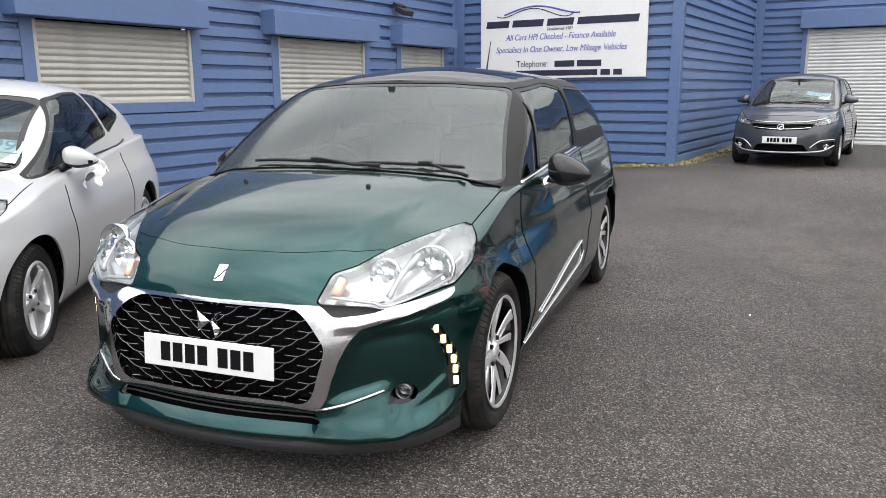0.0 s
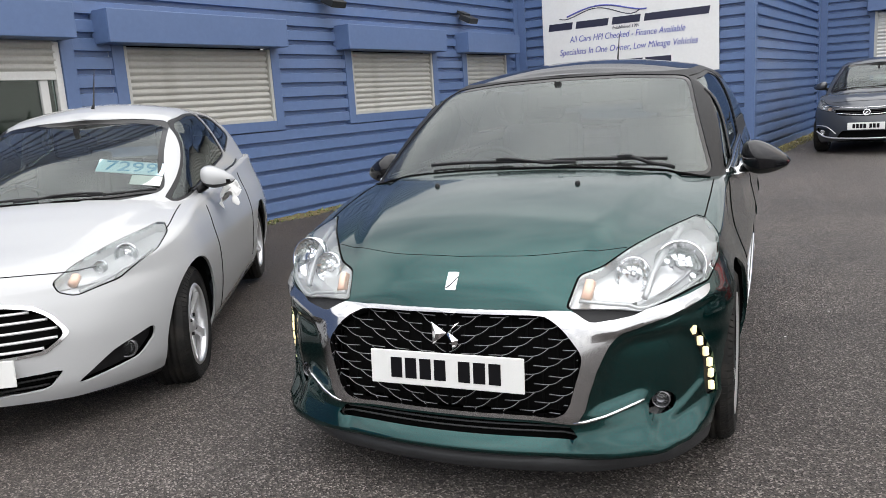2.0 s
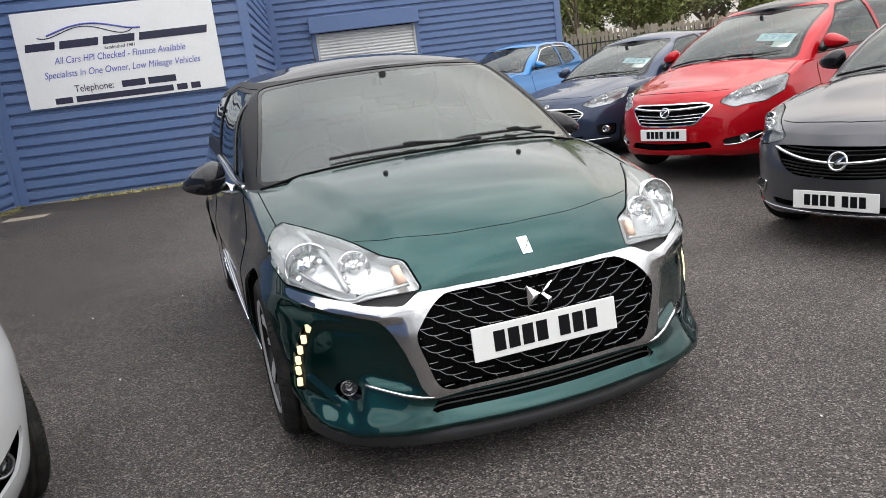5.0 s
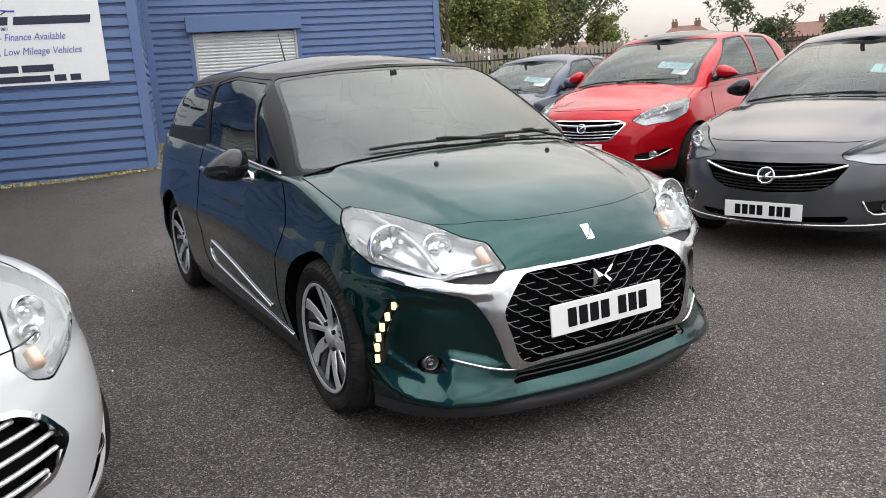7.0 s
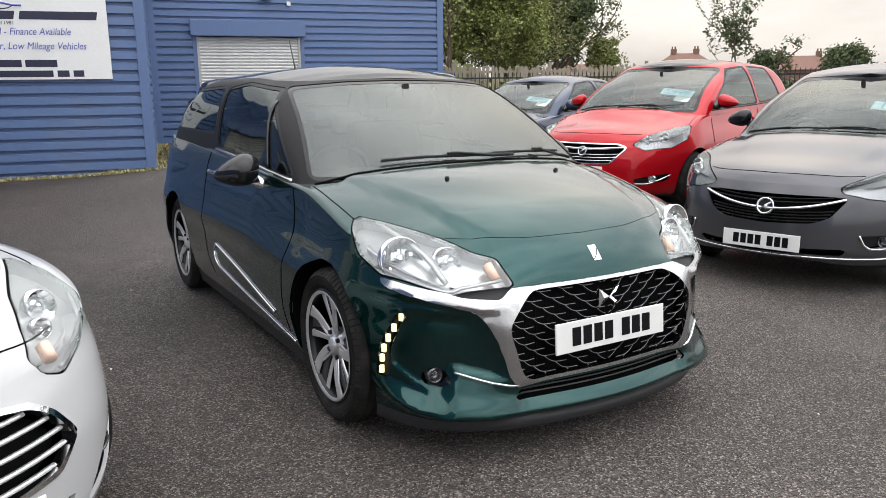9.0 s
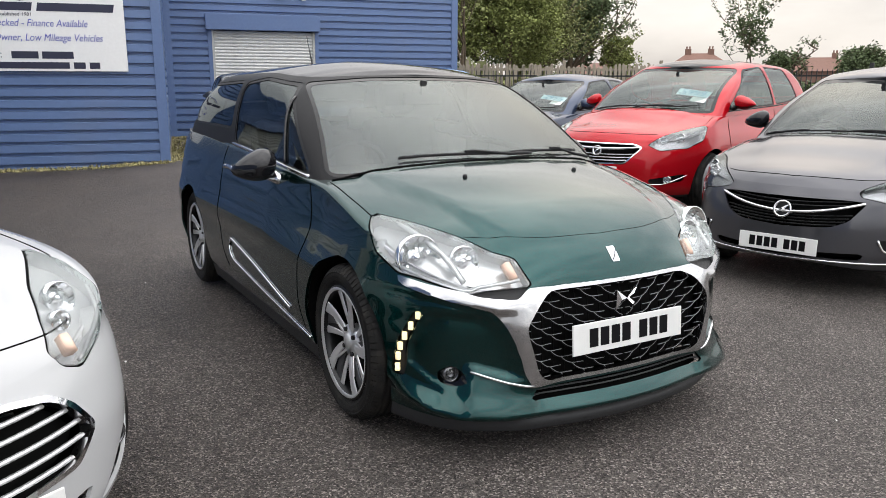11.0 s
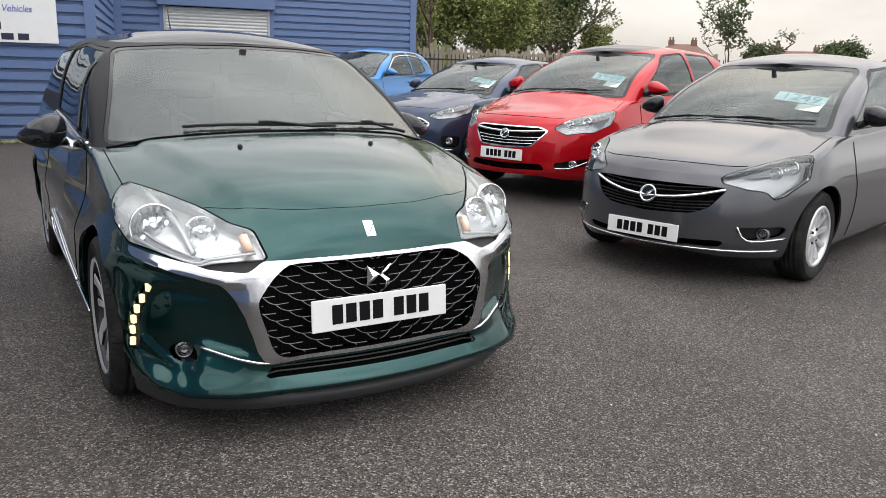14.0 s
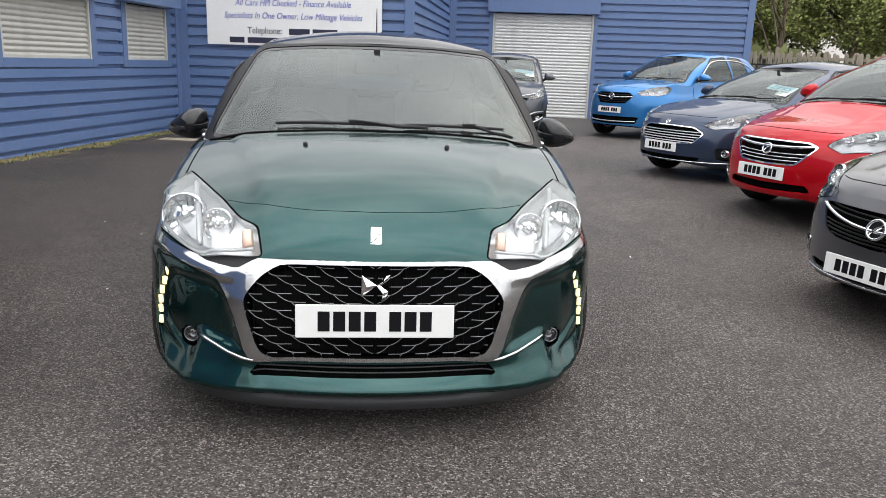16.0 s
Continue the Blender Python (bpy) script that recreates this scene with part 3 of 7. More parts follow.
for pts, r, mm in (([(0.35, 1.13), (0.7, 1.16), (1.0, 1.24), (1.4, 1.17), (1.9, 1.14)], 0.008, M_SIGNDARK), ([(0.5, 1.15), (0.85, 1.25), (1.2, 1.28), (1.6, 1.2), (2.0, 1.13)], 0.014, M_SIGNBLUE)):
    k = np.linspace(0, 1, 24)
    xs = np.interp(k, np.linspace(0, 1, 5), [p[0] for p in pts])
    cz = np.polyval(np.polyfit([p[0] for p in pts], [p[1] for p in pts], 4), xs)
    tube_ob("logo_swoosh", [(x, -0.003, z) for x, z in zip(xs, cz)], r, mm, sign, 4)


def flood_lamp(m, label="black floodlight with a glass front on a bracket"):
    ob = thing("flood_lamp", m, label, "lamp")
    bm = bmesh.new()
    add_box(bm, (-0.14, 0.10, -0.05), (0.14, 0.32, 0.04), 0.012)
    part("body", bm, M_RAIL, ob)
    box("bracket", (-0.1, 0.0, 0.02), (0.1, 0.16, 0.07), M_RAIL, ob, 0.006)
    box("glass", (-0.12, 0.12, -0.056), (0.12, 0.30, -0.051), M_LAMPGREY, ob)
    return ob


lamp_turn = pose(0, 0, 0, 0, 0, -90) @ pose(0, 0, 0, -25, 0, 0)
flood_lamp(Matrix.Translation((XA, 11.45, 2.68)) @ lamp_turn)
flood_lamp(Matrix.Translation((XA, 8.05, 2.74)) @ lamp_turn)
flood_lamp(Matrix.Translation((-0.6, YC, 3.52)) @ pose(0, 0, 0, 0, 0, 180))
box_ob = thing("alarm_box", Matrix.Translation((-0.05, YC - 0.1, 3.38)), "small pale camera box on the wall", "camera")
box("body", (-0.05, -0.05, -0.04), (0.05, 0.06, 0.06), M_LAMPGREY, box_ob, 0.01)


def drift(name, a, b, wide, n, material, size, label, seed):
    """Litter, grit or weeds along the foot of a wall, as one sheet of small bits."""
    rnd = random.Random(seed)
    vs, fs = [], []
    a, b = Vector((*a, 0)), Vector((*b, 0))
    d = (b - a).normalized()
    o = Vector((d.y, -d.x, 0))
    for _ in range(n):
        p = a.lerp(b, rnd.random()) + o * (wide * rnd.random() ** 2.2 + 0.02)
        p.z = ground_z(p.x, p.y)
        th, s = rnd.random() * 6.3, size * (0.4 + rnd.random())
        k = len(vs)
        ax = Vector((math.cos(th), math.sin(th), 0))
        bx = Vector((-math.sin(th), math.cos(th), 0)) * 0.25
        h = Vector((0, 0, s * (0.2 + rnd.random())))
        vs += [p - ax * s * 0.5 + Vector((0, 0, 0.002)), p + ax * s * 0.5 + Vector((0, 0, 0.002)), p + bx * s + h, p - bx * s + h * 0.4]
        fs += [(k, k + 1, k + 2), (k, k + 2, k + 3), (k + 1, k + 3, k + 2), (k, k + 3, k + 1)]
    return tagged(mesh_ob(name, vs, fs, material), label, "litter", kind="stuff")


drift("wall_litter", (XA + 0.9, YB - 0.02), (XS + 0.1, YB - 0.02), 0.28, 900, M_WEED, 0.05, "dry weeds and pale grit along the wall foot", 3)
drift("side_litter", (XS + 0.02, YB), (XS + 0.02, YC - 0.3), 0.3, 700, M_WEED, 0.05, "dry leaves and grit along the side wall", 5)
drift("moss_litter", (XA + 0.02, Y0 + 2), (XA + 0.02, YB - 0.3), 0.22, 1500, M_LEAF3, 0.04, "moss and grit along the window wall foot", 6)
M_MOSS = mat("mossy_grit", (0.15, 0.115, 0.05), 0.95, vary=0.45, scale=5, bump=0.8, bscale=45)
M_GRIT = mat("pale_grit", (0.22, 0.19, 0.14), 0.95, vary=0.4, scale=6, bump=0.8, bscale=45)


def grit_strip(name, a, b, wide, material, label, seed):
    """A ragged low bank of dirt along a wall foot, thickest against the wall."""
    a, b = Vector((*a, 0)), Vector((*b, 0))
    d = (b - a).normalized()
    o, n = Vector((d.y, -d.x, 0)), int((b - a).length / 0.06)
    vs, fs = [], []
    for i in range(n + 1):
        p = a.lerp(b, i / n)
        w = wide * max(0.12, 0.55 + 0.8 * noise.noise(p * 1.3 + Vector((seed, 0, 0))) + 0.35 * noise.noise(p * 7 + Vector((0, seed, 0))))
        for k, (u, h) in enumerate(((0, 0.045), (0.25, 0.03), (0.6, 0.012), (0.85, 0.006), (1, -0.004))):
            q = p + o * w * u
            vs.append((q.x, q.y, ground_z(q.x, q.y) + h * (0.6 + 0.6 * noise.noise(q * 9) if k < 4 else 1)))
    for i in range(n):
        for k in range(4):
            fs.append((i * 5 + k, i * 5 + k + 1, i * 5 + k + 6, i * 5 + k + 5))
    return tagged(mesh_ob(name, vs, fs, material, smooth=True), label, "dirt", kind="stuff")


grit_strip("moss_bank", (XA - 0.05, Y0 + 4), (XA - 0.05, YB - 0.05), 0.42, M_MOSS, "ochre moss and dirt along the window wall foot", 3)
grit_strip("side_bank", (XS - 0.05, YB), (XS - 0.05, YC - 0.05), 0.3, M_GRIT, "pale grit and dead leaves along the side wall foot", 5)
grit_strip("grit_bank", (XA + 0.1, YB + 0.05), (XS + 0.05, YB + 0.05), 0.24, M_GRIT, "pale grit and dry dirt along the sign wall foot", 8)
tagged(box("drain_cover", (-7.3, 11.5, -0.15), (-6.7, 11.85, -0.094), M_WOOD, bevel=0.002), "rusty drain cover set in the tarmac", "drain cover")

bits = random.Random(9)
bv, bf = [], []
for _ in range(60):
    x, y = bits.uniform(-7.2, 1.5), bits.uniform(-0.5, 13.0)
    z, r, th = ground_z(x, y) + 0.003, bits.uniform(0.003, 0.009), bits.uniform(0, 6.3)
    k = len(bv)
    for j in range(5):
        q = r * bits.uniform(0.6, 1.2)
        bv.append((x + q * math.cos(th + j * 1.256), y + q * 1.5 * math.sin(th + j * 1.256), z + bits.uniform(0, 0.006)))
    bf.append(tuple(range(k, k + 5)))
tagged(mesh_ob("ground_litter", bv, bf, M_PLATE), "pale paper scraps and stones on the tarmac", "litter", kind="stuff")

# ---- cars: x forward from the front axle, y to the car's left, z up ----
from mathutils.bvhtree import BVHTree


def curve(points):
    """Smooth monotone curve through a few (a, b) pairs, in rising a."""
    pts = sorted(points)
    x, y = np.array([p[0] for p in pts], float), np.array([p[1] for p in pts], float)
    h, s = np.diff(x), np.diff(y) / np.diff(x)
    d = np.zeros(len(x))
    for i in range(1, len(x) - 1):
        if s[i - 1] * s[i] > 0:
            w1, w2 = 2 * h[i] + h[i - 1], h[i] + 2 * h[i - 1]
            d[i] = (w1 + w2) / (w1 / s[i - 1] + w2 / s[i])
    d[0], d[-1] = s[0], s[-1]

    def at(t):
        t = np.clip(np.asarray(t, float), x[0], x[-1])
        i = np.clip(np.searchsorted(x, t) - 1, 0, len(x) - 2)
        u = (t - x[i]) / h[i]
        return (y[i] * (1 + 2 * u) * (1 - u) ** 2 + d[i] * h[i] * u * (1 - u) ** 2 + y[i + 1] * u * u * (3 - 2 * u) + d[i + 1] * h[i] * u * u * (u - 1))
    return at


def poly_sdf(poly, p):
    """Signed distance (negative inside) of 2D points p to a polygon."""
    poly = np.asarray(poly, float)
    best, inside = np.full(len(p), 1e9), np.zeros(len(p), bool)
    for a, b in zip(poly, np.roll(poly, -1, axis=0)):
        e, w = b - a, p - a
        t = np.clip((w @ e) / (e @ e + 1e-12), 0, 1)
        best = np.minimum(best, np.hypot(*(w - t[:, None] * e).T))
        c = (a[1] > p[:, 1]) != (b[1] > p[:, 1])
        with np.errstate(divide="ignore", invalid="ignore"):
            xi = a[0] + (p[:, 1] - a[1]) * e[0] / (e[1] if abs(e[1]) > 1e-12 else 1e-12)
        inside ^= c & (p[:, 0] < xi)
    return np.where(inside, -best, best)


def rounded(poly, r=0.03, n=4):
    """Corners of a 2D polygon rounded by cutting them with short curves."""
    P, out = [np.array(p, float) for p in poly], []
    for i, b in enumerate(P):
        a, c = P[i - 1], P[(i + 1) % len(P)]
        la, lc = np.linalg.norm(a - b), np.linalg.norm(c - b)
        p, q = b + (a - b) * min(r / la, 0.45), b + (c - b) * min(r / lc, 0.45)
        for k in range(n + 1):
            t = k / n
            out.append((1 - t) ** 2 * p + 2 * t * (1 - t) * b + t * t * q)
    return np.array(out)


class Shell:
    """A half body skin on a grid (y >= 0), cut into named panels and then mirrored."""

    def __init__(self, grid, label):
        n, m, _ = grid.shape
        self.v = [tuple(p) for p in grid.reshape(-1, 3)]
        idx = np.arange(n * m).reshape(n, m)
        quads = np.stack([idx[:-1, :-1], idx[1:, :-1], idx[1:, 1:], idx[:-1, 1:]], -1).reshape(-1, 4)
        self.f = [tuple(q) for q in quads.tolist()]
        self.lab = [label] * len(self.f)

    def carve(self, name, sdf, mask, only=None):
        """The part of the skin where sdf < 0 and mask holds becomes the panel `name`, cut cleanly along sdf = 0."""
        V = np.array(self.v)
        d, ok = sdf(V), mask(V)
        d = np.where(np.abs(d) < 8e-4, 0.0, d)
        neg, pos = d < 0, d > 0
        made, fs, labs = {}, [], []
        for q, lb in zip(self.f, self.lab):
            if (only is not None and lb not in only) or not any(neg[k] for k in q) or not all(ok[k] for k in q):
                fs.append(q), labs.append(lb)
                continue
            if not any(pos[k] for k in q):
                fs.append(q), labs.append(name)
                continue
            inn, out = [], []
            for i, k in enumerate(q):
                j = q[(i + 1) % len(q)]
                if not pos[k]:
                    inn.append(k)
                if not neg[k]:
                    out.append(k)
                if (neg[k] and pos[j]) or (pos[k] and neg[j]):
                    e = (min(k, j), max(k, j))
                    if e not in made:
                        t = d[e[0]] / (d[e[0]] - d[e[1]])
                        made[e] = len(self.v)
                        pa, pb = self.v[e[0]], self.v[e[1]]
                        self.v.append(tuple(pa[c] + (pb[c] - pa[c]) * t for c in range(3)))
                    inn.append(made[e]), out.append(made[e])
            if len(inn) > 2:
                fs.append(tuple(inn)), labs.append(name)
            if len(out) > 2:
                fs.append(tuple(out)), labs.append(lb)
        self.f, self.lab = fs, labs

    def panel(self, name, lift=0.0, edge=0.0, mirror=True, rim_only=False):
        """Vertices and faces of one panel (both sides of the car if mirror); edge: depth of its turned-in rim."""
        fs = [q for q, lb in zip(self.f, self.lab) if lb == name]
        if not fs:
            return [], []
        ids, v, faces = {}, [], []
        for q in fs:
            r = []
            for k in q:
                if k not in ids:
                    ids[k] = len(v)
                    v.append(self.v[k])
                if ids[k] not in r:
                    r.append(ids[k])
            if len(r) > 2:
                faces.append(tuple(r))
        v = np.array(v, float)
        vn = np.zeros_like(v)
        for q in faces:
            a, b, c = v[q[0]], v[q[len(q) // 3 if len(q) > 3 else 1]], v[q[-1]]
            n = np.zeros(3)
            for i in range(1, len(q) - 1):
                n += np.cross(v[q[i]] - v[q[0]], v[q[i + 1]] - v[q[0]])
            for k in q:
                vn[k] += n
        mid = np.abs(v[:, 1]) < 1e-5
        vn[mid, 1] = 0
        vn /= np.linalg.norm(vn, axis=1)[:, None] + 1e-12
        if lift:
            v = v + vn * lift
        if edge:
            cnt = {}
            for q in faces:
                for i in range(len(q)):
                    a, b = q[i], q[(i + 1) % len(q)]
                    cnt.setdefault((min(a, b), max(a, b)), []).append((a, b))
            rim = [e[0] for e in cnt.values() if len(e) == 1 and not (mid[e[0][0]] and mid[e[0][1]])]
            if rim_only:
                faces = []
            low, extra = {}, []
            for a, b in rim:
                for k in (a, b):
                    if k not in low:
                        low[k] = len(v) + len(extra)
                        extra += [v[k], v[k] - vn[k] * edge]
                faces.append((low[b], low[a], low[a] + 1, low[b] + 1))
            if extra:
                v = np.vstack([v, extra])
                mid = np.abs(v[:, 1]) < 1e-5
        if mirror:
            n = len(v)
            mp = np.where(mid, np.arange(n), n + np.cumsum(~mid) - 1)
            faces = faces + [tuple(int(mp[k]) for k in reversed(q)) for q in faces]
            v = np.vstack([v, v[~mid] * (1, -1, 1)])
        return v, faces


def body_grid(s, fine):
    """Lower body: rings from sill to shoulder, then over bonnet and deck to the centre line."""
    NF, NS, NR = int(46 * fine), int(64 * fine), int(22 * fine)
    NV, NQ = int(34 * fine), int(22 * fine)
    nose, wide, tail, top, crown = (curve(s[k]) for k in ("nose", "wide", "tail", "shoulder", "crown"))
    xs, xrs = s.get("xs", -0.2), s["wb"] * -1 - 0.25
    th = np.concatenate([np.linspace(0, 1, NF) ** 0.9 * math.pi / 2, np.full(NS, math.pi / 2), np.linspace(math.pi / 2, 0, NR)])
    c, sn = np.clip(np.cos(th), 0, 1), np.clip(np.sin(th), 0, 1)
    k = np.arange(len(th))
    front, rear = k < NF, k >= NF + NS
    along = xs + (xrs - xs) * np.clip((k - NF + 1) / (NS + 1), 0, 1)
    x0 = np.where(front, xs + (float(nose(0.6)) - xs) * c ** (2 / s["n"]), np.where(rear, xrs + (float(tail(0.6)) - xrs) * c ** 0.4, along))
    zt = top(x0)
    zb = np.full_like(x0, s["floor"])
    zb = zb + s.get("rise", 0.06) * np.clip((x0 - 0.35) / 0.4, 0, 1) ** 2
    cols = []
    for v in np.linspace(0, 1, NV):
        z = zb + (zt - zb) * v
        ring = np.zeros((len(x0), 3))
        ring[:, 2] = z
        xf, hw, xr = nose(z), wide(z), tail(z)
        ring[:, 0] = np.where(front, xs + (xf - xs) * c ** (2 / s["n"]), np.where(rear, xrs + (xr - xrs) * c ** (2 / 5.0), x0))
        flare = 1 + s.get("flare", 0.012) * (np.exp(-((x0 - s.get("axle", 0.0)) / 0.42) ** 2) + np.exp(-((x0 - s.get("axle", 0.0) + s["wb"]) / 0.42) ** 2)) - s.get("waist", 0.0) * np.exp(-((x0 + s["wb"] * 0.5) / 0.6) ** 2)
        ring[:, 1] = np.where(front, hw * sn ** (2 / s["m"]), np.where(rear, hw * sn ** (2 / 2.2), hw)) * flare
        ring[0, 1] = ring[-1, 1] = 0
        if "sculpt" in s:
            ring = s["sculpt"](ring)
        cols.append(ring)
    last = cols[-1]
    for q in np.linspace(1, 0, NQ)[1:]:
        ring = last.copy()
        ring[:, 1] = last[:, 1] * q
        zc = np.maximum(crown(last[:, 0]), last[:, 2])
        ring[:, 2] = last[:, 2] + (zc - last[:, 2]) * (1 - q ** s.get("pow", 2.4))
        dome = s.get("dome", (0.010, 0.40, 0.60))
        line = dome[1] + (dome[2] - dome[1]) * np.clip((0.40 - ring[:, 0]) / 0.75, 0, 1)
        t = np.clip((line - np.abs(ring[:, 1])) / 0.05 + 0.5, 0, 1)
        ring[:, 2] += dome[0] * t * t * (3 - 2 * t) * np.clip((0.48 - ring[:, 0]) / 0.25, 0, 1) * np.clip((last[:, 1] - 0.3) / 0.2, 0, 1)
        cols.append(ring)
    return np.stack(cols, 1)


def cabin_grid(s, fine):
    """Upper body: rings from belt to roof edge, then the roof to its centre line."""
    NF, NS, NR = int(44 * fine), int(52 * fine), int(24 * fine)
    NV, NQ = int(30 * fine), int(12 * fine)
    front, width, rear = (curve(s[k]) for k in ("screen", "cabin", "hatch"))
    top, crown = curve(s["shoulder"]), curve(s["crown"])
    edge, ridge = curve(s["roof_edge"]), curve(s["roof"])
    cols = []
    th = np.concatenate([np.linspace(0, 1, NF) ** 0.85 * math.pi / 2, np.full(NS, math.pi / 2), np.linspace(math.pi / 2, 0, NR)])
    c, sn = np.clip(np.cos(th), 0, 1), np.clip(np.sin(th), 0, 1)
    k = np.arange(len(th))
    isf, isr = k < NF, k >= NF + NS
    u = np.clip((k - NF + 1) / (NS + 1), 0, 1)
    n, m = s.get("sn", 5.0), s.get("sm", 2.0)
    for v in np.linspace(0, 1, NV):
        xf, hw, xr = float(front(v)), float(width(v)), float(rear(v))
        xs, xq = xf - 0.45, xr + 0.4
        x = np.where(isf, xs + (xf - xs) * c ** (2 / n), np.where(isr, xq + (xr - xq) * c ** (2 / 4.0), xs + (xq - xs) * u))
        y = np.where(isf, hw * sn ** (2 / m), np.where(isr, hw * sn ** (2 / 2.4), hw))
        y[0] = y[-1] = 0
        zb = np.where(isf | isr, np.minimum(np.maximum(crown(x), top(x)), top(x) + (crown(x) - top(x)) * (1 - (y / hw) ** 2.4)), top(x)) - 0.012
        z = zb + (edge(x) - zb) * v
        cols.append(np.stack([x, y, z], 1))
    last = cols[-1]
    for q in np.linspace(1, 0, NQ)[1:]:
        ring = last.copy()
        ring[:, 1] *= q
        ring[:, 2] = last[:, 2] + (np.maximum(ridge(last[:, 0]), last[:, 2]) - last[:, 2]) * (1 - q ** 2.0)
        cols.append(ring)
    return np.stack(cols, 1)


def lathe(profile, n=48, axis_flip=False):
    """Ring mesh round the y axis from (radius, y) pairs."""
    vs, fs = [], []
    k = len(profile)
    for i in range(n):
        a = 2 * math.pi * i / n
        vs += [(r * math.cos(a), y, r * math.sin(a)) for r, y in profile]
    for i in range(n):
        for j in range(k - 1):
            a, b = i * k + j, ((i + 1) % n) * k + j
            fs.append((a, b, b + 1, a + 1))
    return vs, fs


def spoke(n, i, r0, r1, w0, w1, y0, y1, twist, depth):
    """One tapering spoke at slot i of n, leaning round by twist degrees."""
    v, steps = [], 5
    a0 = 2 * math.pi * i / n
    for k in range(steps + 1):
        t = k / steps
        r, w, y = r0 + (r1 - r0) * t, w0 + (w1 - w0) * t, y0 + (y1 - y0) * t ** 0.8
        a = a0 + radians(twist) * t
        c, s = math.cos(a), math.sin(a)
        for dw, dy in ((-w, -depth), (-w * 0.75, 0), (w * 0.75, 0), (w, -depth)):
            v.append((r * c - dw * s, y + dy, r * s + dw * c))
    f = []
    for k in range(steps):
        for j in range(3):
            a = k * 4 + j
            f.append((a, a + 1, a + 5, a + 4))
        f.append((k * 4 + 3, k * 4, k * 4 + 4, k * 4 + 7))
    f += [(0, 3, 2, 1), tuple(steps * 4 + j for j in range(4))]
    return v, f


def wheel(parent, centre, side, R, style, turn=0.0):
    """A wheel with tyre, rim, spokes, hub cap, nuts and brake disc. side: +1 left, -1 right."""
    w = new("wheel")
    w.parent = parent
    w.matrix_local = Matrix.Translation(centre) @ pose(0, 0, 0, 0, 0, turn) @ Matrix.Diagonal((1, side, 1, 1)) @ pose(0, 0, 0, 0, style.get("spin", 10), 0)
    W, rr = style.get("width", 0.2), style["rim"]
    h = W / 2
    key = "tyre_%d_%d" % (round(R * 1000), round(rr * 1000))
    prof = [(rr, -h + 0.01), (rr + 0.02, -h), (R - 0.045, -h - 0.006), (R - 0.012, -h + 0.014), (R - 0.002, -h + 0.035)]
    for g in (-0.045, -0.015, 0.015, 0.045):
        prof += [(R, g - 0.006), (R - 0.008, g - 0.004), (R - 0.008, g + 0.004), (R, g + 0.006)]
    prof += [(R - 0.002, h - 0.035), (R - 0.012, h - 0.014), (R - 0.045, h + 0.006), (R - 0.047, h + 0.003), (R - 0.06, h + 0.006), (rr + 0.02, h), (rr, h - 0.01)]
    v, f = lathe(prof, 64)
    # tread blocks: small lugs across the outer shoulder
    mesh_ob("tyre", v, f, M_RUBBER, w, "", True)
    lug = []
    for i in range(76):
        a = 2 * math.pi * i / 76
        c, s = math.cos(a), math.sin(a)
        c2, s2 = math.cos(a + 0.068), math.sin(a + 0.068)
        q = [(R - 0.0005, h - 0.036), (R - 0.011, h - 0.012), (R - 0.03, h + 0.003)]
        pv = [(r * c, y + 0.001, r * s) for r, y in q] + [(r * c2, y + 0.001, r * s2) for r, y in q]
        pv += [((r - 0.008) * c, y - 0.004, (r - 0.008) * s) for r, y in q] + [((r - 0.008) * c2, y - 0.004, (r - 0.008) * s2) for r, y in q]
        lug.append((pv, [(0, 1, 4, 3), (1, 2, 5, 4), (0, 6, 7, 1), (1, 7, 8, 2), (3, 4, 10, 9), (4, 5, 11, 10), (2, 8, 11, 5), (0, 3, 9, 6)]))
    v, f = joined(lug)
    mesh_ob("tread", v, f, M_RUBBER, w)
    v, f = lathe([(rr + 0.004, h - 0.006), (rr - 0.006, h + 0.002), (rr - 0.016, h - 0.006), (rr - 0.022, h - 0.03), (rr - 0.03, -h + 0.01), (rr, -h)], 64)
    mesh_ob("rim", v, f, style["barrel"], w, "", True)
    v, f = lathe([(rr - 0.001, h - 0.004), (rr - 0.006, h + 0.0035), (rr - 0.017, h - 0.005)], 64)
    mesh_ob("rim_lip", v, f, style["face"], w, "", True)
    n = style["n"]
    for i in range(n):
        for kind, (w0, w1, tw, mm, dy, off) in enumerate(style["spokes"]):
            vv, ff = spoke(n, i + off, 0.045, rr - 0.012, w0, w1, h - 0.035 + dy, h - 0.012 + dy, tw, 0.022 if mm is style["barrel"] else style.get("cap", 0.022))
            mesh_ob("spoke", vv, ff, mm, w)
    v, f = lathe([(0.0, h - 0.018), (0.026, h - 0.018), (0.032, h - 0.024), (0.036, h - 0.03), (0.068, h - 0.034), (0.074, h - 0.06)], 32)
    mesh_ob("hub", v, f, style.get("hub", style["barrel"]), w, "", True)
    for i in range(4):
        a = 2 * math.pi * (i + 0.5) / 4
        vv, ff = lathe([(0.0, h - 0.022), (0.009, h - 0.022), (0.011, h - 0.04)], 8)
        mesh_ob("wheel_nut", [(x + 0.052 * math.cos(a), y, z + 0.052 * math.sin(a)) for x, y, z in vv], ff, M_ALLOYBLACK, w)
    v, f = lathe([(0.05, -0.0), (0.13, -0.0), (0.13, -0.02), (0.05, -0.02)], 40)
    mesh_ob("brake_disc", v, f, M_DISC, w, "", True)
    v, f = lathe([(0.0, -0.03), (rr - 0.03, -0.03)], 32)
    mesh_ob("back_plate", v, f, M_DARK, w)
    return w


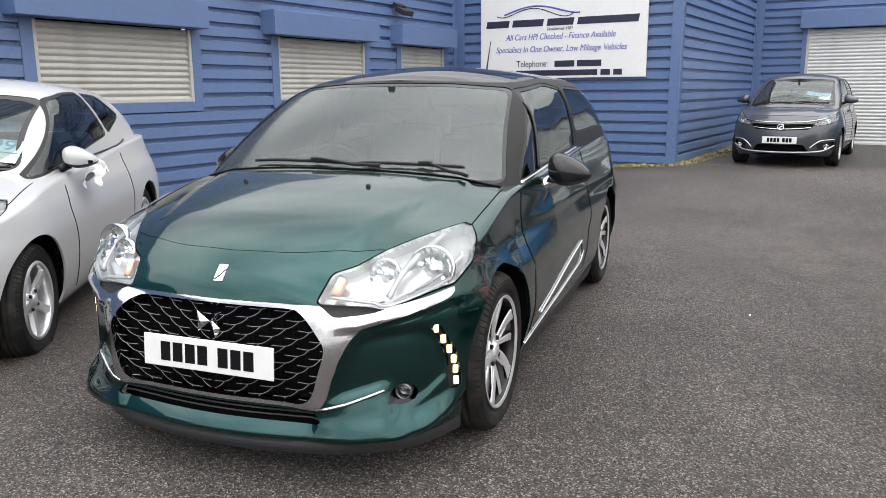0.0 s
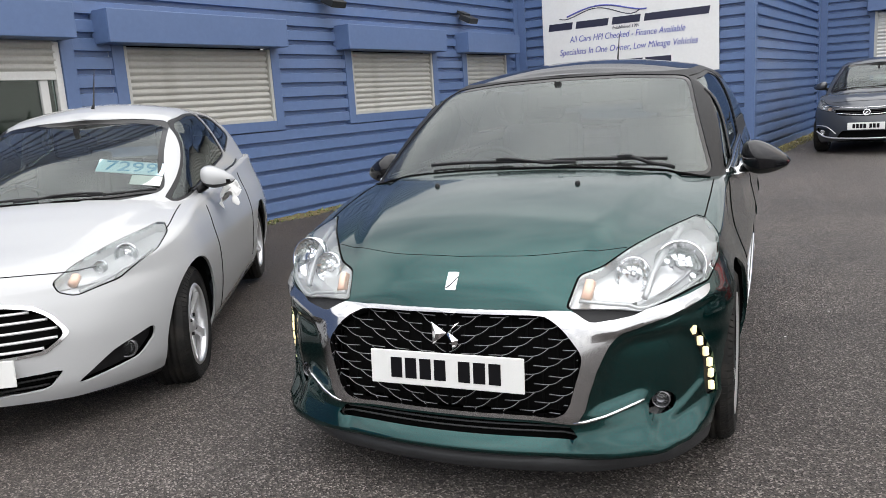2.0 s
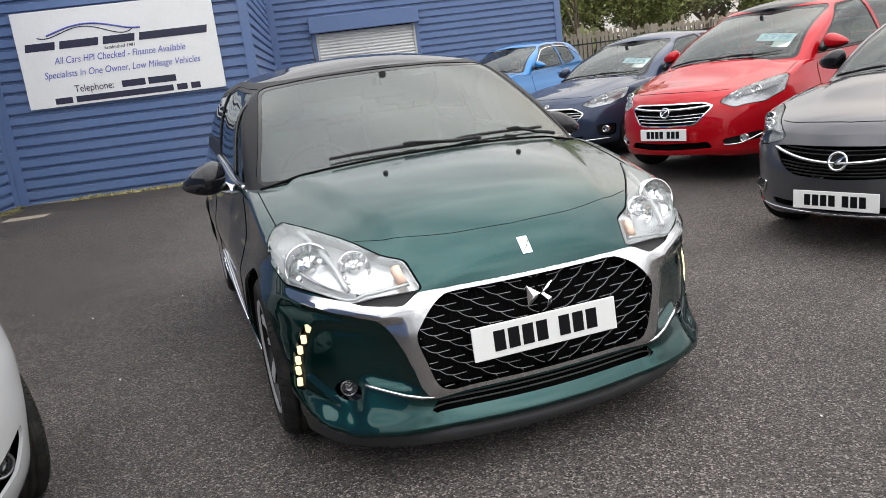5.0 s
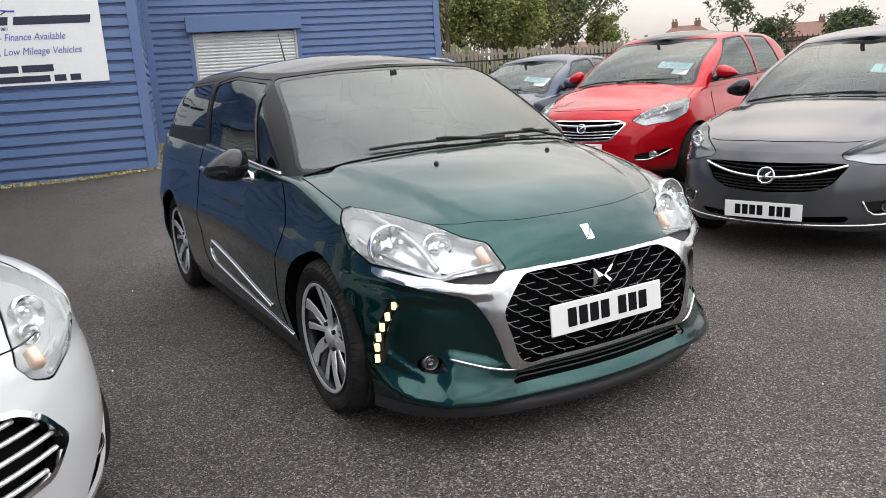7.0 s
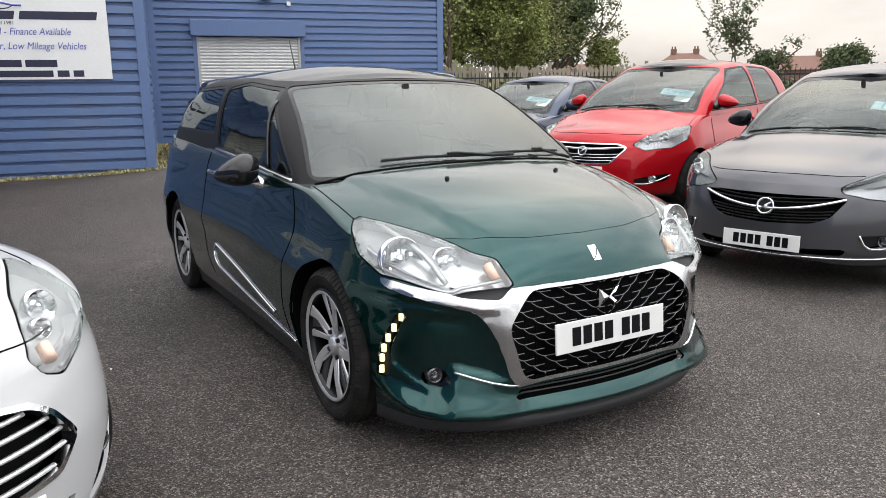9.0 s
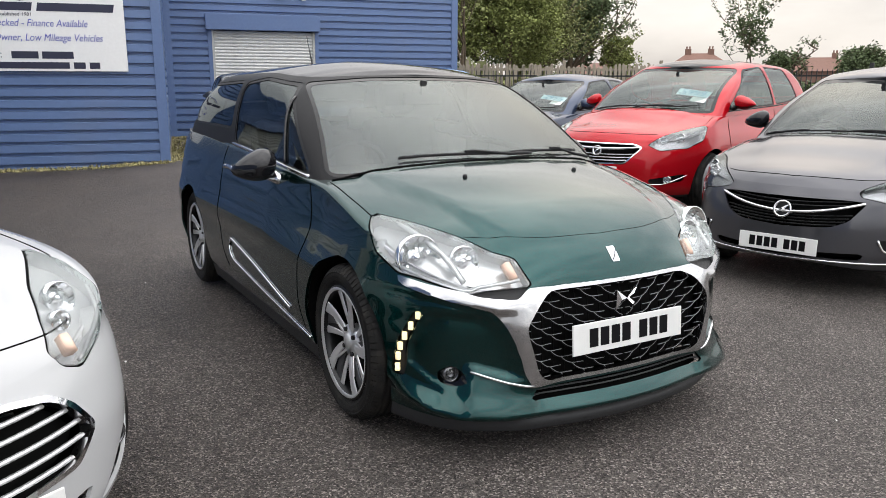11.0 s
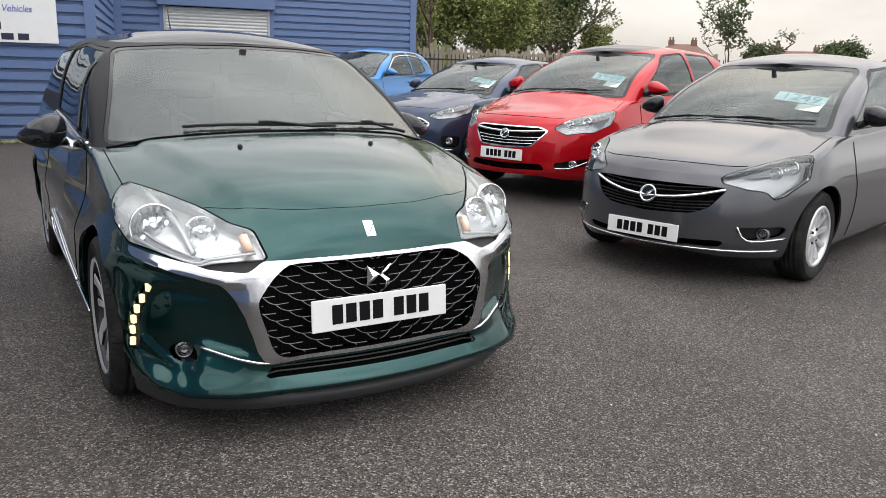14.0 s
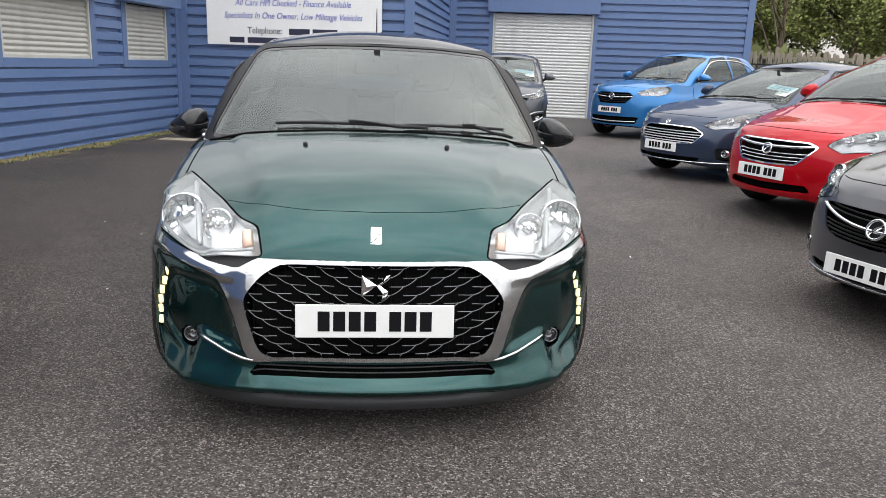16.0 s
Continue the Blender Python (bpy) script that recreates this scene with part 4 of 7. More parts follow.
def seat(parent, x, y, z, w=0.5):
    """A car seat: cushion, back and head restraint in one shape a part."""
    s = new("seat")
    s.parent, s.location = parent, (x, y, z)
    box("cushion", (-0.28, -w / 2, 0.0), (0.28, w / 2, 0.16), M_CABIN, s, 0.05)
    box("back", (-0.08, -w / 2, 0.0), (0.08, w / 2, 0.6), M_CABIN, s, 0.06, m=Matrix.Translation((-0.3, 0, 0.08)) @ pose(0, 0, 0, 0, -14, 0))
    box("headrest", (-0.05, -0.13, 0.0), (0.05, 0.13, 0.19), M_CABIN, s, 0.04, m=Matrix.Translation((-0.47, 0, 0.69)) @ pose(0, 0, 0, 0, -10, 0))
    return s


def caster(shells):
    """Ray target over the uncarved skin of both halves."""
    vs, fs = [], []
    for sh in shells:
        o = len(vs)
        vs += [tuple(p) for p in sh.v] + [(p[0], -p[1], p[2]) for p in sh.v]
        k = len(sh.v)
        fs += [tuple(i + o for i in q) for q in sh.f] + [tuple(i + o + k for i in reversed(q)) for q in sh.f]
    return BVHTree.FromPolygons(vs, fs)


def drop_on(tree, p, d, far=3.0):
    """The skin's point and normal met from p along d."""
    p, d = Vector(p), Vector(d).normalized()
    hit, nrm, _, _ = tree.ray_cast(p - d * far, d, far * 2)
    if hit is None:
        hit, nrm, _, _ = tree.find_nearest(p)
    if nrm.dot(d) > 0:
        nrm = -nrm
    return hit, nrm


def skin_line(tree, pts, d, step=0.02, lift=0.001):
    """Points along a smooth line, dropped on the skin."""
    P = [Vector(p) for p in pts]
    out = []
    for i in range(len(P) - 1):
        a, b, c, e = P[max(i - 1, 0)], P[i], P[i + 1], P[min(i + 2, len(P) - 1)]
        n = max(2, int((c - b).length / step))
        for k in range(n):
            t = k / n
            q = 0.5 * ((2 * b) + (c - a) * t + (2 * a - 5 * b + 4 * c - e) * t * t + (3 * b - a - 3 * c + e) * t ** 3)
            h, nn = drop_on(tree, q, d)
            out.append(h + nn * lift)
    h, nn = drop_on(tree, P[-1], d)
    out.append(h + nn * lift)
    return out


def skin_patch(tree, poly, axes, d, lift, thick, step=0.015, origin=(0, 0, 0)):
    """A raised plate that follows the skin inside a 2D polygon (axes: the two 3D axes of its plane)."""
    poly = np.asarray(poly, float)
    lo, hi = poly.min(0), poly.max(0)
    nx, ny = max(3, int((hi[0] - lo[0]) / step) + 1), max(3, int((hi[1] - lo[1]) / step) + 1)
    gx, gy = np.linspace(lo[0] - step, hi[0] + step, nx + 2), np.linspace(lo[1] - step, hi[1] + step, ny + 2)
    g = np.stack(np.meshgrid(gx, gy, indexing="ij"), -1)
    z = np.concatenate([g, np.zeros(g.shape[:2] + (1,))], -1)
    sh = Shell(z, "off")
    sh.carve("on", lambda v: poly_sdf(poly, v[:, :2]), lambda v: np.ones(len(v), bool))
    pv, f = sh.panel("on", mirror=False)
    a, b = Vector(axes[0]), Vector(axes[1])
    top, low = [], []
    for w in pv:
        p = Vector(origin) + a * w[0] + b * w[1]
        h, nn = drop_on(tree, p, d)
        top.append(h + nn * lift)
        low.append(h + nn * (lift - thick))
    n = len(top)
    faces, cnt = [tuple(q) for q in f], {}
    for q in faces:
        for i in range(len(q)):
            e = (q[i], q[(i + 1) % len(q)])
            cnt.setdefault((min(e), max(e)), []).append(e)
    for e in cnt.values():
        if len(e) == 1:
            p, q = e[0]
            faces.append((q, p, p + n, q + n))
    return top + low, faces


def number_plate(parent, tree, z, width=0.52, height=0.111, out=0.012, tilt=-6.0, y=0.0):
    """White plate with plain black bars for its characters."""
    h, nn = drop_on(tree, (1.5, y, z), (-1, 0, 0))
    p = new("number_plate")
    p.parent = parent
    p.matrix_local = Matrix.Translation(h + Vector((out, 0, 0))) @ pose(0, 0, 0, 0, tilt, 0)
    tagged(p, "white number plate with black bars")
    box("plate", (-0.004, -width / 2, -height / 2), (0.004, width / 2, height / 2), M_PLATE, p, 0.003)
    x = -width * 0.36
    cw = width * 0.075
    for k in range(7):
        if k == 4:
            x += width * 0.06
        box("plate_bar", (0.0042, x, -height * 0.3), (0.0054, x + cw, height * 0.3), M_INK, p)
        x += cw + width * 0.022
    return p


def price_card(parent, tree, y, text, z, wide=0.36):
    """Pale blue price card behind the windscreen, with a white slip below it."""
    h, nn = drop_on(tree, (2.0, y, z), (-1, 0, 0))
    across = Vector((0, 1, 0))
    up = nn.cross(across).normalized()
    across = up.cross(nn).normalized()
    m = Matrix((across, up, nn)).transposed().to_4x4()
    c = new("price_card")
    c.parent = parent
    c.matrix_local = Matrix.Translation(h - nn * 0.014) @ m
    w = wide / 2
    box("card", (-w, -0.065, -0.003), (w, 0.065, 0.0), M_TICKET, c)
    box("slip", (w * 0.1, -0.17, -0.003), (w, -0.075, 0.0), M_PLATE, c)
    text_ob("figures", text, 0.145, M_TICKETINK, Matrix.Translation((0, 0.0, 0.001)), c, 0.0, 0.001, 1.0)
    return c


def mirror_pod(parent, side, base, s, body, lower, foot=None):
    """Door mirror: stalk, shell, lower band and its glass."""
    g = new("door_mirror")
    g.parent = parent
    g.location = (base[0], base[1] * side, base[2])
    L, H, D = s
    vs, fs = [], []
    n, m = 18, 12
    for i in range(n + 1):
        t = i / n
        for j in range(m):
            a = 2 * math.pi * j / m
            r = max(0.0, math.sin(math.pi * t ** 0.8)) ** 0.5 if 0 < t < 1 else 0.0
            taper = 1.18 - 0.5 * t
            cy = 0.02 + L * t
            cz = 0.045 - 0.035 * t
            vx = D * r * math.cos(a) * (1.0 if math.cos(a) > 0 else 0.45)
            vs.append((vx - 0.02 * t, side * cy, cz + H * 0.5 * r * taper * math.copysign(abs(math.sin(a)) ** 0.8, math.sin(a))))
    for i in range(n):
        for j in range(m):
            a, b = i * m + j, i * m + (j + 1) % m
            fs.append((a, b, b + m, a + m))
    up, low = [], []
    for f in fs:
        zmid = sum(vs[k][2] for k in f) / 4
        (up if zmid > 0.02 - H * 0.1 else low).append(f)
    mesh_ob("mirror_shell", vs, up, body, g, "", True)
    mesh_ob("mirror_band", vs, low, lower, g, "", True)
    tube_ob("stalk", [(0.02, side * -0.06, -0.07), (0.01, side * -0.01, -0.045), (0.0, side * 0.05, -0.01)], [0.03, 0.026, 0.028], foot or lower, g, 8)
    return g


def wiper(parent, tree, pts, top):
    """Blade on the glass, its arm above it with a small bracket."""
    w = new("wiper")
    w.parent = parent
    a = skin_line(tree, pts, (-0.5, 0, -1), 0.05, 0.012)
    tube_ob("blade", a, 0.0045, M_BLACK, w, 5, 1.5)
    b = skin_line(tree, top, (-0.5, 0, -1), 0.04, 0.022)
    n = len(b)
    tube_ob("arm", b, [0.009 - 0.004 * i / n for i in range(n)], M_BLACK, w, 6)
    e = b[-1]
    box("bracket", (e.x - 0.009, e.y - 0.03, e.z - 0.012), (e.x + 0.009, e.y + 0.03, e.z + 0.004), M_BLACK, w, 0.004)
    return w


def mirrored(poly):
    """A closed outline of both sides from its half (first and last points on the middle line)."""
    p = [tuple(q) for q in poly]
    return p + [(-y, z) for y, z in reversed(p) if abs(y) > 1e-6]


def inside_spans(poly, pts):
    """Runs of consecutive points lying inside a 2D polygon."""
    d = poly_sdf(poly, np.array([(p[0], p[1]) for p in pts]))
    runs, cur = [], []
    for p, k in zip(pts, d):
        if k < 0:
            cur.append(p)
        else:
            if len(cur) > 1:
                runs.append(cur)
            cur = []
    if len(cur) > 1:
        runs.append(cur)
    return runs


FRONT, DOWN = (-1, 0, 0), (0, 0, -1)
YZ = ((0, 1, 0), (0, 0, 1))


def make_car(name, m, s, label, category="car"):
    """A whole car from its spec: carved skin, glazing, lamps, grille, wheels and cabin."""
    car = thing(name, m, label, category)
    tagged(car, label, category, "parked cars on the forecourt")
    fine = s.get("fine", 1.0)
    low, cab = Shell(body_grid(s, fine), "body"), Shell(cabin_grid(s, fine), "roof")
    tree, wb, R = caster([low, cab]), s["wb"], s["R"]
    cabin_tree = caster([cab])
    low_tree = caster([low])
    body = s["paint"]

    # deck under the cabin is left open
    NV = int(34 * fine)
    cols = np.array([q[0] for q in low.f]) % (int(34 * fine) + int(22 * fine) - 1)
    ring = np.array(cab.v).reshape(-1, int(30 * fine) + int(12 * fine) - 1, 3)[:, 0, :2]
    poly = [tuple(p) for p in ring] + [(p[0], -p[1]) for p in ring[::-1]]
    mid = np.array([np.mean([low.v[k] for k in q], axis=0) for q in low.f])
    under = (poly_sdf(poly, mid[:, :2]) < -0.03) & (cols >= NV - 1)
    low.lab = ["hole" if u else lb for u, lb in zip(under, low.lab)]

    # wheel arches
    axle = s.get("axle", 0.0)
    for cx in (axle, axle - wb):
        low.carve("arch", lambda v, cx=cx: np.hypot(v[:, 0] - cx, v[:, 2] - R) - s["arch"], lambda v: (v[:, 1] > 0.4) & (v[:, 2] < 0.85))
    # black lower lip and sills
    if "lip" in s:
        lipz = curve(s["lip"])
        low.carve("lip", lambda v: v[:, 2] - lipz(v[:, 0]), lambda v: v[:, 2] < 0.45, ["body"])
    # front panels
    for nm, pl, rad in s.get("front", ()):
        full = mirrored(pl) if abs(pl[0][0]) < 1e-6 else pl
        full = rounded(full, rad) if rad else full
        low.carve(nm, lambda v, full=full: poly_sdf(full, v[:, 1:]), lambda v: v[:, 0] > 0.05, None if nm != "chrome" else ["body"])
    # head lamps, by their own direction
    hl = s["lamp"]
    P = [Vector(p) for p in hl["outline"]]
    d = Vector(hl.get("dir", (-0.62, -0.42, -0.55))).normalized()
    ax = d.cross(Vector((0, 0, 1))).normalized()
    ay = ax.cross(d).normalized()
    flat = rounded([(p.dot(ax), p.dot(ay)) for p in P], hl.get("round", 0.025))
    A, B = np.array(ax), np.array(ay)
    low.carve("gasket", lambda v: poly_sdf(flat, np.stack([v @ A, v @ B], 1)) - 0.007, lambda v: (v[:, 0] > -0.3) & (v[:, 1] > 0.1), ["body"])
    low.carve("lamp", lambda v: poly_sdf(flat, np.stack([v @ A, v @ B], 1)), lambda v: (v[:, 0] > -0.3) & (v[:, 1] > 0.1))
    if "tail_lamp" in s:
        tl = s["tail_lamp"]
        low.carve("tail_lamp", lambda v: poly_sdf(tl, v[:, [0, 2]]), lambda v: (v[:, 0] < -wb) & (v[:, 1] > 0.3), ["body"])

    # glazing
    scr = rounded(mirrored(s["screen_glass"]), 0.05)
    cab.carve("border", lambda v: poly_sdf(scr, v[:, 1:]), lambda v: v[:, 0] > s["screen_back"])
    cab.carve("windscreen", lambda v: poly_sdf(scr, v[:, 1:]) + s.get("frit", 0.028), lambda v: v[:, 0] > s["screen_back"], ["border"])
    for i, (nm, pl) in enumerate(s["side_glass"]):
        pp = rounded(pl, 0.035)
        cab.carve("seal", lambda v, pp=pp: poly_sdf(pp, v[:, [0, 2]]) - 0.014, lambda v: (v[:, 1] > 0.45), ["roof"])
        cab.carve(nm, lambda v, pp=pp: poly_sdf(pp, v[:, [0, 2]]), lambda v: (v[:, 1] > 0.45), ["seal"])
    rg = rounded(mirrored(s["rear_glass"]), 0.05)
    cab.carve("rear_window", lambda v: poly_sdf(rg, v[:, 1:]), lambda v: v[:, 0] < s["rear_front"], ["roof"])
    if "pillar_split" in s:
        # painted roof skin or pillars apart from the rest
        zsp = curve(s["pillar_split"])
        cab.carve("pillar", lambda v: v[:, 2] - zsp(v[:, 0]), lambda v: np.ones(len(v), bool), ["roof"])

    def put(sh, nm, out_name, material, lift=0.0, edge=0.012, parent=car, lab=""):
        v, f = sh.panel(nm, lift, edge)
        if len(f):
            return mesh_ob(out_name, v, f, material, parent, lab, True)

    def pair(sh, nm, out_name, material, lift=0.0, edge=0.012, lab=""):
        """The same panel on each side, as two parts."""
        v, f = sh.panel(nm, lift, edge, mirror=False)
        if not len(f):
            return []
        return [mesh_ob(out_name, v, f, material, car, lab, True),
                mesh_ob(out_name, v * (1, -1, 1), [tuple(reversed(q)) for q in f], material, car, lab, True)]

    put(low, "body", "body", body)
    put(cab, "roof", "roof", s["roof_paint"], edge=0.02)
    put(cab, "border", "screen_border", M_FRIT, -0.003, 0.0)
    pair(cab, "seal", "window_seal", M_BLACK, -0.003, 0.0)
    put(cab, "pillar", "roof_frame", s.get("pillar_paint", s["roof_paint"]), edge=0.02)
    put(low, "lip", "lower_lip", s.get("lip_paint", M_BLACK), -0.004, 0.03)
    pair(low, "lamp_shelf", "lamp_shelf", M_BLACK, -0.012, 0.0)
    put(low, "chrome", "grille_surround", s.get("chrome_paint", M_CHROME), 0.004, 0.03, lab="polished chrome grille surround")
    pair(low, "gasket", "headlight_seal", M_DARK, -0.005, 0.0)
    pair(low, "cheek", "bumper_cheek", body, -0.012, 0.02)
    pair(low, "tail_lamp", "tail_lamp", M_REDLAMP, 0.004, 0.02)
    ws = put(cab, "windscreen", "windscreen", s.get("glass", M_GLASS), -0.004, 0.0)
    for nm in ("door_window", "quarter_window", "rear_door_window"):
        for o in pair(cab, nm, nm, M_PRIVACY if (nm != "door_window" and s.get("privacy")) else M_SIDEGLASS, -0.006, 0.0):
            o.visible_shadow = False
    rw = put(cab, "rear_window", "rear_window", M_PRIVACY if s.get("privacy") else M_SIDEGLASS, -0.005, 0.0)
    for o in (ws, rw):
        if o:
            o.visible_shadow = False
    # near-black grille and intake backs: the shade of open depth put into colour
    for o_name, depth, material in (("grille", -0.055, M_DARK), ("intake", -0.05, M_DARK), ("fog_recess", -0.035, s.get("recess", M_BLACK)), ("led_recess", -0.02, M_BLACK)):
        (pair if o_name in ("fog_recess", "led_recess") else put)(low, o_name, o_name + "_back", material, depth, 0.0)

    # head lamps: clear lens, bowl, rings
    for sd in (1, -1):
        lamp = new("headlight")
        lamp.parent = car
        tagged(lamp, hl.get("label", "clear headlight with chrome reflectors"))
        v, f = low.panel("lamp", 0.003, 0.02, mirror=False)
        if len(f) == 0:
            continue
        v = np.array(v) * (1, sd, 1)
        f = [tuple(reversed(q)) for q in f] if sd < 0 else f
        lens = mesh_ob("lens", v, f, M_LENS, lamp, "", True)
        lens.visible_shadow = False
        v, f = low.panel("lamp", -0.05, 0.0, mirror=False)
        v = np.array(v) * (1, sd, 1)
        f = [tuple(reversed(q)) for q in f] if sd < 0 else f
        mesh_ob("bowl", v, f, hl.get("bowl", M_REFLECT), lamp, "", True)
        v, f = low.panel("lamp", -0.004, 0.055, mirror=False, rim_only=True)
        v = np.array(v) * (1, sd, 1)
        rim = [tuple(reversed(q)) for q in f] if sd < 0 else f
        mesh_ob("rim", v, rim, hl.get("rim", M_LAMPGREY), lamp, "", True)
        for (px, py, pz), r, mm in hl["bulbs"]:
            r = r * hl.get("shrink", 0.78)
            h, nn = drop_on(low_tree, (px, py, pz), d)
            axis = Vector(hl.get("aim", (1, 0.12, 0.18))).normalized()
            rot = Vector((0, 1, 0)).rotation_difference(axis).to_matrix().to_4x4()
            T = Matrix.Diagonal((1, sd, 1, 1)) @ Matrix.Translation(h - nn * 0.028) @ rot
            vv, ff = lathe([(0.004, -0.012), (r * 0.35, -0.014), (r * 0.5, -0.026), (r * 0.85, -0.008), (r, 0.006), (r * 1.06, 0.008), (r * 1.09, -0.02)], 96)
            if hl.get("fluted"):
                # fine vertical flutes pressed into the reflector
                vv = [(a, b + 0.0035 * math.cos(a * 2 * math.pi / (r * 0.26)) * (0.4 < math.hypot(a, c) / r < 0.97), c) for a, b, c in vv]
            mesh_ob("lamp_bowl", [T @ Vector(p) for p in vv], ff, mm, lamp, "", True)
            vv, ff = lathe([(0.0, 0.004), (r * 0.22, 0.0), (r * 0.3, -0.012), (r * 0.3, -0.03)], 20)
            mesh_ob("bulb_cap", [T @ Vector(p) for p in vv], ff, M_REFLECT, lamp, "", True)
        for pts, w, mm, nm in hl.get("strips", ()):
            line = skin_line(low_tree, pts, d, 0.03, -0.008)
            line = [Vector((p.x, p.y * sd, p.z)) for p in line]
            tube_ob(nm, line, w, mm, lamp, 6)

    # grille bars, badges, fog lamps and seams
    for pl, zs, r, mm, depth, sag in s.get("bars", ()):
        full = mirrored(pl)
        for z0 in zs:
            pts = [(y, z0 + sag * (y * y)) for y in np.linspace(-0.7, 0.7, 85)]
            for run in inside_spans(full, pts):
                line = []
                for y, z in run:
                    h, nn = drop_on(low_tree, (1.2, y, z), FRONT)
                    line.append(h - nn * depth)
                tube_ob("grille_bar", line, r, mm, car, 6, 0.7)
    for (y, z), r in s.get("badges", ()):
        h, nn = drop_on(low_tree, (1.2, y, z), FRONT)
        rot = Vector((0, 1, 0)).rotation_difference(nn).to_matrix().to_4x4()
        T = Matrix.Translation(h + nn * 0.008) @ rot
        vv, ff = lathe([(r * 0.78, 0.0), (r * 0.82, 0.008), (r, 0.008), (r * 1.05, 0.0), (r * 1.0, -0.02)], 28)
        bd = mesh_ob("badge", [T @ Vector(p) for p in vv], ff, M_CHROME, car, "round chrome badge", True)
        vv, ff = lathe([(0.0, -0.004), (r * 0.8, -0.004)], 28)
        mesh_ob("badge_field", [T @ Vector(p) for p in vv], ff, M_ALLOYBLACK, bd)
        vv, ff = tube([(-r * 0.7, 0.002, 0.25 * r), (0, 0.004, 0.02 * r), (r * 0.7, 0.002, -0.3 * r)], r * 0.16, 5)
        mesh_ob("badge_bar", [T @ Vector(p) for p in vv], ff, M_CHROME, bd)
    for (y, z), r, mm in s.get("fogs", ()):
        for sd in (1, -1):
            h, nn = drop_on(low_tree, (1.2, y * sd, z), FRONT)
            ax2 = Vector((1, 0.1 * sd, 0)).normalized()
            rot = Vector((0, 1, 0)).rotation_difference(ax2).to_matrix().to_4x4()
            T = Matrix.Translation(h - nn * s.get("fog_in", 0.012)) @ rot
            vv, ff = lathe([(0.0, -0.01), (r * 0.5, -0.016), (r * 0.85, -0.002), (r * 0.88, 0.006), (r, 0.01), (r * 1.12, 0.004), (r * 1.15, -0.03)], 28)
            fg = mesh_ob("fog_lamp", [T @ Vector(p) for p in vv], ff, mm, car, "round fog lamp", True)
            vv, ff = lathe([(0.0, 0.008), (r * 0.5, 0.006), (r * 0.86, 0.002)], 28)
            mesh_ob("fog_lens", [T @ Vector(p) for p in vv], ff, M_LENS, fg, "", True)
    for nm, pts, dd, r, mm, lift in s.get("lines", ()):
        for sd in (1, -1):
            q = [(x, y * sd, z) for x, y, z in pts]
            if sd < 0 and max(abs(p[1]) for p in pts) < 1e-6:
                continue
            line = skin_line(tree, q, (dd[0], dd[1] * sd, dd[2]), 0.03, lift)
            tube_ob(nm, line, r, mm, car, 5)

    # plate, glass furniture, mirrors, handles
    if "plate" in s:
        number_plate(car, low_tree, s["plate"][0], out=s["plate"][1], tilt=s["plate"][2])
    for args in s.get("cards", ()):
        price_card(car, cabin_tree, *args)
    mb, ms = s["mirror"]
    for sd in (1, -1):
        mirror_pod(car, sd, mb, ms, s.get("mirror_paint", body), M_BLACK if s.get("mirror_low", True) else s.get("mirror_paint", body), s.get("mirror_foot"))
    for hx, hz in s.get("handles", ()):
        for sd in (1, -1):
            pts = [(hx + 0.1, 0.9 * sd, hz - 0.01), (hx + 0.06, 0.9 * sd, hz), (hx - 0.06, 0.9 * sd, hz + 0.004), (hx - 0.1, 0.9 * sd, hz)]
            line = skin_line(tree, pts, (0, -sd, 0), 0.03, 0.018)
            tube_ob("door_handle", line, 0.013, s.get("handle_paint", body), car, 8, 1.1)
    wx = s["wipers"]
    for pts, arm in wx:
        wiper(car, tree, pts, arm)

    # wheels, wells, floor
    for cx, turn in ((axle, s.get("steer", 0.0)), (axle - wb, 0.0)):
        for sd in (1, -1):
            wheel(car, (cx, (s["track"] / 2) * sd, R), sd, R, s["wheel"], turn)
            vv, ff = [], []
            N = 20
            for i in range(N + 1):
                a = -0.25 + (math.pi + 0.5) * i / N
                px, pz = cx + (s["arch"] + 0.004) * math.cos(a), R + (s["arch"] + 0.004) * math.sin(a)
                hit, _ = drop_on(low_tree, (px, 2.0 * sd, pz), (0, -sd, 0))
                edge_y = min(s["track"] / 2 + 0.11, abs(hit.y) - 0.012) if abs(hit.z - pz) < 0.03 else 0.6
                for y in (0.42, max(0.43, edge_y)):
                    vv.append((px, y * sd, pz))
            for i in range(N):
                ff.append((2 * i, 2 * i + 1, 2 * i + 3, 2 * i + 2))
            mesh_ob("wheel_well", vv, ff, M_DARK, car, "", True)
    xb = curve(s["nose"])(0.25)
    box("underbody", (-wb - 0.45, -0.5, s["floor"] + 0.02), (float(xb) - 0.3, 0.5, s["floor"] + 0.05), M_DARK, car)
    box("bulkhead", (float(curve(s["screen"])(0)) - 0.08, -0.7, 0.25), (float(curve(s["screen"])(0)) - 0.04, 0.7, s["cowl"] - 0.06), M_DARK, car)
    # cabin
    cx = float(curve(s["screen"])(0))
    box("cabin_floor", (cx - 2.2, -0.68, 0.30), (cx - 0.1, 0.68, 0.34), M_CABIN, car)
    box("dashboard", (cx - 0.75, -0.68, 0.55), (cx - 0.12, 0.68, s["cowl"] - 0.045), M_CABIN, car, 0.06)
    for sy in (0.36, -0.36):
        seat(car, cx - 1.25, sy, 0.42)
    box("rear_bench", (cx - 2.25, -0.62, 0.42), (cx - 2.05, 0.62, 0.98), M_CABIN, car, 0.06)
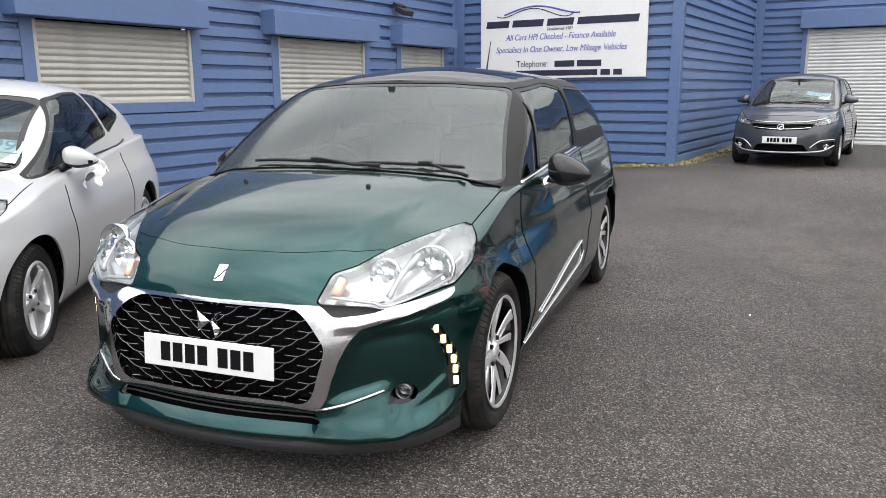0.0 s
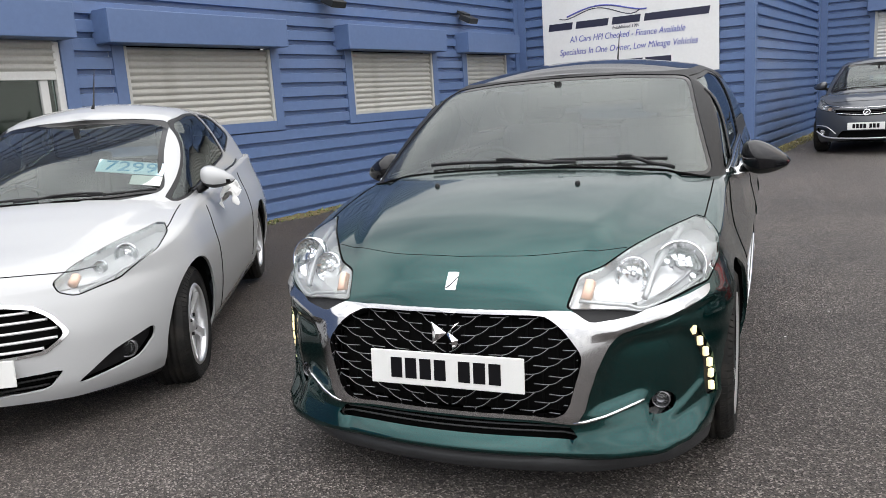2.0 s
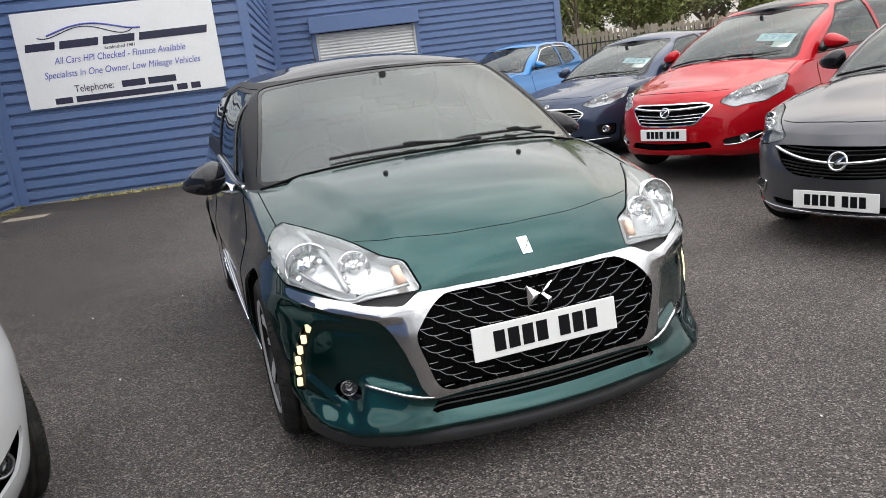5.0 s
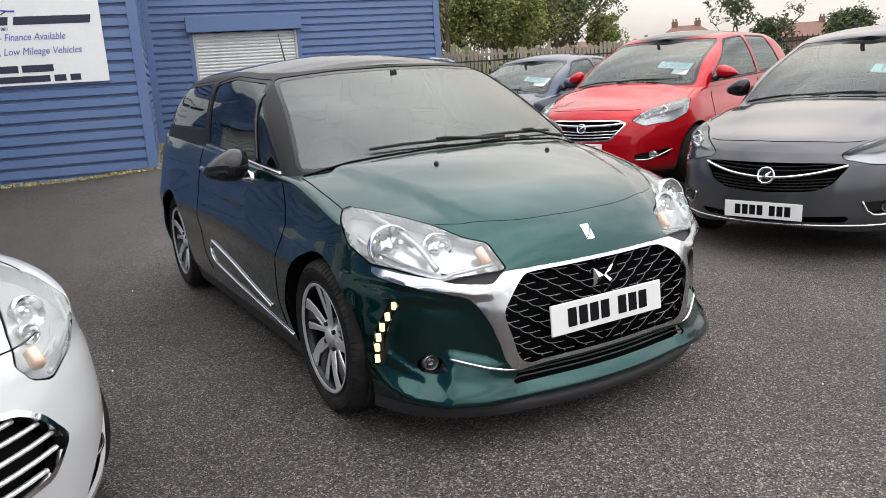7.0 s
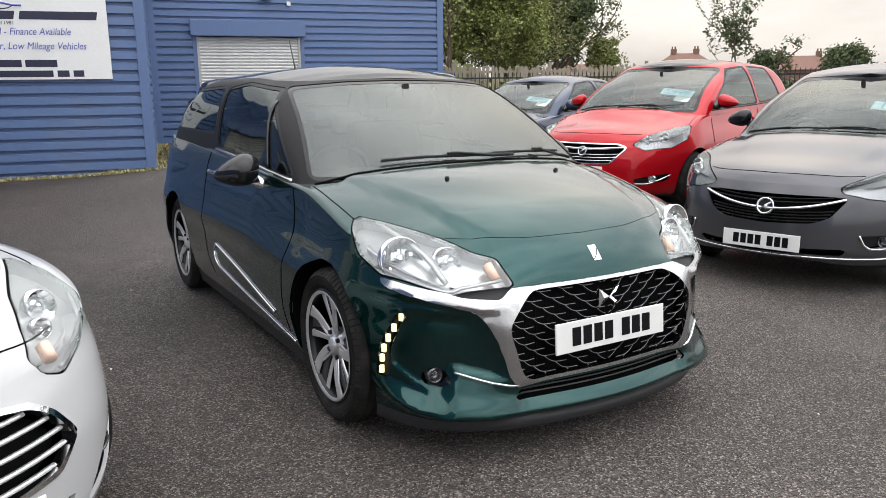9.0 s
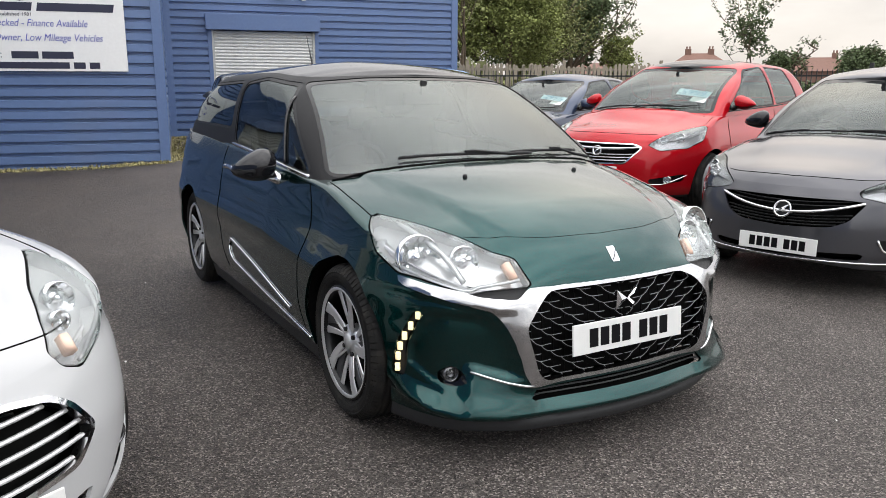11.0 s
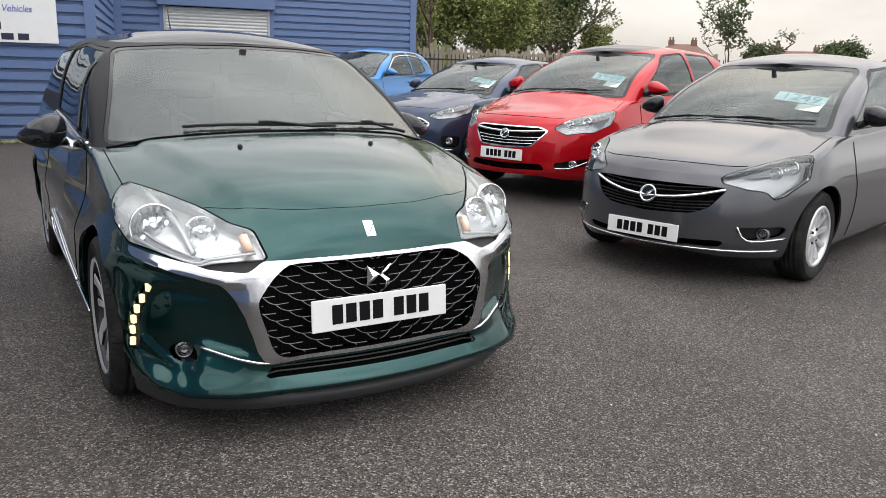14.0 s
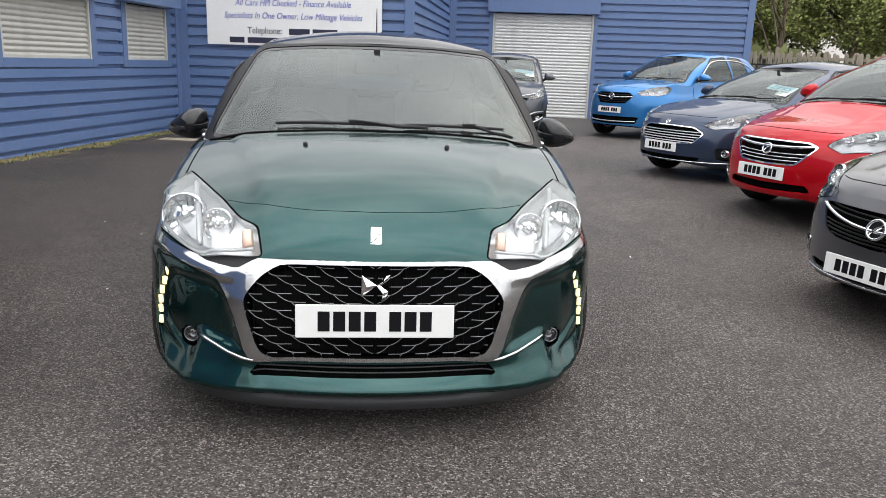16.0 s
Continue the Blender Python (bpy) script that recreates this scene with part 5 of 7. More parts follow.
    for sy in (0.38, -0.38):
        box("headrest", (cx - 2.28, sy - 0.13, 0.98), (cx - 2.2, sy + 0.13, 1.13), M_CABIN, car, 0.03)
    mx = float(curve(s["screen"])(0.8)) - 0.07
    mz = s["cowl"] + 0.72 * (float(curve(s["roof_edge"])(mx - 0.2)) - s["cowl"])
    rv = box("cabin_mirror", (mx - 0.03, -0.11, mz - 0.03), (mx - 0.01, 0.11, mz + 0.03), M_BLACK, car, 0.008)
    box("mirror_stalk", (mx - 0.02, -0.015, mz + 0.02), (mx, 0.015, mz + 0.09), M_BLACK, rv)
    if "aerial" in s:
        ax0, al = s["aerial"]
        h, nn = drop_on(cabin_tree, (ax0, 0.0, 2.0), DOWN)
        ae = tube_ob("aerial", [h, h + Vector((-0.03, 0, 0.03)), h + Vector((-al * 0.55, 0, al))], [0.012, 0.006, 0.0025], M_BLACK, car, 6)
    sw = new("steering_wheel")
    sw.parent = car
    sw.matrix_local = Matrix.Translation((cx - 0.78, -0.36, s["cowl"] - 0.1)) @ pose(0, 0, 0, 0, -66, 0)
    ring = [(0.18 * math.cos(a), 0.18 * math.sin(a), 0) for a in np.linspace(0, 2 * math.pi, 29)]
    tube_ob("rim", ring, 0.014, M_BLACK, sw, 6)
    box("boss", (-0.06, -0.09, -0.02), (0.05, 0.09, 0.015), M_BLACK, sw, 0.012)
    return car, low_tree, tree, low


def hatch(W, H, wb, fo, ro, hb, hc, **more):
    """Spec of a plain hatchback from its main sizes: width, height, wheelbase, overhangs, nose and cowl heights."""
    w, e, cw = W / 2, fo - more.get("step", 0.10), more.get("cowl_x", -0.36)
    tx = more.get("top_x", cw - 0.86)
    sh = more.get("shoulder_h", 0.0)
    rr = -wb - ro
    s = dict(
        wb=wb, R=0.305, arch=0.345, track=W - 0.24, floor=0.17, n=3.2, m=2.0, xs=-0.25, cowl=hc,
        nose=((0.14, fo - 0.14), (0.2, fo - 0.04), (0.3, fo), (0.45, fo - 0.005), (hb - 0.08, fo - 0.05), (hb, e)),
        wide=((0.15, w - 0.08), (0.27, w - 0.03), (0.45, w - 0.005), (0.6, w), (0.75, w - 0.025), (0.88, w - 0.07), (1.05, w - 0.11)),
        tail=((0.15, rr + 0.1), (0.3, rr), (0.55, rr), (0.8, rr + 0.06), (1.05, rr + 0.12)),
        shoulder=((e, hb), (e - 0.1, hb + 0.015), (0.3, hb + 0.085), (0, hb + 0.15), (cw - 0.05, hc - 0.07 + sh), (-wb * 0.5, hc - 0.03 + sh), (-wb, hc + 0.05 + sh), (rr + 0.1, hc + 0.07 + sh)),
        crown=((e, hb), (e - 0.06, hb + 0.055), (e - 0.16, hb + 0.10), (0.25, hb + 0.155), (0, hc - 0.05), (cw + 0.08, hc), (-wb, hc + 0.08), (rr + 0.1, hc + 0.07)),
        screen=((0, cw + 0.10), (0.5, cw - 0.29), (1, tx)),
        cabin=((0, w - 0.085), (0.5, w - 0.135), (0.8, w - 0.19), (0.93, w - 0.235), (1, w - 0.29)),
        hatch=((0, rr + 0.14), (0.5, rr + 0.24), (1, rr + 0.48)),
        roof_edge=((rr + 0.4, H - 0.13), (-wb * 0.9, H - 0.075), (tx - 0.5, H - 0.06), (tx - 0.1, H - 0.105), (tx, H - 0.125)),
        roof=((rr + 0.4, H - 0.08), (-wb * 0.9, H - 0.015), (tx - 0.5, H), (tx - 0.1, H - 0.05), (tx, H - 0.09)),
        screen_glass=((0, hc - 0.01), (w - 0.17, hc - 0.035), (w - 0.30, H - 0.12), (0, H - 0.095)), screen_back=tx - 0.22,
        side_glass=(("door_window", ((cw - 0.32, hc + 0.01 + sh), (tx - 0.12, H - 0.14), (tx - 0.55, H - 0.105), (tx - 0.75, hc + 0.045 + sh))),
                    ("rear_door_window", ((tx - 0.83, hc + 0.05 + sh), (tx - 0.66, H - 0.105), (-wb * 0.9, H - 0.12), (-wb - 0.02, hc + 0.12 + sh), (-wb * 0.93, hc + 0.085 + sh)))),
        rear_glass=((0, hc + 0.10), (w - 0.28, hc + 0.12), (w - 0.36, H - 0.14), (0, H - 0.12)), rear_front=rr + 0.55,
        lip=((-9, 0.2), (0.2, 0.2), (0.9, 0.2)), mirror=((cw - 0.42, w - 0.10, hc + 0.05), (0.22, 0.15, 0.10)),
        handles=((tx - 0.62, hc - 0.13),),
        wipers=((((cw + 0.02, 0.06, hc), (cw + 0.0, 0.34, hc), (cw - 0.1, 0.58, hc)), ((cw + 0.08, -0.1, hc), (cw + 0.02, 0.1, hc), (cw, 0.3, hc))),
                (((cw + 0.0, -0.6, hc), (cw + 0.02, -0.25, hc), (cw + 0.02, 0.0, hc)), ((cw + 0.02, -0.62, hc), (cw + 0.02, -0.4, hc), (cw + 0.02, -0.3, hc)))),
        lines=(("seam", ((cw - 0.22, 0.9, 0.24), (cw - 0.24, 0.9, 0.5), (cw - 0.2, 0.9, 0.7), (cw - 0.26, 0.9, hc - 0.1)), (0, -1, 0), 0.004, M_DARK, 0.0),
               ("seam", ((tx - 0.72, 0.9, 0.3), (tx - 0.78, 0.9, 0.6), (tx - 0.78, 0.9, hc - 0.02)), (0, -1, 0), 0.004, M_DARK, 0.0),
               ("bonnet_front", ((e - 0.075, 0.0, 2), (e - 0.095, 0.2, 2), (e - 0.15, 0.40, 2), (e - 0.22, 0.52, 2)), DOWN, 0.003, M_DARK, 0.0),
               ("bonnet_seam", ((0.06, w - 0.125, 2), (0.0, w - 0.12, 2), (cw, w - 0.14, 2)), DOWN, 0.003, M_DARK, 0.0),
               ("window_strip", ((cw - 0.3, 0.9, hc - 0.012 + sh), (tx - 0.75, 0.9, hc + 0.024 + sh), (-wb * 0.93, 0.9, hc + 0.06 + sh)), (0, -1, 0), 0.008, M_BLACK, 0.002)),
    )
    s["lines"] = s["lines"] + more.get("more_lines", ())
    s.update({k: v for k, v in more.items() if k not in ("step", "cowl_x", "top_x", "shoulder_h", "more_lines")})
    return s


def facing(x, y, deg, z=0.0):
    return Matrix.Translation((x, y, z)) @ pose(0, 0, 0, 0, 0, deg)


DS_WHEEL = dict(rim=0.222, n=5, barrel=M_ALLOYBLACK, face=M_SILVER, width=0.195, hub=M_SILVER, spin=12, cap=0.004,
                spokes=((0.012, 0.030, 20, M_SILVER, 0.004, 0.0), (0.013, 0.028, 27, M_GUNMETAL, -0.008, 0.13), (0.007, 0.006, -14, M_SILVER, 0.003, 0.36), (0.008, 0.017, 6, M_SILVER, -0.006, 0.60), (0.012, 0.026, 2, M_ALLOYBLACK, -0.014, 0.50)))
ALLOY5 = dict(rim=0.205, n=5, barrel=M_SILVER, face=M_SILVER, spokes=((0.022, 0.018, 6, M_SILVER, 0, 0.0), (0.022, 0.018, -6, M_SILVER, 0, 0.12)))
ALLOY10 = dict(rim=0.205, n=10, barrel=M_SILVER, face=M_SILVER, spokes=((0.014, 0.018, 0, M_SILVER, 0, 0.0),))

# the green hero car
DS_CHEEK = ((0.455, 0.40), (0.50, 0.50), (0.545, 0.532), (0.70, 0.545), (0.735, 0.50), (0.765, 0.40), (0.755, 0.345), (0.70, 0.285), (0.655, 0.262), (0.61, 0.275), (0.585, 0.335), (0.49, 0.308), (0.435, 0.30))


def ds_sculpt(p):
    """Bumper corners pushed out beside the grille, hollow cheeks, and a winglet shelf over a tucked-in skirt."""
    y, z = np.abs(p[:, 1]), p[:, 2]
    ahead = np.clip((p[:, 0] - 0.05) / 0.2, 0, 1)
    low = np.interp(y, (0, 0.40, 0.46, 0.50, 0.64, 0.70, 0.76, 0.80), (0.182, 0.180, 0.178, 0.176, 0.180, 0.192, 0.235, 0.30))
    high = np.interp(y, (0, 0.38, 0.405, 0.52, 0.60, 0.63, 0.68, 0.745, 0.80), (0.226, 0.228, 0.275, 0.302, 0.322, 0.272, 0.256, 0.295, 0.36))
    deep = np.interp(y, (0, 0.36, 0.46, 0.62, 0.72, 0.80), (0.036, 0.036, 0.058, 0.074, 0.066, 0.020))
    rise = np.clip((high - z) / (high - low), 0, 1)
    jut = deep * rise * (1 - 0.85 * np.clip((low - z) / 0.018, 0, 1))
    hollow = 0.024 * np.clip(-poly_sdf(DS_CHEEK, np.stack([y, z], 1)) / 0.022, 0, 1)
    corner = 0.040 * np.exp(-((y - 0.42) / 0.10) ** 2) * np.clip((0.62 - z) / 0.04, 0, 1) * np.clip((z - 0.19) / 0.1, 0.15, 1) - 0.022 * np.clip((y - 0.66) / 0.08, 0, 1) * np.clip((0.6 - z) / 0.1, 0, 1)
    # the chrome wing leans back above a sharp lower edge
    edge = 0.552 + 0.24 * np.clip(y - 0.52, 0, 0.25)
    wing = 0.026 * np.where(z > edge, np.clip(1 - (z - edge) / 0.06, 0, 1), np.clip(1 - (edge - z) / 0.014, 0, 1)) * np.clip((y - 0.46) / 0.06, 0, 1)
    skirt = 0.010 * np.clip((0.158 - z) / 0.012, 0, 1)
    out = p.copy()
    out[:, 0] += (jut * 0.9 - hollow + corner + skirt + wing) * ahead
    out[:, 1] += np.sign(p[:, 1]) * jut * ahead * 0.35 * np.clip((y - 0.45) / 0.3, 0, 1)
    # fuller doors under the belt line
    out[:, 1] += np.sign(p[:, 1]) * np.interp(z, (0.5, 0.62, 0.74, 0.86, 1.0), (0, 0.026, 0.040, 0.030, 0.012)) * np.clip((-0.35 - p[:, 0]) / 0.6, 0, 1) * np.clip((y - 0.5) / 0.2, 0, 1)
    return out


DS_GRILLE = ((0, 0.600), (0.312, 0.598), (0.374, 0.566), (0.426, 0.500), (0.428, 0.468), (0.385, 0.318), (0.347, 0.291), (0, 0.292))
DS = dict(
    fine=1.4, dome=(0.014, 0.40, 0.60), axle=-0.09, wb=2.464, R=0.308, arch=0.345, track=1.46, floor=0.108, sculpt=ds_sculpt, n=4.5, m=2.0, xs=-0.28, cowl=0.945, rise=0.0,
    paint=M_GREEN, roof_paint=M_BLACKPAINT, pillar_paint=M_PILLAR, mirror_paint=M_BLACKPAINT, mirror_foot=M_CHROME, glass=M_HAZEGLASS, privacy=True, frit=0.014, aerial=(-2.5, 0.22), chrome_paint=M_SATIN,
    pillar_split=((-3.2, 1.30), (-2.2, 1.345), (-1.6, 1.352), (-1.13, 1.329), (-1.0, 1.3395), (-0.2, 1.3395)),
    nose=((0.10, 0.595), (0.13, 0.615), (0.16, 0.622), (0.2, 0.622), (0.26, 0.605), (0.34, 0.60), (0.45, 0.597), (0.55, 0.58), (0.606, 0.56)),
    wide=((0.10, 0.775), (0.25, 0.825), (0.4, 0.852), (0.55, 0.848), (0.65, 0.818), (0.72, 0.795), (0.8, 0.783), (0.9, 0.775), (1.0, 0.755)), flare=0.008,
    tail=((0.15, -3.02), (0.3, -3.14), (0.5, -3.16), (0.7, -3.12), (0.9, -3.05), (1.0, -3.0)),
    shoulder=((0.56, 0.606), (0.5, 0.612), (0.45, 0.632), (0.3, 0.70), (0.15, 0.75), (0, 0.79), (-0.2, 0.845), (-0.4, 0.885), (-0.6, 0.9), (-1.7, 0.96), (-2.6, 0.995), (-3.0, 1.0)),
    crown=((0.56, 0.606), (0.535, 0.65), (0.49, 0.705), (0.41, 0.765), (0.27, 0.83), (0, 0.905), (-0.2, 0.94), (-0.35, 0.955), (-2.6, 1.03), (-3.0, 1.0)),
    screen=((0, -0.27), (0.5, -0.63), (1, -1.03)),
    cabin=((0, 0.782), (0.5, 0.73), (0.8, 0.672), (0.93, 0.625), (1, 0.57)),
    hatch=((0, -3.0), (0.5, -2.92), (1, -2.7)),
    roof_edge=((-2.8, 1.31), (-2.2, 1.355), (-1.6, 1.362), (-1.30, 1.338), (-1.13, 1.328), (-1.03, 1.338), (-1.0, 1.34)),
    roof=((-2.8, 1.36), (-2.2, 1.415), (-1.6, 1.422), (-1.30, 1.40), (-1.12, 1.37), (-1.03, 1.343), (-1.0, 1.34)),
    screen_glass=((0, 0.945), (0.735, 0.91), (0.588, 1.303), (0.3, 1.326), (0, 1.331)), screen_back=-1.24,
    side_glass=(("door_window", ((-0.56, 0.918), (-1.70, 0.985), (-1.79, 1.29), (-1.5, 1.315), (-1.1, 1.285))),
                ("quarter_window", ((-1.88, 1.30), (-1.82, 1.06), (-2.78, 1.06), (-2.6, 1.28)))),
    rear_glass=((0, 1.05), (0.55, 1.07), (0.48, 1.30), (0, 1.33)), rear_front=-2.6,
    lip=((-9, 0.20), (-0.5, 0.20), (0.2, 0.175), (0.45, 0.158), (0.55, 0.158), (0.62, 0.165), (0.8, 0.165)),
    front=(("chrome", ((0, 0.612), (0.385, 0.612), (0.45, 0.585), (0.56, 0.594), (0.60, 0.606), (0.706, 0.632), (0.765, 0.652), (0.765, 0.622), (0.72, 0.603), (0.652, 0.580), (0.58, 0.561), (0.526, 0.544), (0.495, 0.504), (0.466, 0.439), (0.445, 0.37), (0.431, 0.316), (0.408, 0.277), (0, 0.279)), 0.012),
           ("grille", DS_GRILLE, 0.03),
           ("lamp_shelf", ((0.385, 0.640), (0.389, 0.611), (0.452, 0.580), (0.56, 0.590), (0.60, 0.604), (0.58, 0.640)), 0.01),
           ("intake", ((0, 0.271), (0.386, 0.267), (0.415, 0.236), (0.39, 0.226), (0, 0.226)), 0.0),
           ("led_recess", ((0.712, 0.536), (0.738, 0.536), (0.778, 0.43), (0.792, 0.300), (0.758, 0.296), (0.748, 0.42)), 0.012),
           ("fog_recess", ((0.602, 0.325), (0.64, 0.352), (0.678, 0.325), (0.674, 0.285), (0.64, 0.272), (0.606, 0.285)), 0.03)),
    recess=M_BLACKPAINT,
    lamp=dict(outline=((-0.01, 0.728, 0.832), (0.12, 0.655, 0.812), (0.29, 0.535, 0.76), (0.397, 0.462, 0.717), (0.45, 0.405, 0.707), (0.525, 0.380, 0.622), (0.50, 0.46, 0.618), (0.475, 0.545, 0.614), (0.455, 0.59, 0.602), (0.36, 0.67, 0.622), (0.25, 0.748, 0.645), (0.15, 0.785, 0.715), (0.06, 0.772, 0.79)),
              bulbs=(((0.27, 0.680, 0.715), 0.075, M_REFLECT), ((0.36, 0.545, 0.70), 0.052, M_REFLECT)), fluted=True,
              strips=((((0.10, 0.67, 0.80), (0.30, 0.60, 0.70), (0.42, 0.585, 0.625)), 0.011, M_LAMPGREY, "divider"), (((0.445, 0.435, 0.69), (0.485, 0.425, 0.64)), 0.019, M_ORANGE, "indicator"), (((0.485, 0.40, 0.632), (0.46, 0.55, 0.622), (0.44, 0.60, 0.612), (0.33, 0.69, 0.635), (0.22, 0.755, 0.67)), 0.007, M_LAMPGREY, "lower_band"),), bowl=M_LAMPGREY, label="large clear headlight with round chrome reflectors", shrink=1.0, round=0.016),
    bars=((((0, 0.271), (0.386, 0.267), (0.415, 0.236), (0.39, 0.226), (0, 0.226)), (0.258, 0.243), 0.004, M_SKIRT, 0.012, 0.0),), fogs=(((0.64, 0.312), 0.026, M_FOG),), lip_paint=M_SKIRT,
    lines=(("bonnet_line", ((0.30, 0.52, 2), (0.36, 0.40, 2), (0.415, 0.22, 2), (0.432, 0.0, 2)), DOWN, 0.0011, M_DARK, 0.0),
           ("bonnet_seam", ((0.0, 0.73, 2), (-0.2, 0.735, 2), (-0.40, 0.735, 2)), DOWN, 0.0025, M_DARK, 0.0),
           ("bonnet_gap", ((-0.30, 0.0, 2), (-0.32, 0.3, 2), (-0.38, 0.6, 2), (-0.42, 0.72, 2)), DOWN, 0.006, M_DARK, 0.0),
           ("seam", ((-0.50, 0.95, 0.26), (-0.52, 0.95, 0.5), (-0.46, 0.95, 0.7), (-0.50, 0.95, 0.88)), (0, -1, 0), 0.0025, M_DARK, 0.0),
           ("seam", ((-1.72, 0.95, 0.28), (-1.82, 0.95, 0.5), (-1.84, 0.95, 0.8), (-1.8, 0.95, 0.95)), (0, -1, 0), 0.0025, M_DARK, 0.0),
           ("chrome_strip", ((0.57, 0.40, 0.281), (0.55, 0.485, 0.296), (0.5, 0.59, 0.331)), FRONT, 0.006, M_CHROME, 0.002),
           ("window_strip", ((-0.55, 0.95, 0.905), (-1.2, 0.95, 0.945), (-1.72, 0.95, 0.972)), (0, -1, 0), 0.01, M_CHROME, 0.002),
           ("side_trim", ((-0.66, 0.95, 0.31), (-1.1, 0.95, 0.40), (-1.584, 0.95, 0.468)), (0, -1, 0), 0.008, M_CHROME, 0.004),
           ("side_trim", ((-1.584, 0.95, 0.468), (-1.62, 0.95, 0.40), (-1.56, 0.95, 0.35)), (0, -1, 0), 0.006, M_CHROME, 0.004),
           ("sill_trim", ((-0.45, 0.95, 0.225), (-1.0, 0.95, 0.28), (-1.56, 0.95, 0.35)), (0, -1, 0), 0.006, M_CHROME, 0.003)),
    plate=(0.425, 0.012, -4.0), mirror=((-0.88, 0.795, 0.90), (0.20, 0.15, 0.11)),
    handles=((-1.62, 0.845),), handle_paint=M_CHROME,
    wipers=((((-0.37, -0.43, 1), (-0.335, -0.1, 1), (-0.325, 0.18, 1)), ((-0.30, 0.22, 1), (-0.305, 0.1, 1), (-0.345, -0.09, 1))),
            (((-0.335, 0.12, 1), (-0.37, 0.4, 1), (-0.41, 0.56, 1)), ((-0.33, 0.59, 1), (-0.345, 0.51, 1), (-0.378, 0.40, 1)))),
    wheel=DS_WHEEL,
)
DS_AT = facing(-1.889, 2.350, -78.8)
ds_car, ds_low, ds_tree, ds_shell = make_car("hatchback", DS_AT, DS, "dark green pearl three-door hatchback with a black roof")


def ds_details(car, tree):
    """Grille lattice, winged badge, bonnet badge, running lights, washer jets."""
    full = rounded(mirrored(DS_GRILLE), 0.06)
    step, cell = 0.029, 0.092
    for k in range(12):
        z0 = 0.272 + step * k
        for sd in (1, -1):
            for c in range(-1, 6):
                y0 = (c + (0.5 if k % 2 else 0.0)) * cell
                pts = []
                for t in np.linspace(0, 1, 15):
                    y = y0 + cell * t
                    if y > 0:
                        pts.append((y * sd, z0 + step * (max(0.0, t - 0.35) / 0.65) ** 2.2))
                for run in (inside_spans(full, pts) if len(pts) > 1 else ()):
                    line = []
                    for y, z in run:
                        h, nn = drop_on(tree, (1.2, y, z), FRONT)
                        line.append(h - nn * 0.016)
                    tube_ob("lattice_bar", line, 0.0036, M_INK, car, 5, 0.8)
                    tube_ob("lattice_edge", [p + Vector((0.004, 0, 0.002)) for p in line], 0.0011, M_LATTICE, car, 4)
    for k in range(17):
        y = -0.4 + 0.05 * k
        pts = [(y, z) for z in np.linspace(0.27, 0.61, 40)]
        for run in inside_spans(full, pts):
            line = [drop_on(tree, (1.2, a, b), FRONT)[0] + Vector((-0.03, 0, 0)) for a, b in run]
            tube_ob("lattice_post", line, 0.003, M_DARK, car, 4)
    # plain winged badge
    badge = new("grille_badge")
    badge.parent = car
    tagged(badge, "polished chrome winged badge")
    h, nn = drop_on(tree, (1.2, 0, 0.54), FRONT)

    def plate(pts, nm, depth=0.012):
        v = [(h.x + 0.006, y, z) for y, z in pts] + [(h.x + 0.006 - depth, y, z) for y, z in pts]
        c = len(pts)
        cy, cz = sum(p[0] for p in pts) / c, sum(p[1] for p in pts) / c
        v.append((h.x + 0.016, cy, cz))
        f = [(i, (i + 1) % c, 2 * c) for i in range(c)] + [(i, i + c, (i + 1) % c + c, (i + 1) % c) for i in range(c)]
        mesh_ob(nm, v, f, M_CHROME, badge)

    plate([(-0.046, 0.576), (-0.046, 0.502), (0.004, 0.541)], "badge_wing")
    plate([(0.004, 0.541), (0.034, 0.572), (0.048, 0.577), (0.017, 0.542)], "badge_tail")
    plate([(0.010, 0.545), (0.042, 0.520), (0.034, 0.498), (0.020, 0.486), (0.030, 0.512), (0.004, 0.538)], "badge_tail")
    # bonnet badge
    v, f = skin_patch(tree, [(-0.018, 0.664), (0.018, 0.664), (0.018, 0.712), (-0.018, 0.712)], YZ, FRONT, 0.003, 0.005, 0.01)
    mark = mesh_ob("bonnet_badge", v, f, M_CHROME, car, "small oblong chrome bonnet badge")
    line = skin_line(tree, [(1, -0.017, 0.668), (1, 0.0, 0.680), (1, 0.017, 0.70)], FRONT, 0.01, 0.004)
    tube_ob("badge_groove", line, 0.0015, M_SIGNDARK, mark, 4)
    for sd in (1, -1):
        for k in range(6):
            t = k / 5
            z = 0.518 - 0.196 * t
            y = 0.730 + 0.048 * math.sin(min(1.0, t * 1.25) * math.pi / 2)
            h, nn = drop_on(tree, (1.2, y * sd, z), FRONT)
            rot = Vector((1, 0, 0)).rotation_difference(nn).to_matrix().to_4x4()
            bm = bmesh.new()
            add_box(bm, (-0.012, -0.0085, -0.0145), (0.002, 0.0085, 0.0145), 0.003, Matrix.Translation(h - nn * 0.004) @ rot)
            part("running_light", bm, M_LED, car, "lit warm white running light", True)
        h, nn = drop_on(tree, (-0.077, 0.281 * sd, 1.5), DOWN)
        vv, ff = lathe([(0.0, 0.012), (0.007, 0.011), (0.010, 0.004), (0.011, -0.004)], 12)
        rot = Vector((0, 1, 0)).rotation_difference(nn).to_matrix().to_4x4()
        mesh_ob("washer_jet", [Matrix.Translation(h) @ rot @ Vector(p) for p in vv], ff, M_BLACK, car, "", True)
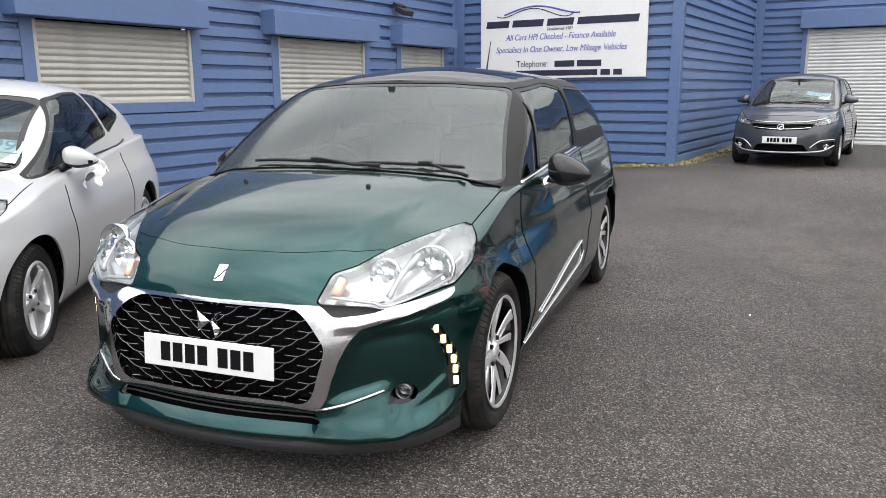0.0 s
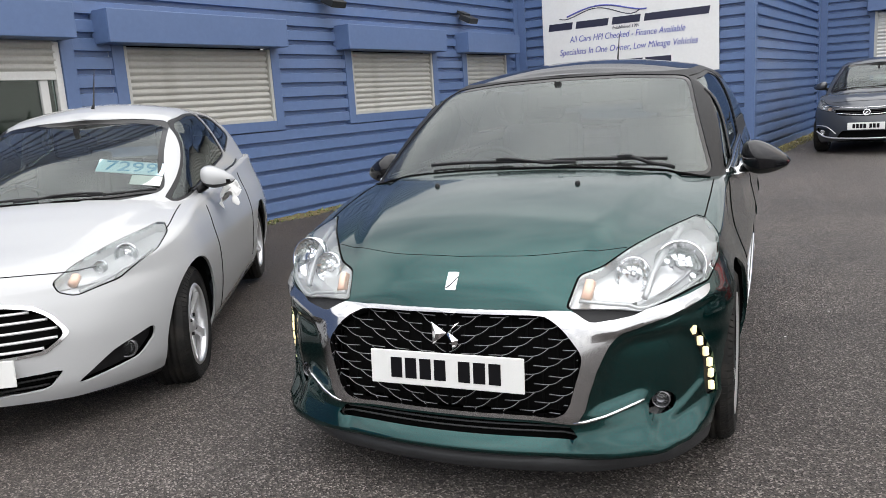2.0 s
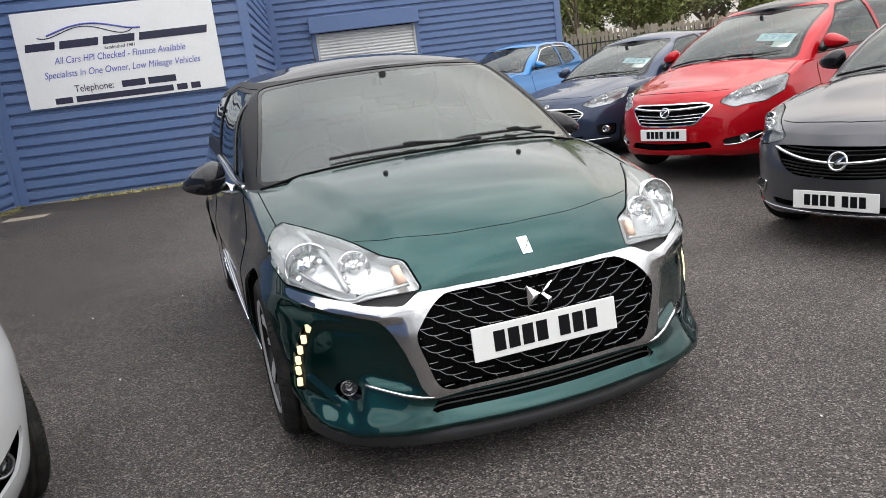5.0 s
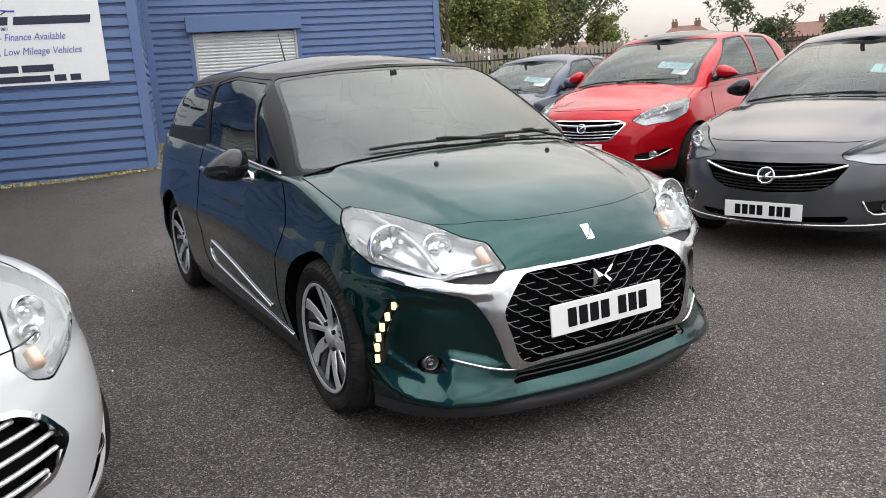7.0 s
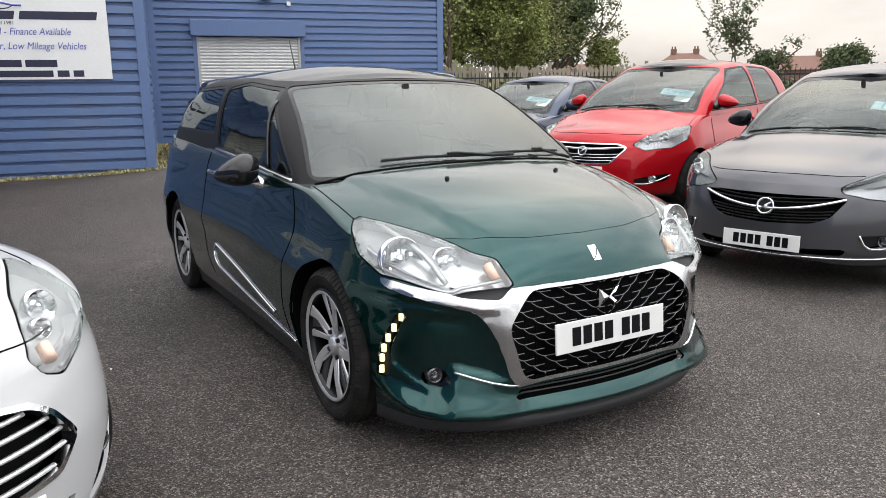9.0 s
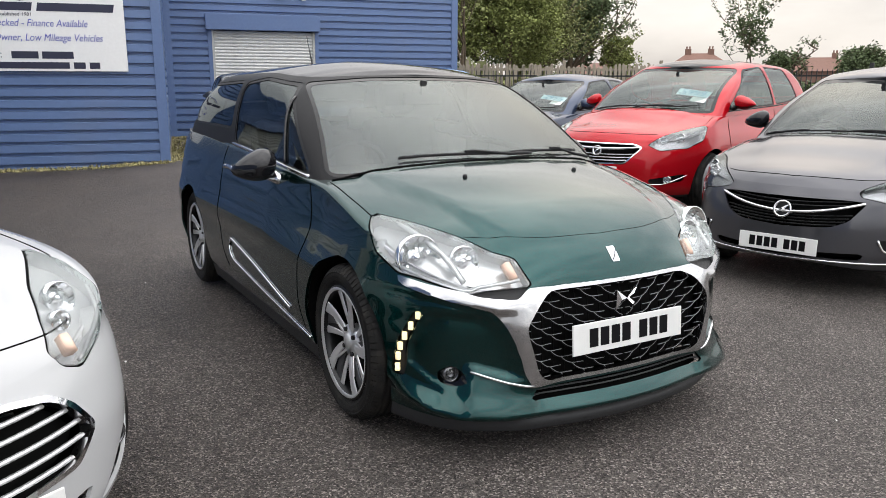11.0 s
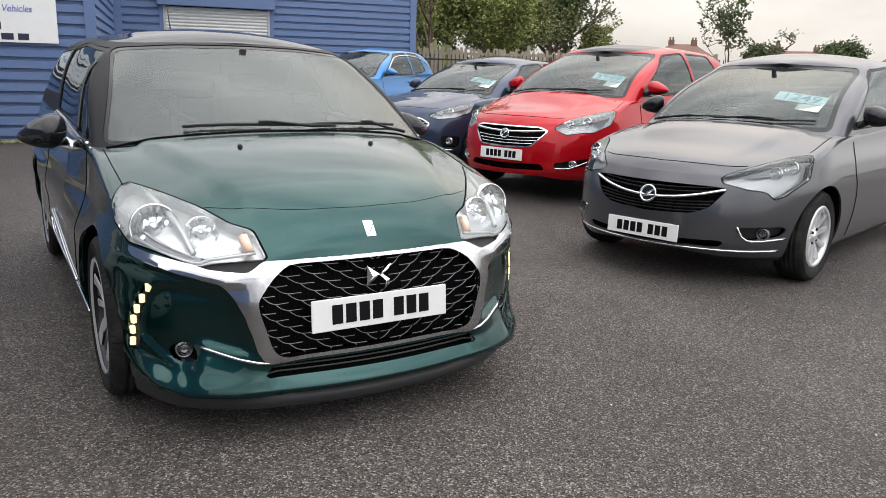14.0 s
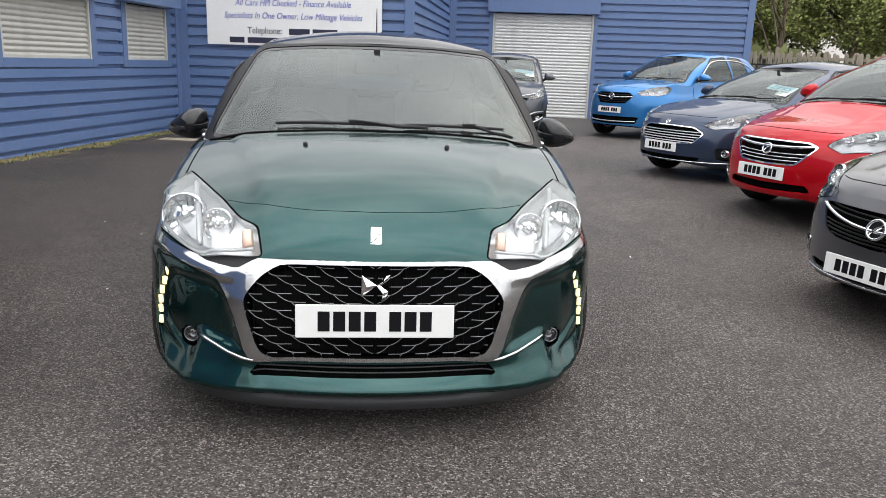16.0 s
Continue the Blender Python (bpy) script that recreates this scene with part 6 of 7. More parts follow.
        # quarterlight bar in the door window
        line = skin_line(ds_tree, [(-0.86, 0.95 * sd, 0.935), (-0.93, 0.95 * sd, 1.08), (-1.01, 0.95 * sd, 1.235)], (0, -sd, 0), 0.03, 0.0)
        tube_ob("quarterlight_bar", line, 0.007, M_BLACKPAINT, car, 6)


ds_details(ds_car, ds_low)

# the other parked cars
FIESTA_G = ((0, 0.628), (0.20, 0.624), (0.31, 0.604), (0.372, 0.566), (0.428, 0.492), (0.35, 0.434), (0, 0.424))
white_spec = hatch(
    1.72, 1.47, 2.489, 0.79, 0.66, 0.67, 0.94, n=2.7, track=1.44, mirror=((-0.80, 0.735, 0.955), (0.2, 0.135, 0.10)), cabin=((0, 0.745), (0.5, 0.675), (0.8, 0.605), (0.93, 0.55), (1, 0.485)), paint=M_WHITE, roof_paint=M_WHITE, wheel=ALLOY5, fine=1.2,
    front=(("chrome", ((0, 0.642), (0.20, 0.638), (0.318, 0.617), (0.384, 0.574), (0.447, 0.492), (0.357, 0.420), (0, 0.410)), 0.02), ("grille", FIESTA_G, 0.03), ("intake", ((0, 0.335), (0.41, 0.342), (0.345, 0.268), (0, 0.260)), 0.02),
           ("fog_recess", ((0.435, 0.262), (0.58, 0.375), (0.72, 0.435), (0.715, 0.38), (0.66, 0.31), (0.47, 0.262)), 0.02)),
    bars=((FIESTA_G, (0.448, 0.487, 0.526, 0.565, 0.602), 0.009, M_SILVER, 0.012, -0.02), (((0, 0.335), (0.41, 0.342), (0.345, 0.268), (0, 0.260)), (0.285, 0.315), 0.007, M_BLACK, 0.015, 0.0),),
    lamp=dict(outline=((-0.05, 0.69, 0.832), (0.06, 0.645, 0.822), (0.26, 0.515, 0.77), (0.42, 0.40, 0.695), (0.52, 0.325, 0.622), (0.545, 0.355, 0.594), (0.545, 0.43, 0.588), (0.42, 0.575, 0.625), (0.22, 0.695, 0.705), (0.06, 0.72, 0.775)),
              bulbs=(((0.27, 0.58, 0.735), 0.062, M_REFLECT), ((0.38, 0.49, 0.69), 0.036, M_REFLECT)), strips=((((0.47, 0.41, 0.645), (0.51, 0.40, 0.615)), 0.022, M_ORANGE, "indicator"), (((0.53, 0.44, 0.60), (0.41, 0.57, 0.64), (0.22, 0.68, 0.715)), 0.007, M_LAMPGREY, "lower_band")), bowl=M_LAMPGREY, round=0.018),
    fogs=(((0.632, 0.35), 0.040, M_FOG),), fog_in=0.034, badges=(((0, 0.665), 0.03),), plate=(0.375, 0.015, -3.0), cards=((0.42, "7299", 1.10),),
    screen_glass=((0, 0.93), (0.45, 0.935), (0.625, 0.955), (0.505, 1.335), (0.3, 1.36), (0, 1.37)),
    side_glass=(("door_window", ((-0.42, 0.905), (-1.30, 1.325), (-1.55, 1.36), (-1.80, 1.36), (-1.93, 1.07))), ("rear_door_window", ((-2.0, 1.08), (-1.87, 1.355), (-2.2, 1.33), (-2.45, 1.19)))),
    handles=(), steer=0.0, aerial=(-1.42, 0.26))
white_car = make_car("hatchback", facing(-4.30, 1.775, -50.0, -0.085), white_spec, "white three-door hatchback with silver alloy wheels")



def plastic_wrap(car, at):
    """Crumpled clear-white wrapping left hanging on the door mirror."""
    rnd = random.Random(5)
    vs, fs, n = [], [], 12
    for i in range(n):
        for j in range(n):
            u, w = i / (n - 1) - 0.5, j / (n - 1) - 0.5
            p = Vector((u * 0.24, w * 0.10, -abs(w) * 0.14 - 0.08 * (u + 0.5) ** 2))
            q = noise.noise_vector(p * 22 + Vector((3, 1, 7))) * 0.035
            vs.append(Vector(at) + p + q)
    for i in range(n - 1):
        for j in range(n - 1):
            fs.append((i * n + j, i * n + j + 1, (i + 1) * n + j + 1, (i + 1) * n + j))
    k = len(vs)
    vs += [v + Vector((0.004, 0.006, -0.004)) for v in vs]
    fs += [tuple(a + k for a in reversed(f)) for f in fs]
    return mesh_ob("plastic_wrap", vs, fs, M_TAPE, car, "crumpled white plastic wrap on the mirror", True)


plastic_wrap(white_car[0], (-0.92, 0.90, 0.96))

CORSA_G = ((0, 0.648), (0.36, 0.648), (0.485, 0.640), (0.40, 0.515), (0.30, 0.470), (0, 0.455))
corsa_spec = hatch(
    1.74, 1.54, 2.51, 0.80, 0.68, 0.71, 1.00, paint=M_GREY, roof_paint=M_GREY, wheel=ALLOY10, mirror_paint=M_BLACKPAINT,
    front=(("grille", CORSA_G, 0.03), ("intake", ((0, 0.295), (0.50, 0.31), (0.48, 0.262), (0, 0.258)), 0.02),
           ("fog_recess", ((0.54, 0.40), (0.78, 0.41), (0.76, 0.345), (0.60, 0.315)), 0.03)),
    bars=((CORSA_G, (0.552,), 0.015, M_CHROME, -0.004, 0.36), (CORSA_G, (0.475, 0.495, 0.515, 0.535, 0.60, 0.625), 0.006, M_ALLOYBLACK, 0.012, 0.12)),
    lamp=dict(outline=((0.12, 0.795, 0.875), (0.25, 0.715, 0.868), (0.48, 0.585, 0.80), (0.64, 0.43, 0.71), (0.65, 0.45, 0.680), (0.60, 0.59, 0.658), (0.53, 0.69, 0.652), (0.50, 0.725, 0.605), (0.42, 0.755, 0.612), (0.22, 0.815, 0.70)),
              bulbs=(((0.40, 0.68, 0.725), 0.045, M_REFLECT), ((0.30, 0.74, 0.76), 0.05, M_REFLECT)), bowl=M_LAMPDIM, rim=M_BLACK, round=0.015),
    fogs=(((0.684, 0.360), 0.035, M_FOG),), badges=(((0.0, 0.562), 0.058),), plate=(0.335, 0.02, -3.0), cards=((0.38, "1249", 1.20),),
    more_lines=(("lip_chrome", ((1, 0.0, 0.246), (1, 0.3, 0.246), (1, 0.6, 0.246), (1, 0.74, 0.25)), FRONT, 0.008, M_CHROME, 0.003), ("fog_trim", ((1, 0.56, 0.405), (1, 0.61, 0.318), (1, 0.77, 0.330)), FRONT, 0.008, M_CHROME, 0.003)))
make_car("hatchback", facing(1.24, 3.92, -153.8, -0.08), corsa_spec, "metallic grey hatchback with silver alloy wheels")

MERIVA_G = ((0, 0.70), (0.36, 0.70), (0.44, 0.67), (0.30, 0.52), (0, 0.51))
red_spec = hatch(
    1.81, 1.60, 2.644, 0.86, 0.76, 0.74, 1.03, cowl_x=-0.20, top_x=-1.10, paint=M_RED, roof_paint=M_BLACKPAINT, pillar_paint=M_RED, pillar_split=((-3.1, 1.49), (-2.4, 1.545), (-1.6, 1.56), (-1.2, 1.515), (-1.1, 1.495)), wheel=ALLOY10,
    front=(("chrome", ((0, 0.712), (0.365, 0.712), (0.46, 0.678), (0.31, 0.507), (0, 0.496)), 0.03), ("grille", MERIVA_G, 0.03), ("intake", ((0, 0.34), (0.42, 0.35), (0.46, 0.29), (0, 0.275)), 0.02),
           ("fog_recess", ((0.52, 0.36), (0.80, 0.42), (0.78, 0.34), (0.56, 0.30)), 0.03)),
    bars=((MERIVA_G, (0.54, 0.57, 0.60), 0.008, M_CHROME, 0.01, 0.08), (MERIVA_G, (0.655,), 0.018, M_CHROME, 0.0, 0.12)),
    lamp=dict(outline=((0.08, 0.85, 0.93), (0.25, 0.76, 0.91), (0.52, 0.62, 0.82), (0.68, 0.49, 0.70), (0.62, 0.60, 0.635), (0.42, 0.79, 0.67), (0.22, 0.87, 0.76)),
              bulbs=(((0.42, 0.72, 0.76), 0.055, M_REFLECT), ((0.55, 0.60, 0.73), 0.04, M_REFLECT)), bowl=M_LAMPDIM),
    fogs=(((0.68, 0.36), 0.035, M_REFLECT),), badges=(((0, 0.63), 0.05),), plate=(0.43, 0.02, -3.0), cards=((0.42, "5999", 1.22),), steer=0.0,
    more_lines=(("fog_trim", ((1, 0.54, 0.315), (1, 0.66, 0.32), (1, 0.80, 0.40)), FRONT, 0.007, M_CHROME, 0.003),))
make_car("people_carrier", facing(1.53, 6.94, -150.5), red_spec, "bright red compact people carrier")

NAVY_G = ((0, 0.64), (0.38, 0.63), (0.50, 0.57), (0.40, 0.46), (0, 0.45))
navy_spec = hatch(
    1.735, 1.46, 2.493, 0.82, 0.70, 0.70, 0.95, paint=M_NAVY, roof_paint=M_NAVY, wheel=ALLOY10,
    front=(("chrome", ((0, 0.652), (0.385, 0.642), (0.517, 0.572), (0.405, 0.447), (0, 0.437)), 0.04), ("grille", NAVY_G, 0.04), ("intake", ((0, 0.30), (0.5, 0.30), (0.44, 0.22), (0, 0.21)), 0.02),
           ("fog_recess", ((0.62, 0.42), (0.78, 0.42), (0.76, 0.28), (0.64, 0.28)), 0.03)),
    bars=((NAVY_G, (0.47, 0.50, 0.53, 0.56, 0.59), 0.008, M_SILVER, 0.012, -0.02),),
    lamp=dict(outline=((0.10, 0.80, 0.82), (0.25, 0.72, 0.82), (0.50, 0.58, 0.74), (0.64, 0.46, 0.66), (0.58, 0.58, 0.62), (0.42, 0.72, 0.64), (0.22, 0.81, 0.71)),
              bulbs=(((0.42, 0.66, 0.70), 0.045, M_REFLECT), ((0.52, 0.56, 0.68), 0.035, M_REFLECT)), bowl=M_LAMPDIM),
    fogs=(((0.70, 0.36), 0.04, M_REFLECT),), badges=(((0, 0.675), 0.03),), plate=(0.40, 0.02, -3.0), cards=((0.42, "2995", 1.12),),
    more_lines=(("lip_chrome", ((1, 0.0, 0.245), (1, 0.45, 0.245), (1, 0.72, 0.25)), FRONT, 0.008, M_CHROME, 0.003),))
make_car("hatchback", facing(0.98, 9.42, -146.0), navy_spec, "dark navy five-door hatchback")

BLUE_G = ((0, 0.86), (0.34, 0.86), (0.42, 0.80), (0.30, 0.66), (0, 0.65))
blue_spec = hatch(
    1.765, 1.67, 2.604, 0.86, 0.74, 0.90, 1.09, paint=M_BLUE, roof_paint=M_BLUE, wheel=ALLOY10, R=0.33, arch=0.375, floor=0.2,
    front=(("grille", BLUE_G, 0.03), ("intake", ((0, 0.42), (0.55, 0.42), (0.50, 0.30), (0, 0.28)), 0.02)),
    bars=((BLUE_G, (0.77,), 0.014, M_CHROME, 0.0, 0.1), (BLUE_G, (0.69, 0.72, 0.82), 0.007, M_ALLOYBLACK, 0.015, 0.1), (((0, 0.40), (0.54, 0.40), (0.5, 0.31), (0, 0.29)), (0.33,), 0.014, M_SILVER, -0.004, 0.05)),
    lamp=dict(outline=((0.12, 0.81, 0.98), (0.25, 0.74, 0.99), (0.52, 0.60, 0.95), (0.68, 0.46, 0.87), (0.64, 0.52, 0.80), (0.44, 0.74, 0.82), (0.25, 0.82, 0.88)),
              bulbs=(((0.42, 0.68, 0.89), 0.045, M_REFLECT), ((0.54, 0.58, 0.87), 0.04, M_REFLECT)), bowl=M_LAMPDIM),
    badges=(((0, 0.785), 0.055),), plate=(0.54, 0.02, -3.0),
    more_lines=(("roof_strip", ((-0.75, 0.9, 1.07), (-1.05, 0.9, 1.33), (-1.35, 0.9, 1.475), (-1.9, 0.9, 1.51), (-2.45, 0.9, 1.46), (-2.85, 0.9, 1.27)), (0, -1, 0), 0.011, M_CHROME, 0.003),))
make_car("crossover", facing(0.80, 15.0, -134.0), blue_spec, "bright blue crossover beside the roller door")

JAZZ_G = ((0, 0.70), (0.40, 0.715), (0.50, 0.70), (0.40, 0.62), (0, 0.60))
jazz_spec = hatch(
    1.69, 1.53, 2.53, 0.80, 0.66, 0.77, 1.0, cowl_x=-0.22, top_x=-1.05, paint=M_DGREY, roof_paint=M_DGREY, wheel=ALLOY10,
    front=(("grille", JAZZ_G, 0.02), ("intake", ((0, 0.38), (0.34, 0.38), (0.44, 0.26), (0, 0.25)), 0.02),
           ("fog_recess", ((0.52, 0.40), (0.76, 0.42), (0.78, 0.32), (0.56, 0.27)), 0.02)),
    bars=((JAZZ_G, (0.625,), 0.012, M_CHROME, 0.0, 0.15), (JAZZ_G, (0.66, 0.69), 0.007, M_ALLOYBLACK, 0.01, 0.1)),
    lamp=dict(outline=((0.10, 0.78, 0.88), (0.25, 0.70, 0.87), (0.50, 0.60, 0.79), (0.64, 0.48, 0.72), (0.60, 0.52, 0.67), (0.44, 0.68, 0.70), (0.22, 0.79, 0.77)),
              bulbs=(((0.42, 0.66, 0.75), 0.045, M_REFLECT), ((0.54, 0.56, 0.72), 0.03, M_ORANGE)), bowl=M_LAMPDIM),
    fogs=(((0.67, 0.345), 0.035, M_REFLECT),), badges=(((0, 0.655), 0.05),), plate=(0.45, 0.02, -3.0), cards=((0.38, "10750", 1.18),),
    more_lines=(("lip_chrome", ((1, 0.0, 0.255), (1, 0.42, 0.262), (1, 0.62, 0.285), (1, 0.76, 0.36)), FRONT, 0.012, M_SILVER, 0.003), ("fog_trim", ((1, 0.76, 0.455), (1, 0.58, 0.44), (1, 0.44, 0.33)), FRONT, 0.008, M_SILVER, 0.003), ("grille_trim", ((1, 0.0, 0.73), (1, 0.35, 0.742), (1, 0.62, 0.79)), FRONT, 0.008, M_CHROME, 0.003)))
make_car("hatchback", facing(-1.80, 14.5, -90.0), jazz_spec, "dark grey small hatchback in front of the roller door")

# ---- fences, trees and far houses ----
def rail_fence(name, a, b, height, label, pale=False, seed=1):
    """Upright bars between posts with two rails; pale: a wooden paling fence."""
    rnd = random.Random(seed)
    f = thing(name, Matrix.Translation((a[0], a[1], 0)) @ pose(0, 0, 0, 0, 0, math.degrees(math.atan2(b[1] - a[1], b[0] - a[0]))), label, "fence")
    length = math.hypot(b[0] - a[0], b[1] - a[1])
    mt = M_WOOD if pale else M_RAIL
    for z in (0.35, height - 0.22):
        box("rail", (0, -0.02, z), (length, 0.02, z + (0.09 if pale else 0.045)), mt, f)
    n = int(length / 3.0)
    for k in range(n + 1):
        x = length * k / n
        box("post", (x - 0.05, -0.05, 0), (x + 0.05, 0.05, height + 0.14), M_WOOD if k % 3 == 1 else mt, f, 0.008)
    step = 0.13
    w = 0.048 if pale else 0.012
    me = bpy.data.meshes.new("pale" if pale else "bar")
    v = [(-w, -0.012, 0.06), (w, -0.012, 0.06), (w, 0.012, 0.06), (-w, 0.012, 0.06), (-w, -0.012, height - 0.06), (w, -0.012, height - 0.06), (w, 0.012, height - 0.06), (-w, 0.012, height - 0.06), (0, 0, height)]
    me.from_pydata(v, [], [(0, 3, 2, 1), (0, 1, 5, 4), (1, 2, 6, 5), (2, 3, 7, 6), (3, 0, 4, 7), (4, 5, 8), (5, 6, 8), (6, 7, 8), (7, 4, 8)])
    me.materials.append(mt)
    k = 0
    while k * step < length:
        o = new("pale" if pale else "bar", me)
        o.parent = f
        o.matrix_local = Matrix.Translation((k * step, -0.035, (rnd.random() - 0.5) * (0.12 if pale else 0.0))) @ pose(0, 0, 0, 0, (rnd.random() - 0.5) * (4 if pale else 0.6), 0)
        k += 1
    return f


rail_fence("paling_fence", (3.0, 25.6), (12.2, 22.4), 1.95, "weathered grey wooden paling fence", True, 2)
rail_fence("steel_railing", (4.15, 23.4), (11.0, 20.9), 1.75, "black steel railing with upright bars", False, 3)
rail_fence("steel_railing", (11.0, 20.9), (19.5, 8.5), 1.75, "black steel railing with upright bars", False, 4)


def tree(name, at, height, crown, low, leaves, leaf, material, seed, label, trunk=0.12, squash=1.0, lean=0.0, spread=1.0, clumps=90, twiggy=0.15):
    """Tapered trunk, forking limbs, and a crown of separate leaves gathered round the twigs."""
    rnd = random.Random(seed)
    t = thing(name, Matrix.Translation((*at, 0)), label, "tree")
    pieces, tips = [], []

    def limb(p, d, length, r, depth):
        pts, rad = [p.copy()], [r]
        q, dd = p.copy(), d.copy()
        for i in range(4):
            dd = (dd + Vector((rnd.uniform(-0.22, 0.22), rnd.uniform(-0.22, 0.22), rnd.uniform(-0.02, 0.16)))).normalized()
            q = q + dd * (length / 4)
            pts.append(q.copy())
            rad.append(r * (1 - 0.17 * (i + 1)))
        pieces.append(tube(pts, rad, 6 if depth < 2 else 4))
        if depth >= 2:
            tips.extend(pts[1:])
        if depth < 3:
            for _ in range(4 if depth else 7):
                k = rnd.choice(pts[2:] if depth else pts[1:])
                az = rnd.uniform(0, 2 * math.pi)
                up = rnd.uniform(0.15, 0.9)
                nd = Vector((math.cos(az) * spread, math.sin(az) * spread, up)).normalized()
                limb(k, nd, length * rnd.uniform(0.45, 0.65), r * 0.5, depth + 1)

    limb(Vector((0, 0, -0.1)), Vector((lean, 0, 1)).normalized(), height * 0.72, trunk, 0)
    v, f = joined(pieces)
    mesh_ob("trunk", v, f, M_BARK, t, "", True)
    # leaves lie on the outside of many uneven clumps, with a looser scatter along the twigs
    g = np.random.default_rng(seed)
    half, mid = (height - low) / 2, np.array((lean * height * 0.5, 0, (low + height) / 2))
    u = g.normal(size=(clumps, 3))
    u *= (g.random(clumps) ** 0.45 / np.linalg.norm(u, axis=1))[:, None]
    wide_at = 1.12 - 0.4 * (u[:, 2:] + 1) / 2
    base = mid + u * np.array((crown, crown, half * squash)) * np.hstack([wide_at, wide_at, np.ones((clumps, 1))]) * 0.82
    size = crown * g.uniform(0.16, 0.36, clumps)
    pick = g.integers(0, clumps, leaves)
    d = g.normal(size=(leaves, 3))
    d *= (g.uniform(0.55, 1.08, leaves) / np.linalg.norm(d, axis=1))[:, None]
    p = base[pick] + d * size[pick][:, None] * np.array((1, 1, 0.8))
    near = np.array([q for q in tips if q.z > low] or [tuple(mid)])
    loose = g.random(leaves) < twiggy
    p = np.where(loose[:, None], near[g.integers(0, len(near), leaves)] + g.normal(0, crown * 0.07, (leaves, 3)), p)
    p = p[p[:, 2] > low * 0.8]
    n = len(p)
    a = g.normal(size=(n, 3)) * (1, 1, 0.6)
    a /= np.linalg.norm(a, axis=1)[:, None]
    b = np.cross(a, g.normal(size=(n, 3)))
    b /= np.linalg.norm(b, axis=1)[:, None]
    L = (leaf * g.uniform(0.6, 1.4, n))[:, None]
    q = np.stack([p, p + a * L * 0.5 + b * L * 0.3, p + a * L, p + a * L * 0.5 - b * L * 0.3], 1).reshape(-1)
    me = bpy.data.meshes.new("crown")
    me.vertices.add(4 * n), me.loops.add(4 * n), me.polygons.add(n)
    me.vertices.foreach_set("co", q)
    me.loops.foreach_set("vertex_index", np.arange(4 * n))
    me.polygons.foreach_set("loop_start", np.arange(n) * 4)
    me.update()
    me.validate()
    me.materials.append(material)
    new("crown", me).parent = t
    return t


tree("young_tree", (40.4, 51.8), 8.8, 1.5, 1.6, 2600, 0.24, M_LEAF2, 11, "slim young tree with sparse dark leaves", 0.09, spread=0.45, clumps=40, twiggy=0.6)
tree("broadleaf_tree", (9.0, 38.0), 8.5, 3.2, 0.8, 52000, 0.15, M_LEAF, 12, "broad green tree behind the fence", 0.2)
tree("broadleaf_tree", (12.9, 36.5), 9.0, 2.9, 0.8, 52000, 0.14, M_LEAF, 13, "broad green tree behind the fence", 0.2)
tree("broadleaf_tree", (15.9, 40.8), 8.0, 2.7, 0.8, 42000, 0.15, M_LEAF3, 14, "broad olive green tree behind the fence", 0.2)
tree("broadleaf_tree", (5.0, 42.0), 10.0, 3.6, 0.8, 52000, 0.17, M_LEAF3, 15, "broad olive green tree behind the building", 0.22)
tree("dark_tree", (28.0, 58.6), 14.0, 3.3, 1.5, 40000, 0.24, M_LEAF2, 16, "tall dark green tree in the distance", 0.3)
tree("dark_tree", (23.5, 60.0), 13.0, 4.0, 1.5, 36000, 0.24, M_LEAF2, 17, "tall dark green tree in the distance", 0.3)
tree("small_tree", (31.9, 58.0), 6.4, 1.7, 0.5, 7000, 0.22, M_LEAF, 18, "small green tree at the edge of the trees", 0.12, clumps=50)
tree("thin_tree", (6.9, 27.5), 8.0, 1.5, 2.6, 1500, 0.13, M_LEAF3, 19, "thin sparse tree with a bare trunk", 0.09, spread=0.4, twiggy=0.5)
tree("far_tree", (64.6, 64.4), 5.6, 3.0, 0.5, 9000, 0.30, M_LEAF2, 20, "rounded dark tree far beyond the railing", 0.3)
tree("far_tree", (73.0, 62.0), 5.0, 3.0, 0.5, 9000, 0.30, M_LEAF2, 21, "rounded dark tree far beyond the railing", 0.3)
tree("far_tree", (41.8, 50.4), 4.4, 1.5, 0.5, 4000, 0.22, M_LEAF2, 22, "rounded bush-like tree beyond the railing", 0.2)


